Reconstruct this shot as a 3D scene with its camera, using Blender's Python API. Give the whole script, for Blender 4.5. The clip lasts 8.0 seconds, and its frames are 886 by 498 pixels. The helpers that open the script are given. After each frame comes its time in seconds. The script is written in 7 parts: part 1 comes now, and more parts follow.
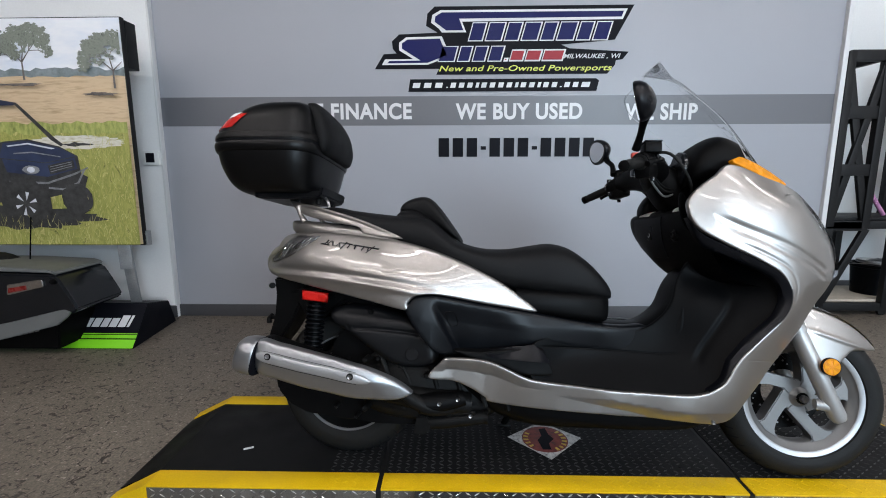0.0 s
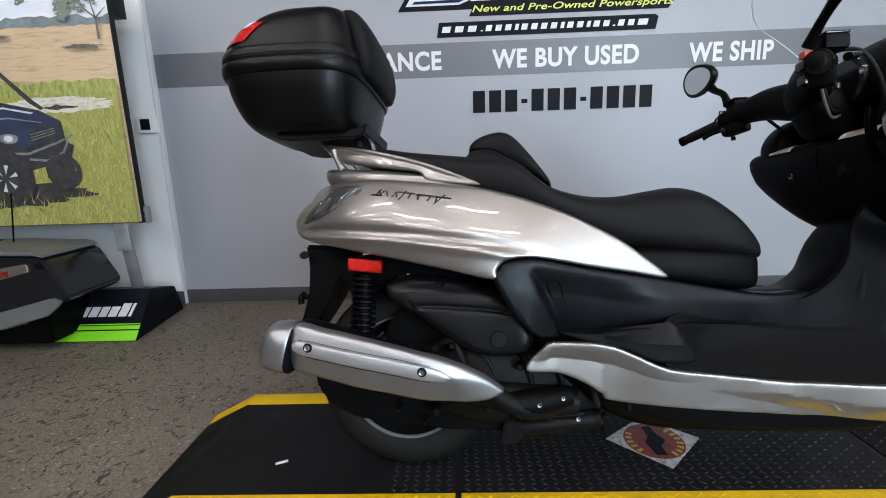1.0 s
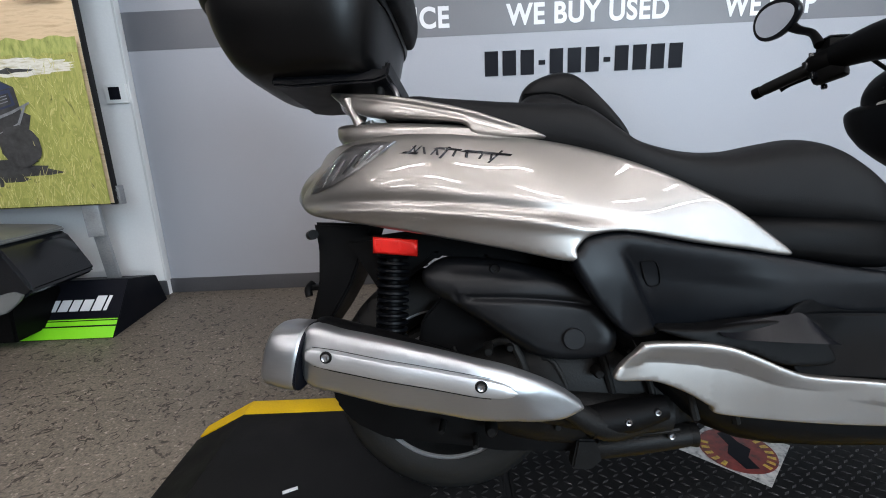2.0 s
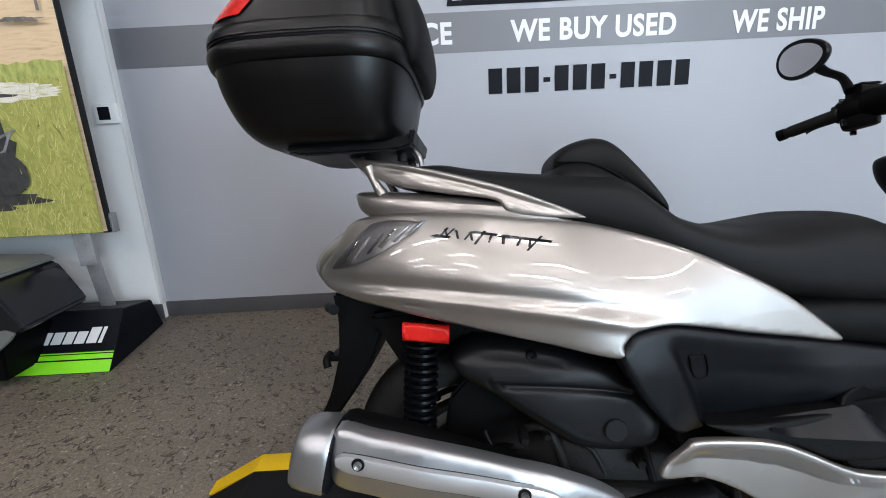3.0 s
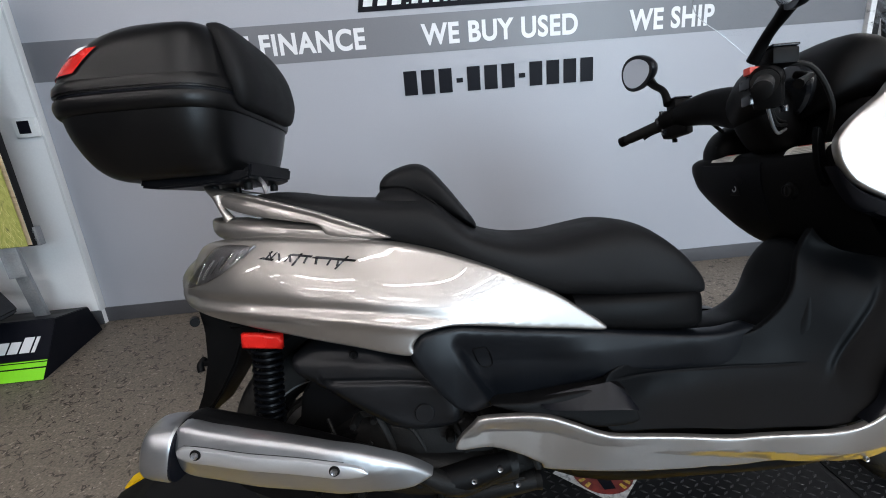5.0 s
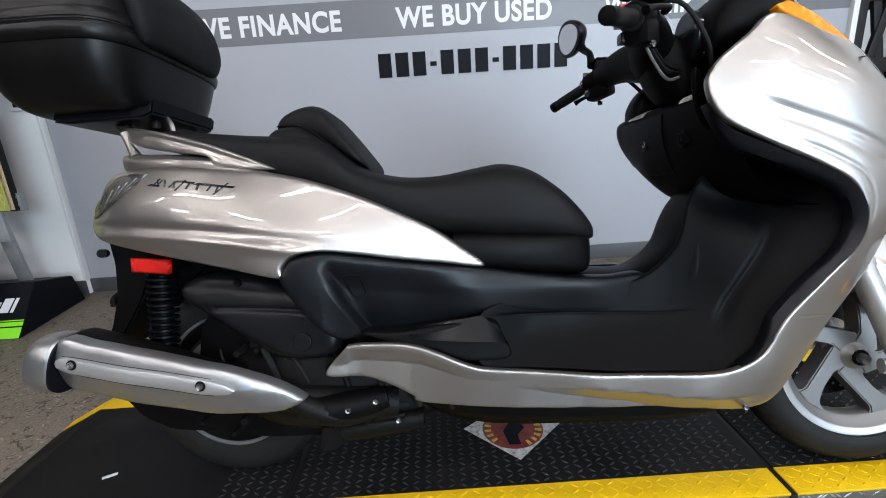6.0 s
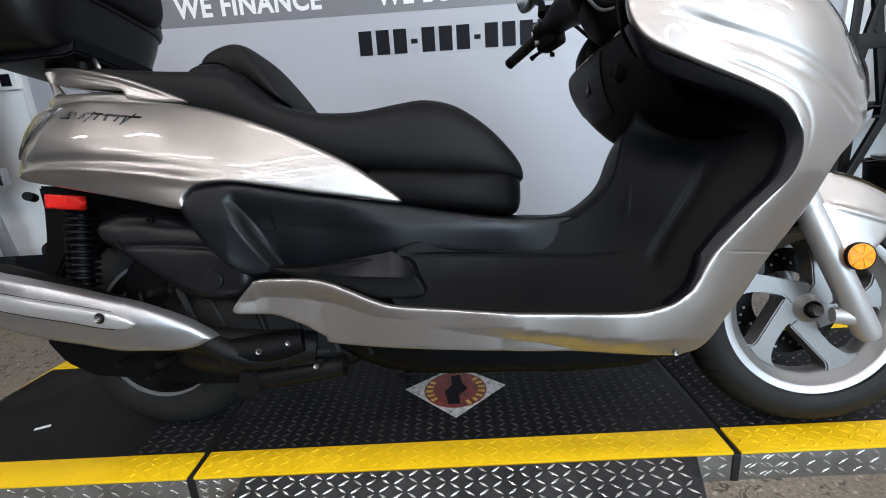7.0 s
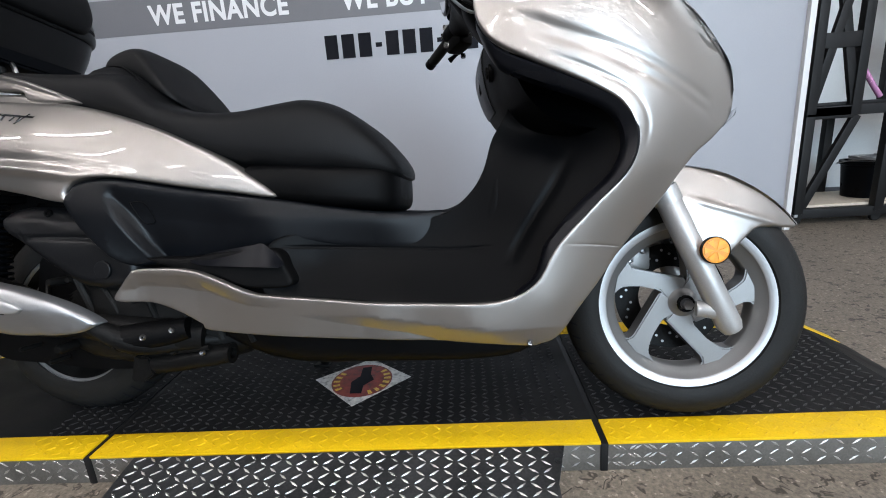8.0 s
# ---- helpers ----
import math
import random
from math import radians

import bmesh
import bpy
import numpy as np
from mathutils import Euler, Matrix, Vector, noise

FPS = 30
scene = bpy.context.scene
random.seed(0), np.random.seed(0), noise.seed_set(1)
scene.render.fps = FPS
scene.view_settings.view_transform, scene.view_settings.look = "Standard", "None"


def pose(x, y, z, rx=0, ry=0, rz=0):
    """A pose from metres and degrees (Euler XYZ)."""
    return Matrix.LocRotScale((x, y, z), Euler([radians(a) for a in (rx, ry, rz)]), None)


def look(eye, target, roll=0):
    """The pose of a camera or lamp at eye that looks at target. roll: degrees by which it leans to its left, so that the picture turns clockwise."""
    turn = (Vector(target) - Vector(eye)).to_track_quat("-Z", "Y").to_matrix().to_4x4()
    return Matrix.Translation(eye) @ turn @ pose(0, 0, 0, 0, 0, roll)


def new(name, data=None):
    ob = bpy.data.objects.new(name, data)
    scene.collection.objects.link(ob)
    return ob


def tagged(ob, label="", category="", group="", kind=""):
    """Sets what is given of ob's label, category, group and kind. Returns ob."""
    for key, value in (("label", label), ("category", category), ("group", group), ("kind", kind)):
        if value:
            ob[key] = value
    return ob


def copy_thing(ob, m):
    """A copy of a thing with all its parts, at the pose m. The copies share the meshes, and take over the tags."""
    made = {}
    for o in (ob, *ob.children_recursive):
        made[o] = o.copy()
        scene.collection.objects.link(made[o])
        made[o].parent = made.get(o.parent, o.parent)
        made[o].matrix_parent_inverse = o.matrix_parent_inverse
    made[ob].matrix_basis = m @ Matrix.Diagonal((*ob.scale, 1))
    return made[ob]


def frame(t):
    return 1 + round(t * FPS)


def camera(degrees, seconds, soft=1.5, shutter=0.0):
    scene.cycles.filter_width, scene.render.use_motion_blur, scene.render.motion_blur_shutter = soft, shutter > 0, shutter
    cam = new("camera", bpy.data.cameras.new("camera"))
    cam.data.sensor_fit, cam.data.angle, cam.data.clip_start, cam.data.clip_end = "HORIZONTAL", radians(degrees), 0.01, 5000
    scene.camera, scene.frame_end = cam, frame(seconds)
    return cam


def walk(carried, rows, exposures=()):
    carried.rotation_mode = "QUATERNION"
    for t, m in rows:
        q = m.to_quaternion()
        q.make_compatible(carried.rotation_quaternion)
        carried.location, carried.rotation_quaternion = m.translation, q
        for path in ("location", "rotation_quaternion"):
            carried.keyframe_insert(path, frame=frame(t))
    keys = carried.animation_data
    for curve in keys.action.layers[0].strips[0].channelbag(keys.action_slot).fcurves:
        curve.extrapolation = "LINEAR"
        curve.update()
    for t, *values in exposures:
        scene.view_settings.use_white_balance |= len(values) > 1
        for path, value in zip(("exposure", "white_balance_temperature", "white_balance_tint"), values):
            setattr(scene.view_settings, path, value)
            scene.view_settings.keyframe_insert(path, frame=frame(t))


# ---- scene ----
cam = camera(87.6, 8.0, 1.0)
PATH = [
    (0, (0.387, -1.607, 1.028), (0.34, 0.366, 0.698), -0.1),
    (0.5, (0.258, -1.398, 0.945), (0.203, 0.57, 0.595), -0.7),
    (1, (0.157, -1.237, 0.884), (0.091, 0.721, 0.483), -1.9),
    (1.2, (0.119, -1.175, 0.842), (0.052, 0.778, 0.42), -2.3),
    (2.3, (0.002, -0.933, 0.819), (-0.007, 1.006, 0.331), -2.7),
    (2.5, (-0.012, -0.912, 0.855), (-0.016, 1.026, 0.36), -2.8),
    (3, (-0.046, -0.884, 0.977), (-0.03, 1.049, 0.463), -2.9),
    (3.5, (-0.04, -0.907, 1.059), (0.016, 1.015, 0.508), -3.3),
    (4, (0.041, -0.956, 1.113), (0.146, 0.95, 0.517), -3.9),
    (4.5, (0.151, -0.991, 1.105), (0.276, 0.911, 0.501), -4.6),
    (4.7, (0.193, -1.004, 1.093), (0.31, 0.9, 0.491), -4.8),
    (5.8, (0.52, -1.09, 0.93), (0.55, 0.832, 0.379), -3.6),
    (6, (0.564, -1.105, 0.895), (0.577, 0.818, 0.344), -3.7),
    (6.5, (0.66, -1.101, 0.812), (0.638, 0.824, 0.268), -3.8),
    (7, (0.765, -1.103, 0.732), (0.712, 0.825, 0.203), -3.8),
    (7.5, (0.893, -1.129, 0.691), (0.825, 0.801, 0.174), -3.6),
    (8, (1.078, -1.14, 0.701), (0.959, 0.789, 0.189), -4.0),
]
EXPOSURES = [(0.0, -0.50), (1.0, -0.28), (2.5, -0.05), (3.5, -0.13), (4.5, -0.2), (6.0, -0.1), (7.0, -0.05), (8.0, -0.12)]
walk(cam, [(t, look(eye, target, roll)) for t, eye, target, roll in PATH], EXPOSURES)

# ---- light: ceiling battens and assumed, unseen shop windows behind the camera ----
world = bpy.data.worlds.new("world")
world.use_nodes = True
scene.world = world
world.node_tree.nodes["Background"].inputs[0].default_value = (0.75, 0.85, 1.0, 1)
world.node_tree.nodes["Background"].inputs[1].default_value = 0.3
TUBE_POWER = 92.0
DAY_POWER = (100.0, 570.0)   # assumed east and south shop windows, out of view

FLOOR = -0.075          # the showroom floor; the stand's top is z = 0
CEIL = 3.4
WALL_Y = 1.822


# ---- materials ----
def nodes_of(name):
    m = bpy.data.materials.new(name)
    m.use_nodes = True
    nt = m.node_tree
    return m, nt, nt.nodes["Principled BSDF"], nt.nodes.new("ShaderNodeTexCoord")


def surface(name, base, rough=0.5, metal=0.0, fine=200.0, coarse=6.0, vary=0.12, bump=0.0, coat=0.0, rough_vary=0.08,
            coat_rough=0.03, stretch=(1, 1, 1), spec=0.5):
    """A painted, moulded or metal surface with fine grain and broad unevenness."""
    m, nt, b, tc = nodes_of(name)
    L = nt.links.new
    mp = nt.nodes.new("ShaderNodeMapping")
    mp.inputs["Scale"].default_value = stretch
    L(tc.outputs["Object"], mp.inputs[0])
    n1, n2 = nt.nodes.new("ShaderNodeTexNoise"), nt.nodes.new("ShaderNodeTexNoise")
    n1.inputs["Scale"].default_value, n2.inputs["Scale"].default_value = fine, coarse
    n1.inputs["Detail"].default_value, n2.inputs["Detail"].default_value = 3, 4
    L(mp.outputs[0], n1.inputs["Vector"]), L(mp.outputs[0], n2.inputs["Vector"])
    add = nt.nodes.new("ShaderNodeMath")
    add.operation = "ADD"
    L(n1.outputs[0], add.inputs[0]), L(n2.outputs[0], add.inputs[1])
    ramp = nt.nodes.new("ShaderNodeMapRange")
    ramp.inputs["From Min"].default_value, ramp.inputs["From Max"].default_value = 0.6, 1.4
    ramp.inputs["To Min"].default_value, ramp.inputs["To Max"].default_value = 1 - vary, 1 + vary
    L(add.outputs[0], ramp.inputs[0])
    mul = nt.nodes.new("ShaderNodeVectorMath")
    mul.operation = "SCALE"
    mul.inputs[0].default_value = base
    L(ramp.outputs[0], mul.inputs["Scale"])
    L(mul.outputs[0], b.inputs["Base Color"])
    rr = nt.nodes.new("ShaderNodeMapRange")
    rr.inputs["From Min"].default_value, rr.inputs["From Max"].default_value = 0.3, 0.7
    rr.inputs["To Min"].default_value, rr.inputs["To Max"].default_value = max(rough - rough_vary, 0.02), min(rough + rough_vary, 1)
    L(n2.outputs[0], rr.inputs[0]), L(rr.outputs[0], b.inputs["Roughness"])
    b.inputs["Metallic"].default_value = metal
    b.inputs["Coat Weight"].default_value, b.inputs["Coat Roughness"].default_value = coat, coat_rough
    b.inputs["Specular IOR Level"].default_value = spec
    if bump:
        bp = nt.nodes.new("ShaderNodeBump")
        bp.inputs["Strength"].default_value, bp.inputs["Distance"].default_value = bump, 0.002
        L(n1.outputs[0], bp.inputs["Height"]), L(bp.outputs[0], b.inputs["Normal"])
    return m


def speckled(name, base, chips, rough=0.42):
    """Resilient floor: fine mottling with short dark curled strokes and pale flecks, worn in broad patches."""
    m, nt, b, tc = nodes_of(name)
    L = nt.links.new

    def noise(scale, detail, ro=0.55, dist=0.0):
        n = nt.nodes.new("ShaderNodeTexNoise")
        n.inputs["Scale"].default_value, n.inputs["Detail"].default_value = scale, detail
        n.inputs["Roughness"].default_value, n.inputs["Distortion"].default_value = ro, dist
        L(tc.outputs["Object"], n.inputs["Vector"])
        return n.outputs[0]

    def steps(src, *stops):
        r = nt.nodes.new("ShaderNodeValToRGB")
        for k, (p, v) in enumerate(stops):
            e = r.color_ramp.elements[k] if k < 2 else r.color_ramp.elements.new(p)
            e.position, e.color = p, (v, v, v, 1)
        L(src, r.inputs[0])
        return r.outputs[0]

    def times(a, c):
        x = nt.nodes.new("ShaderNodeMath")
        x.operation = "MULTIPLY"
        L(a, x.inputs[0]), L(c, x.inputs[1])
        return x.outputs[0]

    def mix(f, a, c):
        x = nt.nodes.new("ShaderNodeMix")
        x.data_type = "RGBA"
        L(f, x.inputs[0])
        for s, v in ((6, a), (7, c)):
            if isinstance(v, tuple):
                x.inputs[s].default_value = (*v, 1)
            else:
                L(v, x.inputs[s])
        return x.outputs[2]

    curl = steps(noise(17, 3, 0.5, 0.6), (0.452, 0.0), (0.468, 1.0), (0.502, 1.0), (0.518, 0.0))
    gate = steps(noise(31, 2), (0.485, 0.0), (0.54, 1.0))
    fleck = steps(noise(70, 2), (0.62, 0.0), (0.68, 1.0))
    mott = steps(noise(110, 5, 0.7), (0.28, 0.45), (0.72, 1.55))
    big = steps(noise(1.1, 4), (0.3, 0.80), (0.7, 1.18))
    col = mix(times(curl, gate), mix(fleck, base, chips[1]), chips[0])
    sc = nt.nodes.new("ShaderNodeVectorMath")
    sc.operation = "SCALE"
    L(col, sc.inputs[0]), L(times(mott, big), sc.inputs["Scale"])
    L(sc.outputs[0], b.inputs["Base Color"])
    rg = nt.nodes.new("ShaderNodeMapRange")
    rg.inputs["To Min"].default_value, rg.inputs["To Max"].default_value = rough - 0.12, rough + 0.18
    L(big, rg.inputs[0]), L(rg.outputs[0], b.inputs["Roughness"])
    bp = nt.nodes.new("ShaderNodeBump")
    bp.inputs["Strength"].default_value, bp.inputs["Distance"].default_value = 0.2, 0.002
    L(mott, bp.inputs["Height"]), L(bp.outputs[0], b.inputs["Normal"])
    return m


def blend(name, colours, scale, stretch=(1, 1, 1), rough=0.5, detail=5, dist=0.0):
    """A print or stain: several colours mixed by one noise."""
    m, nt, b, tc = nodes_of(name)
    L = nt.links.new
    mp = nt.nodes.new("ShaderNodeMapping")
    mp.inputs["Scale"].default_value = stretch
    L(tc.outputs["Object"], mp.inputs[0])
    n = nt.nodes.new("ShaderNodeTexNoise")
    n.inputs["Scale"].default_value, n.inputs["Detail"].default_value, n.inputs["Distortion"].default_value = scale, detail, dist
    n.inputs["Roughness"].default_value = 0.65
    L(mp.outputs[0], n.inputs["Vector"])
    cr = nt.nodes.new("ShaderNodeValToRGB")
    k = len(colours)
    for i, c in enumerate(colours):
        p = 0.3 + 0.4 * i / (k - 1)
        e = cr.color_ramp.elements[i] if i < 2 else cr.color_ramp.elements.new(p)
        e.position, e.color = p, (*c, 1)
    L(n.outputs[0], cr.inputs[0]), L(cr.outputs[0], b.inputs["Base Color"])
    b.inputs["Roughness"].default_value = rough
    return m


def clear(name, tint=(1, 1, 1), rough=0.02, ior=1.45, alpha=0.12):
    """Thin clear plastic: mostly see-through, with real gloss on top."""
    m, nt, b, tc = nodes_of(name)
    out = nt.nodes["Material Output"]
    tr, gl, mix, fr = (nt.nodes.new(k) for k in ("ShaderNodeBsdfTransparent", "ShaderNodeBsdfGlossy", "ShaderNodeMixShader", "ShaderNodeFresnel"))
    tr.inputs[0].default_value = (*tint, 1)
    gl.inputs["Roughness"].default_value = rough
    fr.inputs[0].default_value = ior
    nt.links.new(fr.outputs[0], mix.inputs[0]), nt.links.new(tr.outputs[0], mix.inputs[1])
    nt.links.new(gl.outputs[0], mix.inputs[2]), nt.links.new(mix.outputs[0], out.inputs[0])
    return m


def lens(name, tint, rough=0.05):
    """Thick moulded lamp plastic."""
    m, nt, b, tc = nodes_of(name)
    b.inputs["Base Color"].default_value = (*tint, 1)
    b.inputs["Roughness"].default_value = rough
    b.inputs["Transmission Weight"].default_value = 0.75
    b.inputs["IOR"].default_value = 1.45
    return m


def glow(name, colour, power):
    m, nt, b, tc = nodes_of(name)
    b.inputs["Base Color"].default_value = (0.9, 0.9, 0.9, 1)
    b.inputs["Emission Color"].default_value = (*colour, 1)
    b.inputs["Emission Strength"].default_value = power
    return m


M_SILVER = surface("champagne_silver_paint", (0.312, 0.293, 0.278), 0.40, 0.95, 1400, 3, 0.05, 0.0, 1.0, 0.02, 0.008)
M_PLASTIC = surface("satin_black_plastic", (0.0019, 0.0022, 0.0030), 0.34, 0, 420, 7, 0.25, 0.05, spec=0.07)
M_MATTE = surface("matte_black_plastic", (0.0019, 0.0019, 0.0021), 0.5, 0, 500, 9, 0.25, 0.12, spec=0.075)
M_GLOSS = surface("gloss_black_plastic", (0.006, 0.007, 0.009), 0.2, 0, 300, 4, 0.2, 0.0)
M_VINYL = surface("black_seat_vinyl", (0.0045, 0.0045, 0.0049), 0.6, 0, 900, 8, 0.2, 0.25, spec=0.15)
M_SATIN = surface("satin_black_trim", (0.0036, 0.0040, 0.0056), 0.32, 0, 300, 5, 0.25, 0.04, spec=0.17)
M_RUBBER = surface("tyre_rubber", (0.0085, 0.0086, 0.0085), 0.62, 0, 260, 9, 0.3, 0.2, spec=0.18)
M_ALLOY = surface("machined_alloy_lip", (0.33, 0.33, 0.335), 0.40, 0.75, 500, 5, 0.06, 0.0, 0.3)
M_FORK = surface("painted_fork_alloy", (0.36, 0.355, 0.35), 0.42, 0.6, 400, 6, 0.1, 0.03)
M_BRUSHED = surface("brushed_muffler_alloy", (0.335, 0.342, 0.353), 0.36, 0.9, 160, 5, 0.06, 0.02, 0.0, 0.05, 0.03, (0.3, 1, 6))
M_STEEL = surface("worn_steel", (0.32, 0.32, 0.33), 0.35, 1.0, 300, 20, 0.2, 0.05)
M_CAST = surface("dark_cast_engine_metal", (0.0050, 0.0049, 0.0048), 0.5, 0.15, 220, 14, 0.6, 0.25, spec=0.14)
M_CASE = surface("grained_black_case_plastic", (0.0020, 0.0020, 0.0022), 0.36, 0, 600, 6, 0.2, 0.10, spec=0.2)
M_WHEEL = surface("grey_wheel_paint", (0.175, 0.173, 0.171), 0.42, 0.6, 600, 7, 0.08, 0.02)
M_CHROME = surface("chrome", (0.75, 0.75, 0.76), 0.08, 1.0, 100, 10, 0.02)
M_RED = surface("red_reflector", (0.40, 0.010, 0.007), 0.24, 0, 1200, 30, 0.25, 0.2, 0.0, spec=0.22)
M_STRIPE = surface("satin_grey_pannier_paint", (0.14, 0.145, 0.143), 0.4, 0.2, 300, 6, 0.1)
M_DULLRED = surface("dark_red_marker", (0.16, 0.012, 0.010), 0.25, 0, 900, 30, 0.25, 0.2, 0.3)
M_AMBER = surface("amber_lens", (0.58, 0.205, 0.004), 0.24, 0, 600, 40, 0.4, 0.2, 0.0, spec=0.2)
M_WHITELENS = surface("white_reflector", (0.80, 0.78, 0.78), 0.2, 0, 900, 30, 0.1, 0.1, 0.5)
M_CLEAR = clear("clear_polycarbonate")
M_SCREEN = clear("clear_windshield", (0.97, 0.98, 0.98), 0.01, 1.10)
M_HEAD = surface("grey_headlight_glass", (0.42, 0.44, 0.47), 0.10, 0.5, 60, 30, 0.35, 0.0, 0.8)
M_FACET = surface("pale_amber_facet", (0.66, 0.275, 0.007), 0.16, 0, 600, 40, 0.1, spec=0.15)
M_MIRROR = surface("mirror_glass", (0.85, 0.86, 0.87), 0.03, 1.0, 50, 5, 0.01)
M_BADGE = surface("dark_chrome_badge", (0.05, 0.05, 0.055), 0.25, 0.6, 200, 10, 0.1)
# the shield's brushed alloy again, lightened to paint in the rib's highlight
M_RIB = surface("rib_highlight_alloy", (0.50, 0.505, 0.515), 0.36, 0.75, 160, 5, 0.05, 0.02, 0.0, 0.05, 0.03, (0.3, 1, 6))
M_CELL = surface("silvered_lamp_reflector", (0.66, 0.67, 0.69), 0.22, 0.55, 300, 30, 0.15, 0.0, 0.5)
# airbox black, set lighter than the satin and matte black plastics
M_AIR = surface("airbox_black_moulding", (0.0040, 0.0043, 0.0052), 0.42, 0, 260, 9, 0.3, 0.06, spec=0.24)
M_LEG = surface("grained_black_leg_shield", (0.0016, 0.0018, 0.0022), 0.44, 0, 700, 6, 0.22, 0.10, spec=0.055)
M_COVER = surface("satin_black_side_cover", (0.0024, 0.0030, 0.0042), 0.36, 0, 420, 7, 0.25, 0.05, spec=0.16)
M_PAPER = surface("printed_caution_label", (0.72, 0.70, 0.66), 0.5, 0, 300, 30, 0.1)
M_LABELRED = surface("red_label_ink", (0.55, 0.06, 0.04), 0.5, 0, 300, 30, 0.1)

M_WALL = surface("pale_grey_vinyl_wall", (0.290, 0.299, 0.328), 0.42, 0, 140, 0.8, 0.045, 0.02)
M_BAND = surface("mid_grey_vinyl_band", (0.112, 0.115, 0.127), 0.42, 0, 140, 0.9, 0.05, 0.02)
M_WHITE = surface("white_wall_paint", (0.78, 0.78, 0.78), 0.55, 0, 90, 0.9, 0.04, 0.04)
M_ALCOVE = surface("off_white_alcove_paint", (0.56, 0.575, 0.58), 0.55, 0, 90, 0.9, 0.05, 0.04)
# for unseen walls, kept dark so black plastics mirror a dim room
M_DIM = surface("unseen_dim_room_paint", (0.05, 0.05, 0.052), 0.6, 0, 90, 0.9, 0.06, 0.04)
M_TRIM = surface("white_trim", (0.62, 0.62, 0.62), 0.4, 0, 100, 2, 0.03)
M_BASE = surface("charcoal_rubber_baseboard", (0.055, 0.055, 0.06), 0.5, 0, 120, 3, 0.15, 0.03)
M_LETTER = surface("white_cut_vinyl", (0.64, 0.645, 0.655), 0.4, 0, 150, 4, 0.03)
M_INK = surface("charcoal_cut_vinyl", (0.0060, 0.0065, 0.0095), 0.45, 0, 150, 4, 0.08, spec=0.06)
M_NAVY = surface("navy_cut_vinyl", (0.008, 0.011, 0.078), 0.45, 0, 150, 4, 0.1, spec=0.12)
M_CRIMSON = surface("red_cut_vinyl", (0.32, 0.035, 0.045), 0.45, 0, 150, 4, 0.1, spec=0.15)
M_LIME = surface("lime_cut_vinyl", (0.62, 0.66, 0.09), 0.4, 0, 150, 4, 0.05)
# unseen ceiling, darkened to cut the reflections in black parts
M_CEIL = surface("ceiling_tile", (0.12, 0.12, 0.12), 0.8, 0, 120, 2, 0.06, 0.2)
M_FLOOR = speckled("speckled_resilient_floor", (0.136, 0.114, 0.090), ((0.034, 0.027, 0.020), (0.25, 0.215, 0.175)))
M_DECK = surface("black_deck_rubber", (0.0072, 0.0072, 0.0076), 0.55, 0, 260, 5, 0.35, 0.2, 0, 0.14, spec=0.09)
M_YELLOW = surface("yellow_safety_paint", (0.62, 0.395, 0.005), 0.5, 0, 220, 6, 0.14, 0.06, 0, 0.12, spec=0.22)
M_PLATE = surface("dull_tread_plate", (0.14, 0.132, 0.12), 0.45, 0.55, 180, 9, 0.3, 0.1, 0, 0.15)
M_BRIGHT = surface("bright_aluminium_tread_plate", (0.095, 0.097, 0.10), 0.36, 0.8, 180, 6, 0.3, 0.08, 0, 0.15)
M_LOZENGE = surface("worn_bright_tread", (0.55, 0.54, 0.52), 0.3, 0.9, 200, 12, 0.2, 0.03)
M_TREAD = surface("scuffed_black_tread", (0.026, 0.026, 0.027), 0.34, 0.35, 200, 4, 0.9, 0.03)
M_RACK = surface("black_powder_coat", (0.006, 0.006, 0.0065), 0.5, 0.0, 300, 8, 0.2, 0.1, spec=0.25)
M_BOARD = surface("pale_chipboard", (0.50, 0.43, 0.35), 0.6, 0, 60, 5, 0.15, 0.1)
M_GREEN = surface("bright_green_vinyl", (0.20, 0.62, 0.015), 0.4, 0, 150, 5, 0.06)
M_PINK = surface("magenta_anodised", (0.65, 0.30, 0.55), 0.25, 0.5, 150, 5, 0.06)
M_GALV = surface("galvanised_steel", (0.36, 0.37, 0.38), 0.42, 0.7, 120, 14, 0.18, 0.04)
M_LAMP = glow("lamp_diffuser", (1.05, 1.0, 1.0), TUBE_POWER)
M_CREAM = surface("off_white_plastic", (0.74, 0.74, 0.73), 0.4, 0, 120, 6, 0.03)

# ---- building blocks ----
def finish(bm, mat, name, smooth=40):
    me = bpy.data.meshes.new(name)
    bm.normal_update()
    bm.to_mesh(me)
    bm.free()
    if smooth:
        me.shade_smooth()
        me.set_sharp_from_angle(angle=radians(smooth))
    for k in (mat if isinstance(mat, (list, tuple)) else (mat,)):
        me.materials.append(k)
    return me


def part(name, bm, mat, parent=None, label="", smooth=40):
    if isinstance(bm, bpy.types.Mesh):
        bm.name = name
        bm.materials.append(mat)
        ob = new(name, bm)
    else:
        ob = new(name, finish(bm, mat, name, smooth))
    if parent is not None:
        ob.parent = parent
    if label:
        tagged(ob, label)
    return ob


def structure(ob, label, category):
    return tagged(ob, label, category, kind="structure")


def thing(name, label, category, m=None, group=""):
    ob = new(name)
    ob.empty_display_size = 0.1
    if m is not None:
        ob.matrix_basis = m
    return tagged(ob, label, category, group)


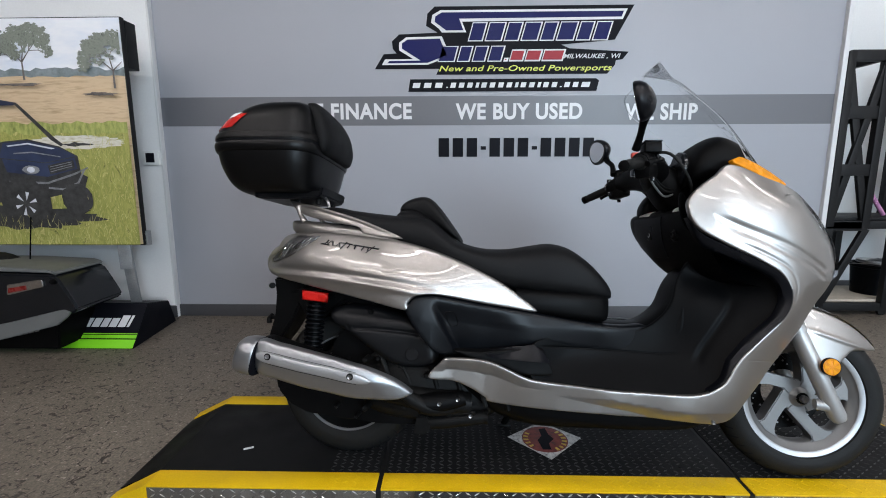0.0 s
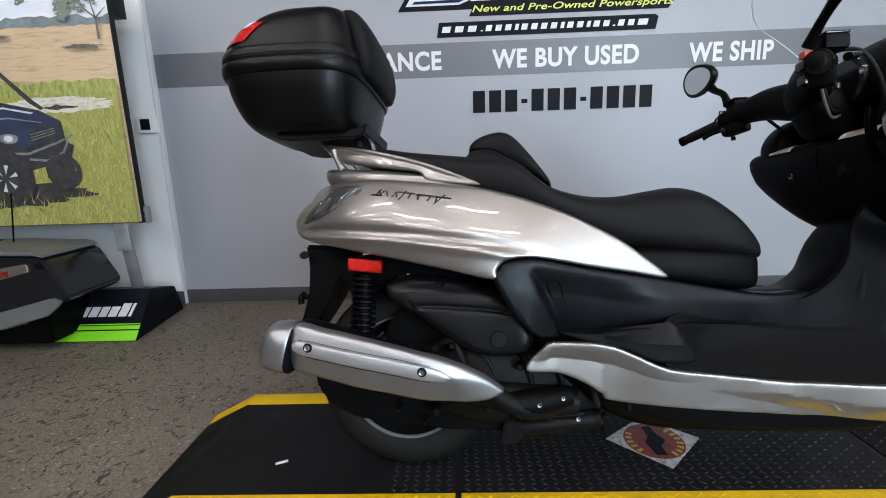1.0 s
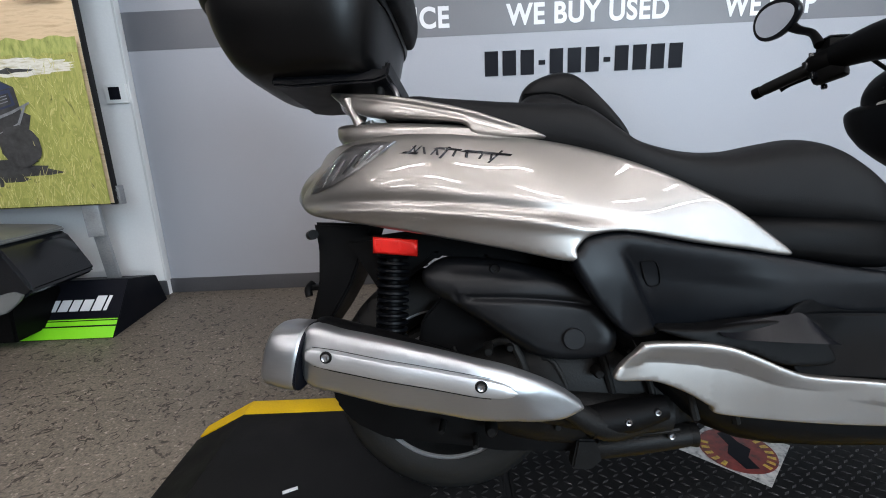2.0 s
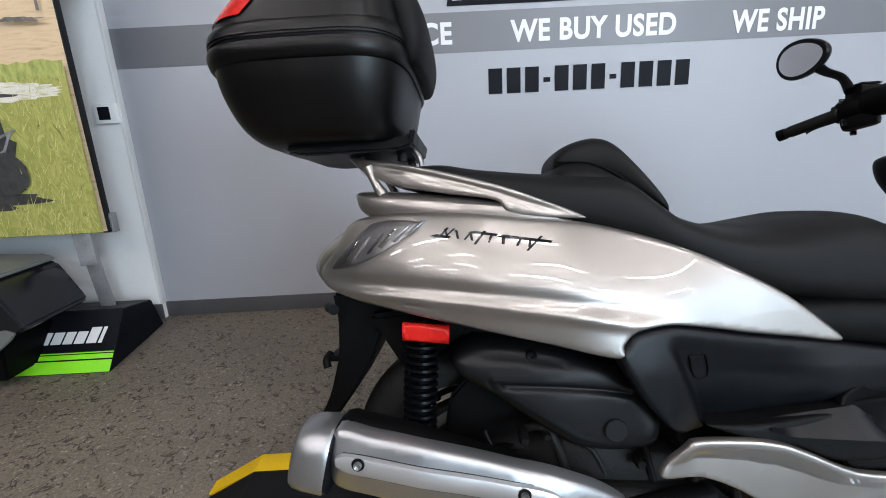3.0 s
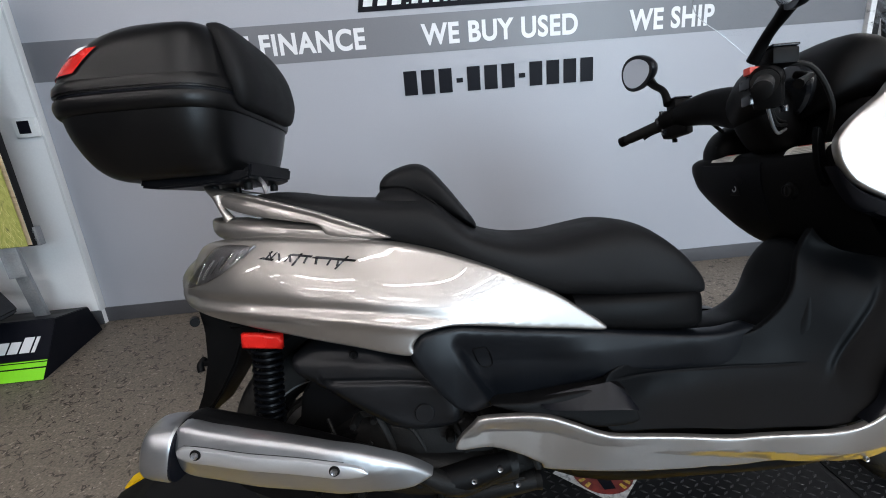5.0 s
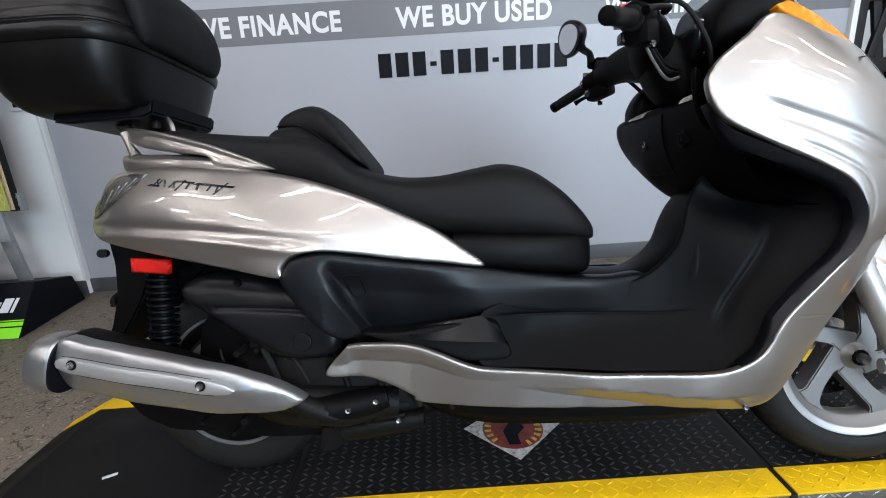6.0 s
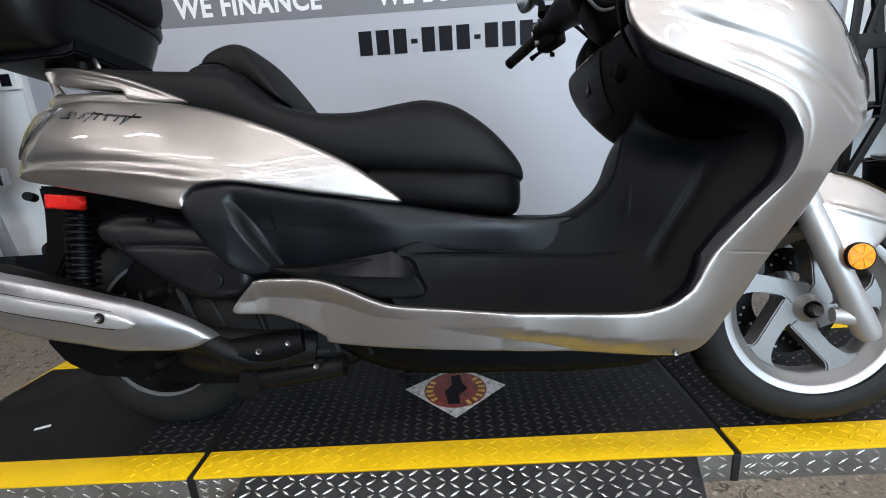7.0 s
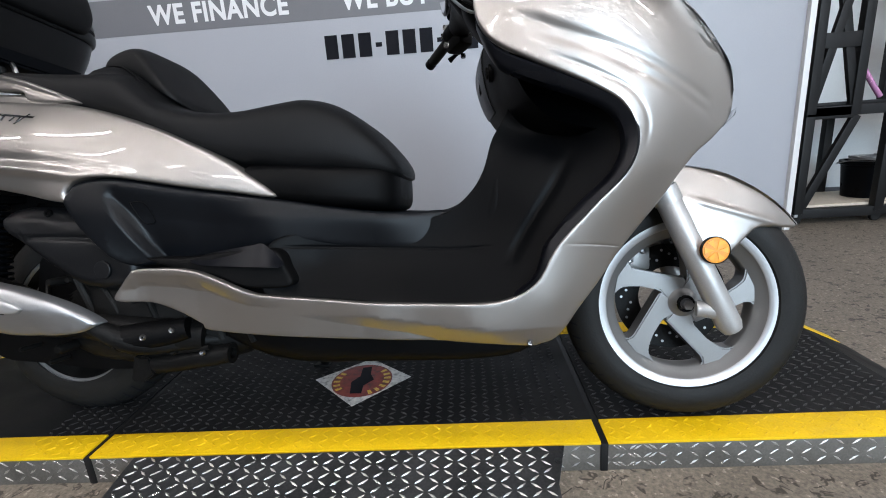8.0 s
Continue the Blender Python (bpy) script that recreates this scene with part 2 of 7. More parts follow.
def add_box(bm, lo, hi, bevel=0.0, m=None):
    lo, hi = Vector(lo), Vector(hi)
    r = bmesh.ops.create_cube(bm, size=1.0)
    c, s = (lo + hi) / 2, hi - lo
    for v in r["verts"]:
        v.co = Vector((v.co.x * s.x, v.co.y * s.y, v.co.z * s.z)) + c
    if bevel:
        es = list({e for v in r["verts"] for e in v.link_edges})
        g = bmesh.ops.bevel(bm, geom=es, offset=bevel, segments=2, affect="EDGES", profile=0.6)
        vs = {v for f in g["faces"] for v in f.verts} | {v for v in r["verts"] if v.is_valid}
    else:
        vs = r["verts"]
    if m is not None:
        bmesh.ops.transform(bm, matrix=m, verts=list(vs))
    return bm


def box(lo, hi, bevel=0.0, m=None):
    return add_box(bmesh.new(), lo, hi, bevel, m)


def add_beam(bm, a, b, w, h, bevel=0.0, up=(0, 0, 1)):
    """A bar of section w x h from a to b."""
    a, b = Vector(a), Vector(b)
    d = b - a
    q = d.to_track_quat("X", "Z")
    m = Matrix.Translation((a + b) / 2) @ q.to_matrix().to_4x4()
    return add_box(bm, (-d.length / 2, -w / 2, -h / 2), (d.length / 2, w / 2, h / 2), bevel, m)


def spline(pts, per=6, closed=False):
    """Catmull-Rom through the points."""
    P = [np.array(p, float) for p in pts]
    n = len(P)
    out = []
    for i in range(n if closed else n - 1):
        a, b, c, d = (P[(i + k) % n] if closed else P[min(max(i + k, 0), n - 1)] for k in (-1, 0, 1, 2))
        for j in range(per):
            t = j / per
            out.append(0.5 * (2 * b + (c - a) * t + (2 * a - 5 * b + 4 * c - d) * t * t + (3 * b - a - 3 * c + d) * t ** 3))
    if not closed:
        out.append(P[-1])
    return out


def skin(bm, rings, cap=True, loop=True):
    vs = [[bm.verts.new(tuple(p)) for p in r] for r in rings]
    n = len(rings[0])
    for a, b in zip(vs, vs[1:]):
        for i in range(n if loop else n - 1):
            j = (i + 1) % n
            try:
                bm.faces.new((a[i], a[j], b[j], b[i]))
            except ValueError:
                pass
    if cap and loop:
        bm.faces.new(list(reversed(vs[0])))
        bm.faces.new(vs[-1])
    return bm


def add_tube(bm, pts, radius, n=10, per=5, flat=1.0, smooth=True):
    """A round bar along a smooth path; radius: one number or one for each point; flat squeezes it in z."""
    k = len(pts)
    rad = [radius] * k if isinstance(radius, (int, float)) else list(radius)
    path = spline([(*p, r) for p, r in zip(pts, rad)], per) if smooth and k > 2 else [np.array((*p, r), float) for p, r in zip(pts, rad)]
    rings, ref = [], Vector((0, 0, 1))
    for i, p in enumerate(path):
        d = Vector(path[min(i + 1, len(path) - 1)][:3]) - Vector(path[max(i - 1, 0)][:3])
        d.normalize()
        u = ref - d * ref.dot(d)
        if u.length < 0.15:
            u = Vector((0, 1, 0)) - d * d.y
        u.normalize()
        w = d.cross(u)
        rings.append([Vector(p[:3]) + (u * math.sin(a) * flat + w * math.cos(a)) * p[3] for a in (2 * math.pi * j / n for j in range(n))])
        ref = u
    skin(bm, rings)
    return bm


def tube(*a, **k):
    return add_tube(bmesh.new(), *a, **k)


def add_lathe(bm, profile, n=48, axis="y", centre=(0, 0, 0), closed=False):
    """Turns (radius, along) points round an axis."""
    c = Vector(centre)
    rings = []
    for i in range(n):
        a = 2 * math.pi * i / n
        ca, sa = math.cos(a), math.sin(a)
        if axis == "y":
            rings.append([c + Vector((r * ca, h, r * sa)) for r, h in profile])
        elif axis == "z":
            rings.append([c + Vector((r * ca, r * sa, h)) for r, h in profile])
        else:
            rings.append([c + Vector((h, r * ca, r * sa)) for r, h in profile])
    vs = [[bm.verts.new(p) for p in r] for r in rings]
    m = len(profile)
    for i in range(n):
        a, b = vs[i], vs[(i + 1) % n]
        for j in range(m if closed else m - 1):
            q = (j + 1) % m
            bm.faces.new((a[j], b[j], b[q], a[q]))
    bmesh.ops.remove_doubles(bm, verts=bm.verts, dist=1e-6)
    bmesh.ops.recalc_face_normals(bm, faces=bm.faces)
    return bm


def lathe(*a, **k):
    return add_lathe(bmesh.new(), *a, **k)


def superring(y0, hw, zlo, zhi, x, n=28, e=3.0):
    """A rounded-box ring in the plane x = const."""
    zc, hh = (zlo + zhi) / 2, (zhi - zlo) / 2
    out = []
    for i in range(n):
        a = 2 * math.pi * i / n
        c, s = math.cos(a), math.sin(a)
        out.append((x, y0 + hw * math.copysign(abs(c) ** (2 / e), c), zc + hh * math.copysign(abs(s) ** (2 / e), s)))
    return out


def loft_x(rows, n=28, e=3.0, per=4):
    """Rows (x, top, bottom, half width) blended into one rounded body along x."""
    rows = spline(rows, per)
    return skin(bmesh.new(), [superring(0, r[3], r[2], r[1], r[0], n, e) for r in rows])


def thin_plate(ctrl, stiff=0.012):
    """A smooth y(x, z) close to control points (x, y, z)."""
    c = np.array(ctrl, float)
    p, v, n = c[:, [0, 2]], c[:, 1], len(c)
    d = np.linalg.norm(p[:, None] - p[None], axis=2)
    K = np.where(d > 0, d * d * np.log(d + 1e-12), 0) + np.eye(n) * stiff
    Q = np.c_[np.ones(n), p]
    A = np.block([[K, Q], [Q.T, np.zeros((3, 3))]])
    w = np.linalg.solve(A, np.r_[v, np.zeros(3)])

    def f(x, z):
        q = np.stack([np.atleast_1d(x), np.atleast_1d(z)], 1).astype(float)
        d = np.linalg.norm(q[:, None] - p[None], axis=2)
        out = np.where(d > 0, d * d * np.log(d + 1e-12), 0) @ w[:n] + w[n] + q @ w[n + 1:n + 3]
        return float(out[0]) if np.ndim(x) == 0 else out
    return f


def nearest(q, a, b):
    """For many points: the distance to the nearest of many segments, and the way from it."""
    dist, way = [], []
    ab = b - a
    for part_ in np.array_split(q, max(1, len(q) // 400)):
        aq = part_[:, None] - a[None]
        t = np.clip((aq * ab).sum(2) / np.maximum((ab * ab).sum(1), 1e-12), 0, 1)
        v = aq - ab[None] * t[:, :, None]
        d = np.linalg.norm(v, axis=2)
        m = d.argmin(1)
        r = np.arange(len(part_))
        dist.append(d[r, m]), way.append(v[r, m])
    return np.concatenate(dist), np.concatenate(way)


def within(q, poly):
    """Which of many points lie inside a polygon."""
    px, py = poly[:, 0], poly[:, 1]
    qx, qy = np.roll(px, -1), np.roll(py, -1)
    x, y = q[:, :1], q[:, 1:]
    hit = ((py > y) != (qy > y)) & (x < (qx - px) * (y - py) / np.where(qy == py, 1e-9, qy - py) + px)
    return hit.sum(1) % 2 == 1


def shell(outline, extra=(), step=0.014, round_edge=0.01, rim=0.02, grooves=(), side=1, per=5, lift=0.0, field=None):
    """A curved body panel seen from the side: the outline and a few inner points (x, y, z) fix its skin, its edge is
    rolled in by round_edge and turned back by rim. side -1 mirrors it. grooves: (points, width, depth)."""
    from mathutils.geometry import delaunay_2d_cdt
    f = field or thin_plate(list(outline) + list(extra))
    ring = np.array([(p[0], p[2]) for p in spline(outline, per, True)])
    if per > 1:
        gap = max(round_edge * 0.7, 0.0045)
        fine = []
        for p, q in zip(ring, np.roll(ring, -1, axis=0)):
            n = max(1, int(math.ceil(np.linalg.norm(q - p) / gap)))
            fine += [p + (q - p) * k / n for k in range(n)]
        ring = np.array(fine)
    a, b = ring, np.roll(ring, -1, axis=0)
    k = len(ring)
    gr = [(np.array(spline([tuple(p) for p in g[0]], 16)), g[1], g[2]) for g in grooves]
    run = np.roll(ring, -1, axis=0) - np.roll(ring, 1, axis=0)
    run /= np.maximum(np.linalg.norm(run, axis=1), 1e-9)[:, None]
    inward = np.stack([-run[:, 1], run[:, 0]], 1)
    inward[~within(ring + inward * 0.0012, ring)] *= -1
    # an even field of points, rows along the rolled edge, rows along the grooves
    lo, hi = ring.min(0), ring.max(0)
    zs = np.arange(lo[1] + step / 2, hi[1], step * 0.87)
    grid = np.array([(x + (step / 2 if r % 2 else 0), z) for r, z in enumerate(zs) for x in np.arange(lo[0], hi[0], step)])
    grid = grid[within(grid, ring)]
    if len(grid):
        grid = grid[nearest(grid, a, b)[0] > max(step * 0.45, round_edge * 1.2)]
    for g, w, dep in gr:
        if len(grid):
            grid = grid[nearest(grid, g[:-1], g[1:])[0] > w * 2.3]
    sets = [ring, grid.reshape(-1, 2)]
    for w in (0.12, 0.4, 0.8):
        q = ring + inward * round_edge * w
        ok = within(q, ring)
        ok[ok] &= nearest(q[ok], a, b)[0] > round_edge * w * 0.9
        sets.append(q[ok])
    for g, w, dep in gr:
        t = np.gradient(g, axis=0)
        t /= np.maximum(np.linalg.norm(t, axis=1), 1e-9)[:, None]
        nn = np.stack([-t[:, 1], t[:, 0]], 1)
        for o in (-1.9, -1.3, -0.8, -0.4, 0, 0.4, 0.8, 1.3, 1.9):
            q = g + nn * w * o
            ok = within(q, ring)
            if ok.any():
                ok[ok] &= nearest(q[ok], a, b)[0] > max(step * 0.3, round_edge)
            sets.append(q[ok])
    pts = np.concatenate(sets)
    V, E, F, *_ = delaunay_2d_cdt([Vector(p) for p in pts], [(i, (i + 1) % k) for i in range(k)], [], 1, 1e-5)
    Q = np.array([tuple(v) for v in V])

    def height(q):
        out = f(q[:, 0], q[:, 1])
        for g, w, dep in gr:
            dd = nearest(q, g[:-1], g[1:])[0]
            fade = np.minimum(1.0, np.minimum(np.linalg.norm(q - g[0], axis=1) / 0.06, np.linalg.norm(q - g[-1], axis=1) / 0.04))
            out = out + dep * np.exp(-(dd / w) ** 2) * fade
        return out

    h = 1e-3
    d, way = nearest(Q, a, b)
    near_ring = np.linalg.norm(Q[:, None] - ring[None], axis=2).argmin(1)
    into = np.where((d > 1e-5)[:, None], way / np.maximum(d, 1e-9)[:, None], inward[near_ring])
    gx = (height(Q + (h, 0)) - height(Q - (h, 0))) / (2 * h)
    gz = (height(Q + (0, h)) - height(Q - (0, h))) / (2 * h)
    s_ = np.clip(d, round_edge * 0.06, round_edge)
    root = np.sqrt(round_edge ** 2 - (round_edge - s_) ** 2)
    roll = np.where(d > 1e-5, round_edge - root, round_edge)
    slope = -(round_edge - s_) / root
    gx, gz = gx + slope * into[:, 0], gz + slope * into[:, 1]
    y = height(Q) - lift + roll
    verts = [(q[0], yy * side, q[1]) for q, yy in zip(Q, y)]
    normals = [Vector((p, -1.0 * side, r)).normalized() for p, r in zip(gx, gz)]
    faces = [tuple(fc) if side > 0 else tuple(reversed(fc)) for fc in F]
    count = {}
    for fc in faces:
        for i in range(len(fc)):
            e = (fc[i], fc[(i + 1) % len(fc)])
            count[e] = True
    back = {}
    for u, w in [e for e in count if (e[1], e[0]) not in count]:
        for p in (u, w):
            if p not in back:
                back[p] = len(verts)
                x, y, z = verts[p]
                verts.append((x, y + rim * side, z))
                n = normals[p].copy()
                n.y = 0
                normals.append(n.normalized() if n.length > 1e-6 else normals[p])
        faces.append((w, u, back[u], back[w]))
    me = bpy.data.meshes.new("shell")
    me.from_pydata(verts, [], faces)
    me.update()
    me.shade_smooth()
    me.normals_split_custom_set_from_vertices(normals)
    return me


def extruded(poly, y0, y1, bevel=0.0):
    """A polygon in x and z, drawn out from y0 to y1."""
    bm = bmesh.new()
    f = bm.faces.new([bm.verts.new((x, y0, z)) for x, z in poly])
    g = bmesh.ops.extrude_face_region(bm, geom=[f])
    for v in g["geom"]:
        if isinstance(v, bmesh.types.BMVert):
            v.co.y = y1
    bmesh.ops.recalc_face_normals(bm, faces=bm.faces)
    if bevel:
        bmesh.ops.bevel(bm, geom=bm.edges[:], offset=bevel, segments=2, affect="EDGES")
    return bm


def bolt(name, at, r, parent, mat=None, out=-1):
    """A socket screw whose head looks along y."""
    bm = lathe([(0, out * 0.002), (r * 0.42, out * 0.002), (r * 0.45, out * 0.005), (r * 0.8, out * 0.006), (r, out * 0.003), (r, 0)], 16, "y", at)
    return part(name, bm, mat or M_STEEL, parent)


def shell_patch(rows, thick):
    """A plate laid along a grid of points, thick towards +x, with its edges turned down."""
    front = [[tuple(p) for p in r] for r in rows]
    nu, nv = len(rows), len(rows[0])
    bm = bmesh.new()
    A = [[bm.verts.new(p) for p in r] for r in front]
    B = [[bm.verts.new((p[0] + thick, p[1], p[2])) for p in r] for r in front]
    for i in range(nu - 1):
        for j in range(nv - 1):
            bm.faces.new((A[i][j], A[i + 1][j], A[i + 1][j + 1], A[i][j + 1]))
            bm.faces.new((B[i][j + 1], B[i + 1][j + 1], B[i + 1][j], B[i][j]))
    rim_a = A[0] + [r[-1] for r in A[1:]] + A[-1][-2::-1] + [r[0] for r in A[-2:0:-1]]
    rim_b = B[0] + [r[-1] for r in B[1:]] + B[-1][-2::-1] + [r[0] for r in B[-2:0:-1]]
    for k in range(len(rim_a)):
        n = (k + 1) % len(rim_a)
        bm.faces.new((rim_a[k], rim_a[n], rim_b[n], rim_b[k]))
    bmesh.ops.recalc_face_normals(bm, faces=bm.faces)
    return bm

# ---- the room ----
X0, X1, Y0 = -5.0, 5.3, -6.5
floor = part("floor", box((X0, Y0, FLOOR - 0.05), (X1, 3.2, FLOOR)), M_FLOOR, None, smooth=0)
structure(floor, "brown speckled resilient floor with worn patches", "floor")
ceiling = part("ceiling", box((X0, Y0, CEIL), (X1, 3.2, CEIL + 0.1)), M_CEIL, None, smooth=0)
structure(ceiling, "unseen ceiling, kept dark, with rows of batten lights", "ceiling")

BAND_LO, BAND_HI = 1.358, 1.56
wall = part("wall_north", box((-1.742, WALL_Y, FLOOR), (3.05, WALL_Y + 0.12, CEIL)), M_WALL, None, smooth=0)
structure(wall, "pale grey vinyl-covered display wall with lettering", "wall")
part("band", box((-1.742, WALL_Y - 0.002, BAND_LO), (3.048, WALL_Y + 0.01, BAND_HI)), M_BAND, wall, "mid grey printed band", 0)
white = part("wall_west_of_display", box((X0, 1.78, FLOOR), (-1.742, WALL_Y + 0.12, CEIL)), M_WHITE, None, smooth=0)
structure(white, "white painted wall beside the grey display wall", "wall")
trim = part("trim", box((3.05, WALL_Y - 0.03, FLOOR), (3.085, WALL_Y + 0.12, CEIL), 0.004), M_TRIM, None)
structure(trim, "white corner trim at the wall's end", "trim")
part("corner_bead", box((-1.752, 1.774, FLOOR + 0.09), (-1.738, WALL_Y - 0.001, CEIL), 0.002), M_TRIM, white)
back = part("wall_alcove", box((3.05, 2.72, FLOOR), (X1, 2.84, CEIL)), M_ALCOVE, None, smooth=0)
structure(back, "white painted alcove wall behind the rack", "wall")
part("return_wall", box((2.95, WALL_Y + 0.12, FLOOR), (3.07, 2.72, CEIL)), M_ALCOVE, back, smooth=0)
base = part("baseboard", box((-1.742, WALL_Y - 0.012, FLOOR), (3.05, WALL_Y, 0.018), 0.003), M_BASE, None)
structure(base, "charcoal rubber baseboard along the grey wall", "baseboard")
part("baseboard_run", box((X0, 1.768, FLOOR), (-1.742, 1.78, 0.018), 0.003), M_BASE, base)
part("baseboard_run", box((3.085, 2.708, FLOOR), (X1, 2.72, 0.018), 0.003), M_BASE, base)
structure(part("wall_west", box((X0 - 0.12, Y0, FLOOR), (X0, 3.2, CEIL)), M_DIM, None, smooth=0), "unseen showroom wall, kept dark for its reflections", "wall")
# unseen south and east walls; a tall window added each side of their corner
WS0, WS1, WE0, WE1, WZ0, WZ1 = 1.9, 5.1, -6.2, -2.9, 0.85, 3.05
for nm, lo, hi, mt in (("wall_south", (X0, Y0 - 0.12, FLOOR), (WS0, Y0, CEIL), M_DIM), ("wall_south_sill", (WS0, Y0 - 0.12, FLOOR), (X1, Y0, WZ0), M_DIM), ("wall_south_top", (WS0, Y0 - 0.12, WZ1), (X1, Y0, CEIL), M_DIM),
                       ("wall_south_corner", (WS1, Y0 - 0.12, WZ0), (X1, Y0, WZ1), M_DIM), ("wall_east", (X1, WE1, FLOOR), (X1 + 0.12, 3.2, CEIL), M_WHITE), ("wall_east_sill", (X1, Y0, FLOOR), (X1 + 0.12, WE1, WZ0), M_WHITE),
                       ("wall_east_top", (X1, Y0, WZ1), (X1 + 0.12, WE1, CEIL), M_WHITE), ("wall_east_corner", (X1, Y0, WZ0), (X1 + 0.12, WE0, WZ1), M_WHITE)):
    structure(part(nm, box(lo, hi), mt, None, smooth=0), "unseen painted showroom wall beside an assumed shop window", "wall")
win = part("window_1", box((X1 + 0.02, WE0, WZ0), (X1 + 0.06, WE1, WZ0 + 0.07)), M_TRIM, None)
structure(win, "assumed, unseen shop window with white frame", "window")
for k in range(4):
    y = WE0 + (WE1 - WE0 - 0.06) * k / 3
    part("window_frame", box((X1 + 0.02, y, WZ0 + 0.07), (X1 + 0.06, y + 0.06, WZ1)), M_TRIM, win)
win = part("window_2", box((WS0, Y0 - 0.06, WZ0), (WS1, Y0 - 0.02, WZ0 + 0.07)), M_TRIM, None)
structure(win, "assumed, unseen shop window with white frame", "window")
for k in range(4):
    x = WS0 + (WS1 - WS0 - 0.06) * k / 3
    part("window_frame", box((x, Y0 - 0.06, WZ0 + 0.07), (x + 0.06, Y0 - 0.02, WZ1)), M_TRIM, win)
# cool area lamps added in these assumed windows to whiten the front cowl
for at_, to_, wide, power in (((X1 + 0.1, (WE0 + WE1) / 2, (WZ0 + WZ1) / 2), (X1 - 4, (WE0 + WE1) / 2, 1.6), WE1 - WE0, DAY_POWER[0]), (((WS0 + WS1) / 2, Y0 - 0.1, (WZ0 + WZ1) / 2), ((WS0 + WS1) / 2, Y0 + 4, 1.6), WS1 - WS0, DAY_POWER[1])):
    day = bpy.data.lights.new("assumed_daylight", "AREA")
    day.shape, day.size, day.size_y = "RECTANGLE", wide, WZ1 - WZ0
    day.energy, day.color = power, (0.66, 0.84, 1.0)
    new("assumed_daylight", day).matrix_basis = look(at_, to_)


def batten(m, first=[None]):
    """A slim ceiling strip light: housing, diffuser, two end caps."""
    if first[0] is None:
        t = thing("ceiling_light", "slim white ceiling strip light, switched on", "ceiling light", m, "rows of ceiling lights")
        part("housing", box((-0.60, -0.05, -0.03), (0.60, 0.05, 0.0), 0.006), M_TRIM, t)
        rings = [[(x, 0.026 * math.cos(a), -0.03 - 0.026 * math.sin(a)) for a in (math.pi * k / 8 for k in range(9))] for x in (-0.57, 0.57)]
        part("diffuser", skin(bmesh.new(), rings), M_LAMP, t)
        for s in (-1, 1):
            part("end_cap", box((s * 0.585 - 0.012, -0.04, -0.062), (s * 0.585 + 0.012, 0.04, -0.028), 0.004), M_TRIM, t)
        first[0] = t
        return t
    return copy_thing(first[0], m)


for row, yy in enumerate((-0.85, -2.05, -3.25, -4.45, -5.65)):
    for k in range(5):
        batten(pose(-3.8 + 2.05 * k + (0.5 if row % 2 else 0), yy, CEIL))
# one extra light, added out of view to brighten the alcove wall
batten(pose(4.15, 2.1, CEIL))


# ---- lettering on the wall ----
def words(name, text, x0, x1, z0, z1, parent, mat, y=WALL_Y - 0.004, shear=0.0, bold=0.031, deep=0.001, m=None, label=""):
    """Cut letters that fill the given field."""
    cu = bpy.data.curves.new(name, "FONT")
    cu.body, cu.size, cu.offset, cu.shear, cu.extrude = text, 1.0, bold, shear, 0.002
    cu.space_character = 1.0 + bold * 2.6
    tmp = new("lettering_curve", cu)
    bpy.context.view_layer.update()
    me = bpy.data.meshes.new_from_object(tmp.evaluated_get(bpy.context.evaluated_depsgraph_get()))
    bpy.data.objects.remove(tmp)
    co = np.array([v.co for v in me.vertices])
    lo, hi = co.min(0), co.max(0)
    for v in me.vertices:
        u, w = (v.co.x - lo[0]) / (hi[0] - lo[0]), (v.co.y - lo[1]) / (hi[1] - lo[1])
        d = (v.co.z - lo[2]) / max(hi[2] - lo[2], 1e-9)
        v.co = (x0 + u * (x1 - x0), y - d * deep, z0 + w * (z1 - z0))
    me.materials.clear()
    me.materials.append(mat)
    me.name = name
    ob = new(name, me)
    ob.parent = parent
    if m is not None:
        ob.matrix_basis = m
    return tagged(ob, label) if label else ob


words("lettering", "WE FINANCE", -0.77, 0.083, 1.400, 1.514, wall, M_LETTER, label="white block capitals")
words("lettering", "WE BUY USED", 0.398, 1.298, 1.396, 1.510, wall, M_LETTER, label="white block capitals")
words("lettering", "WE SHIP", 1.600, 2.108, 1.388, 1.504, wall, M_LETTER, label="white block capitals")


def flat(poly, y, thick=0.0015):
    return extruded(poly, y, y - thick)


def slab(x0, x1, z0, z1, lean=0.0):
    h = (z1 - z0) * lean
    return [(x0, z0), (x1, z0), (x1 + h, z1), (x0 + h, z1)]


# the telephone line as plain bars of its size
xs = 0.275
for k, wd in enumerate((0.088, 0.088, 0.088, 0.05, 0.088, 0.088, 0.088, 0.05, 0.088, 0.088, 0.088, 0.088)):
    z0, z1 = (1.135, 1.268) if wd > 0.06 else (1.185, 1.21)
    part("number_bar", flat(slab(xs, xs + wd - 0.012, z0, z1), WALL_Y - 0.003), M_INK, wall, smooth=0)
    xs += wd + 0.0135

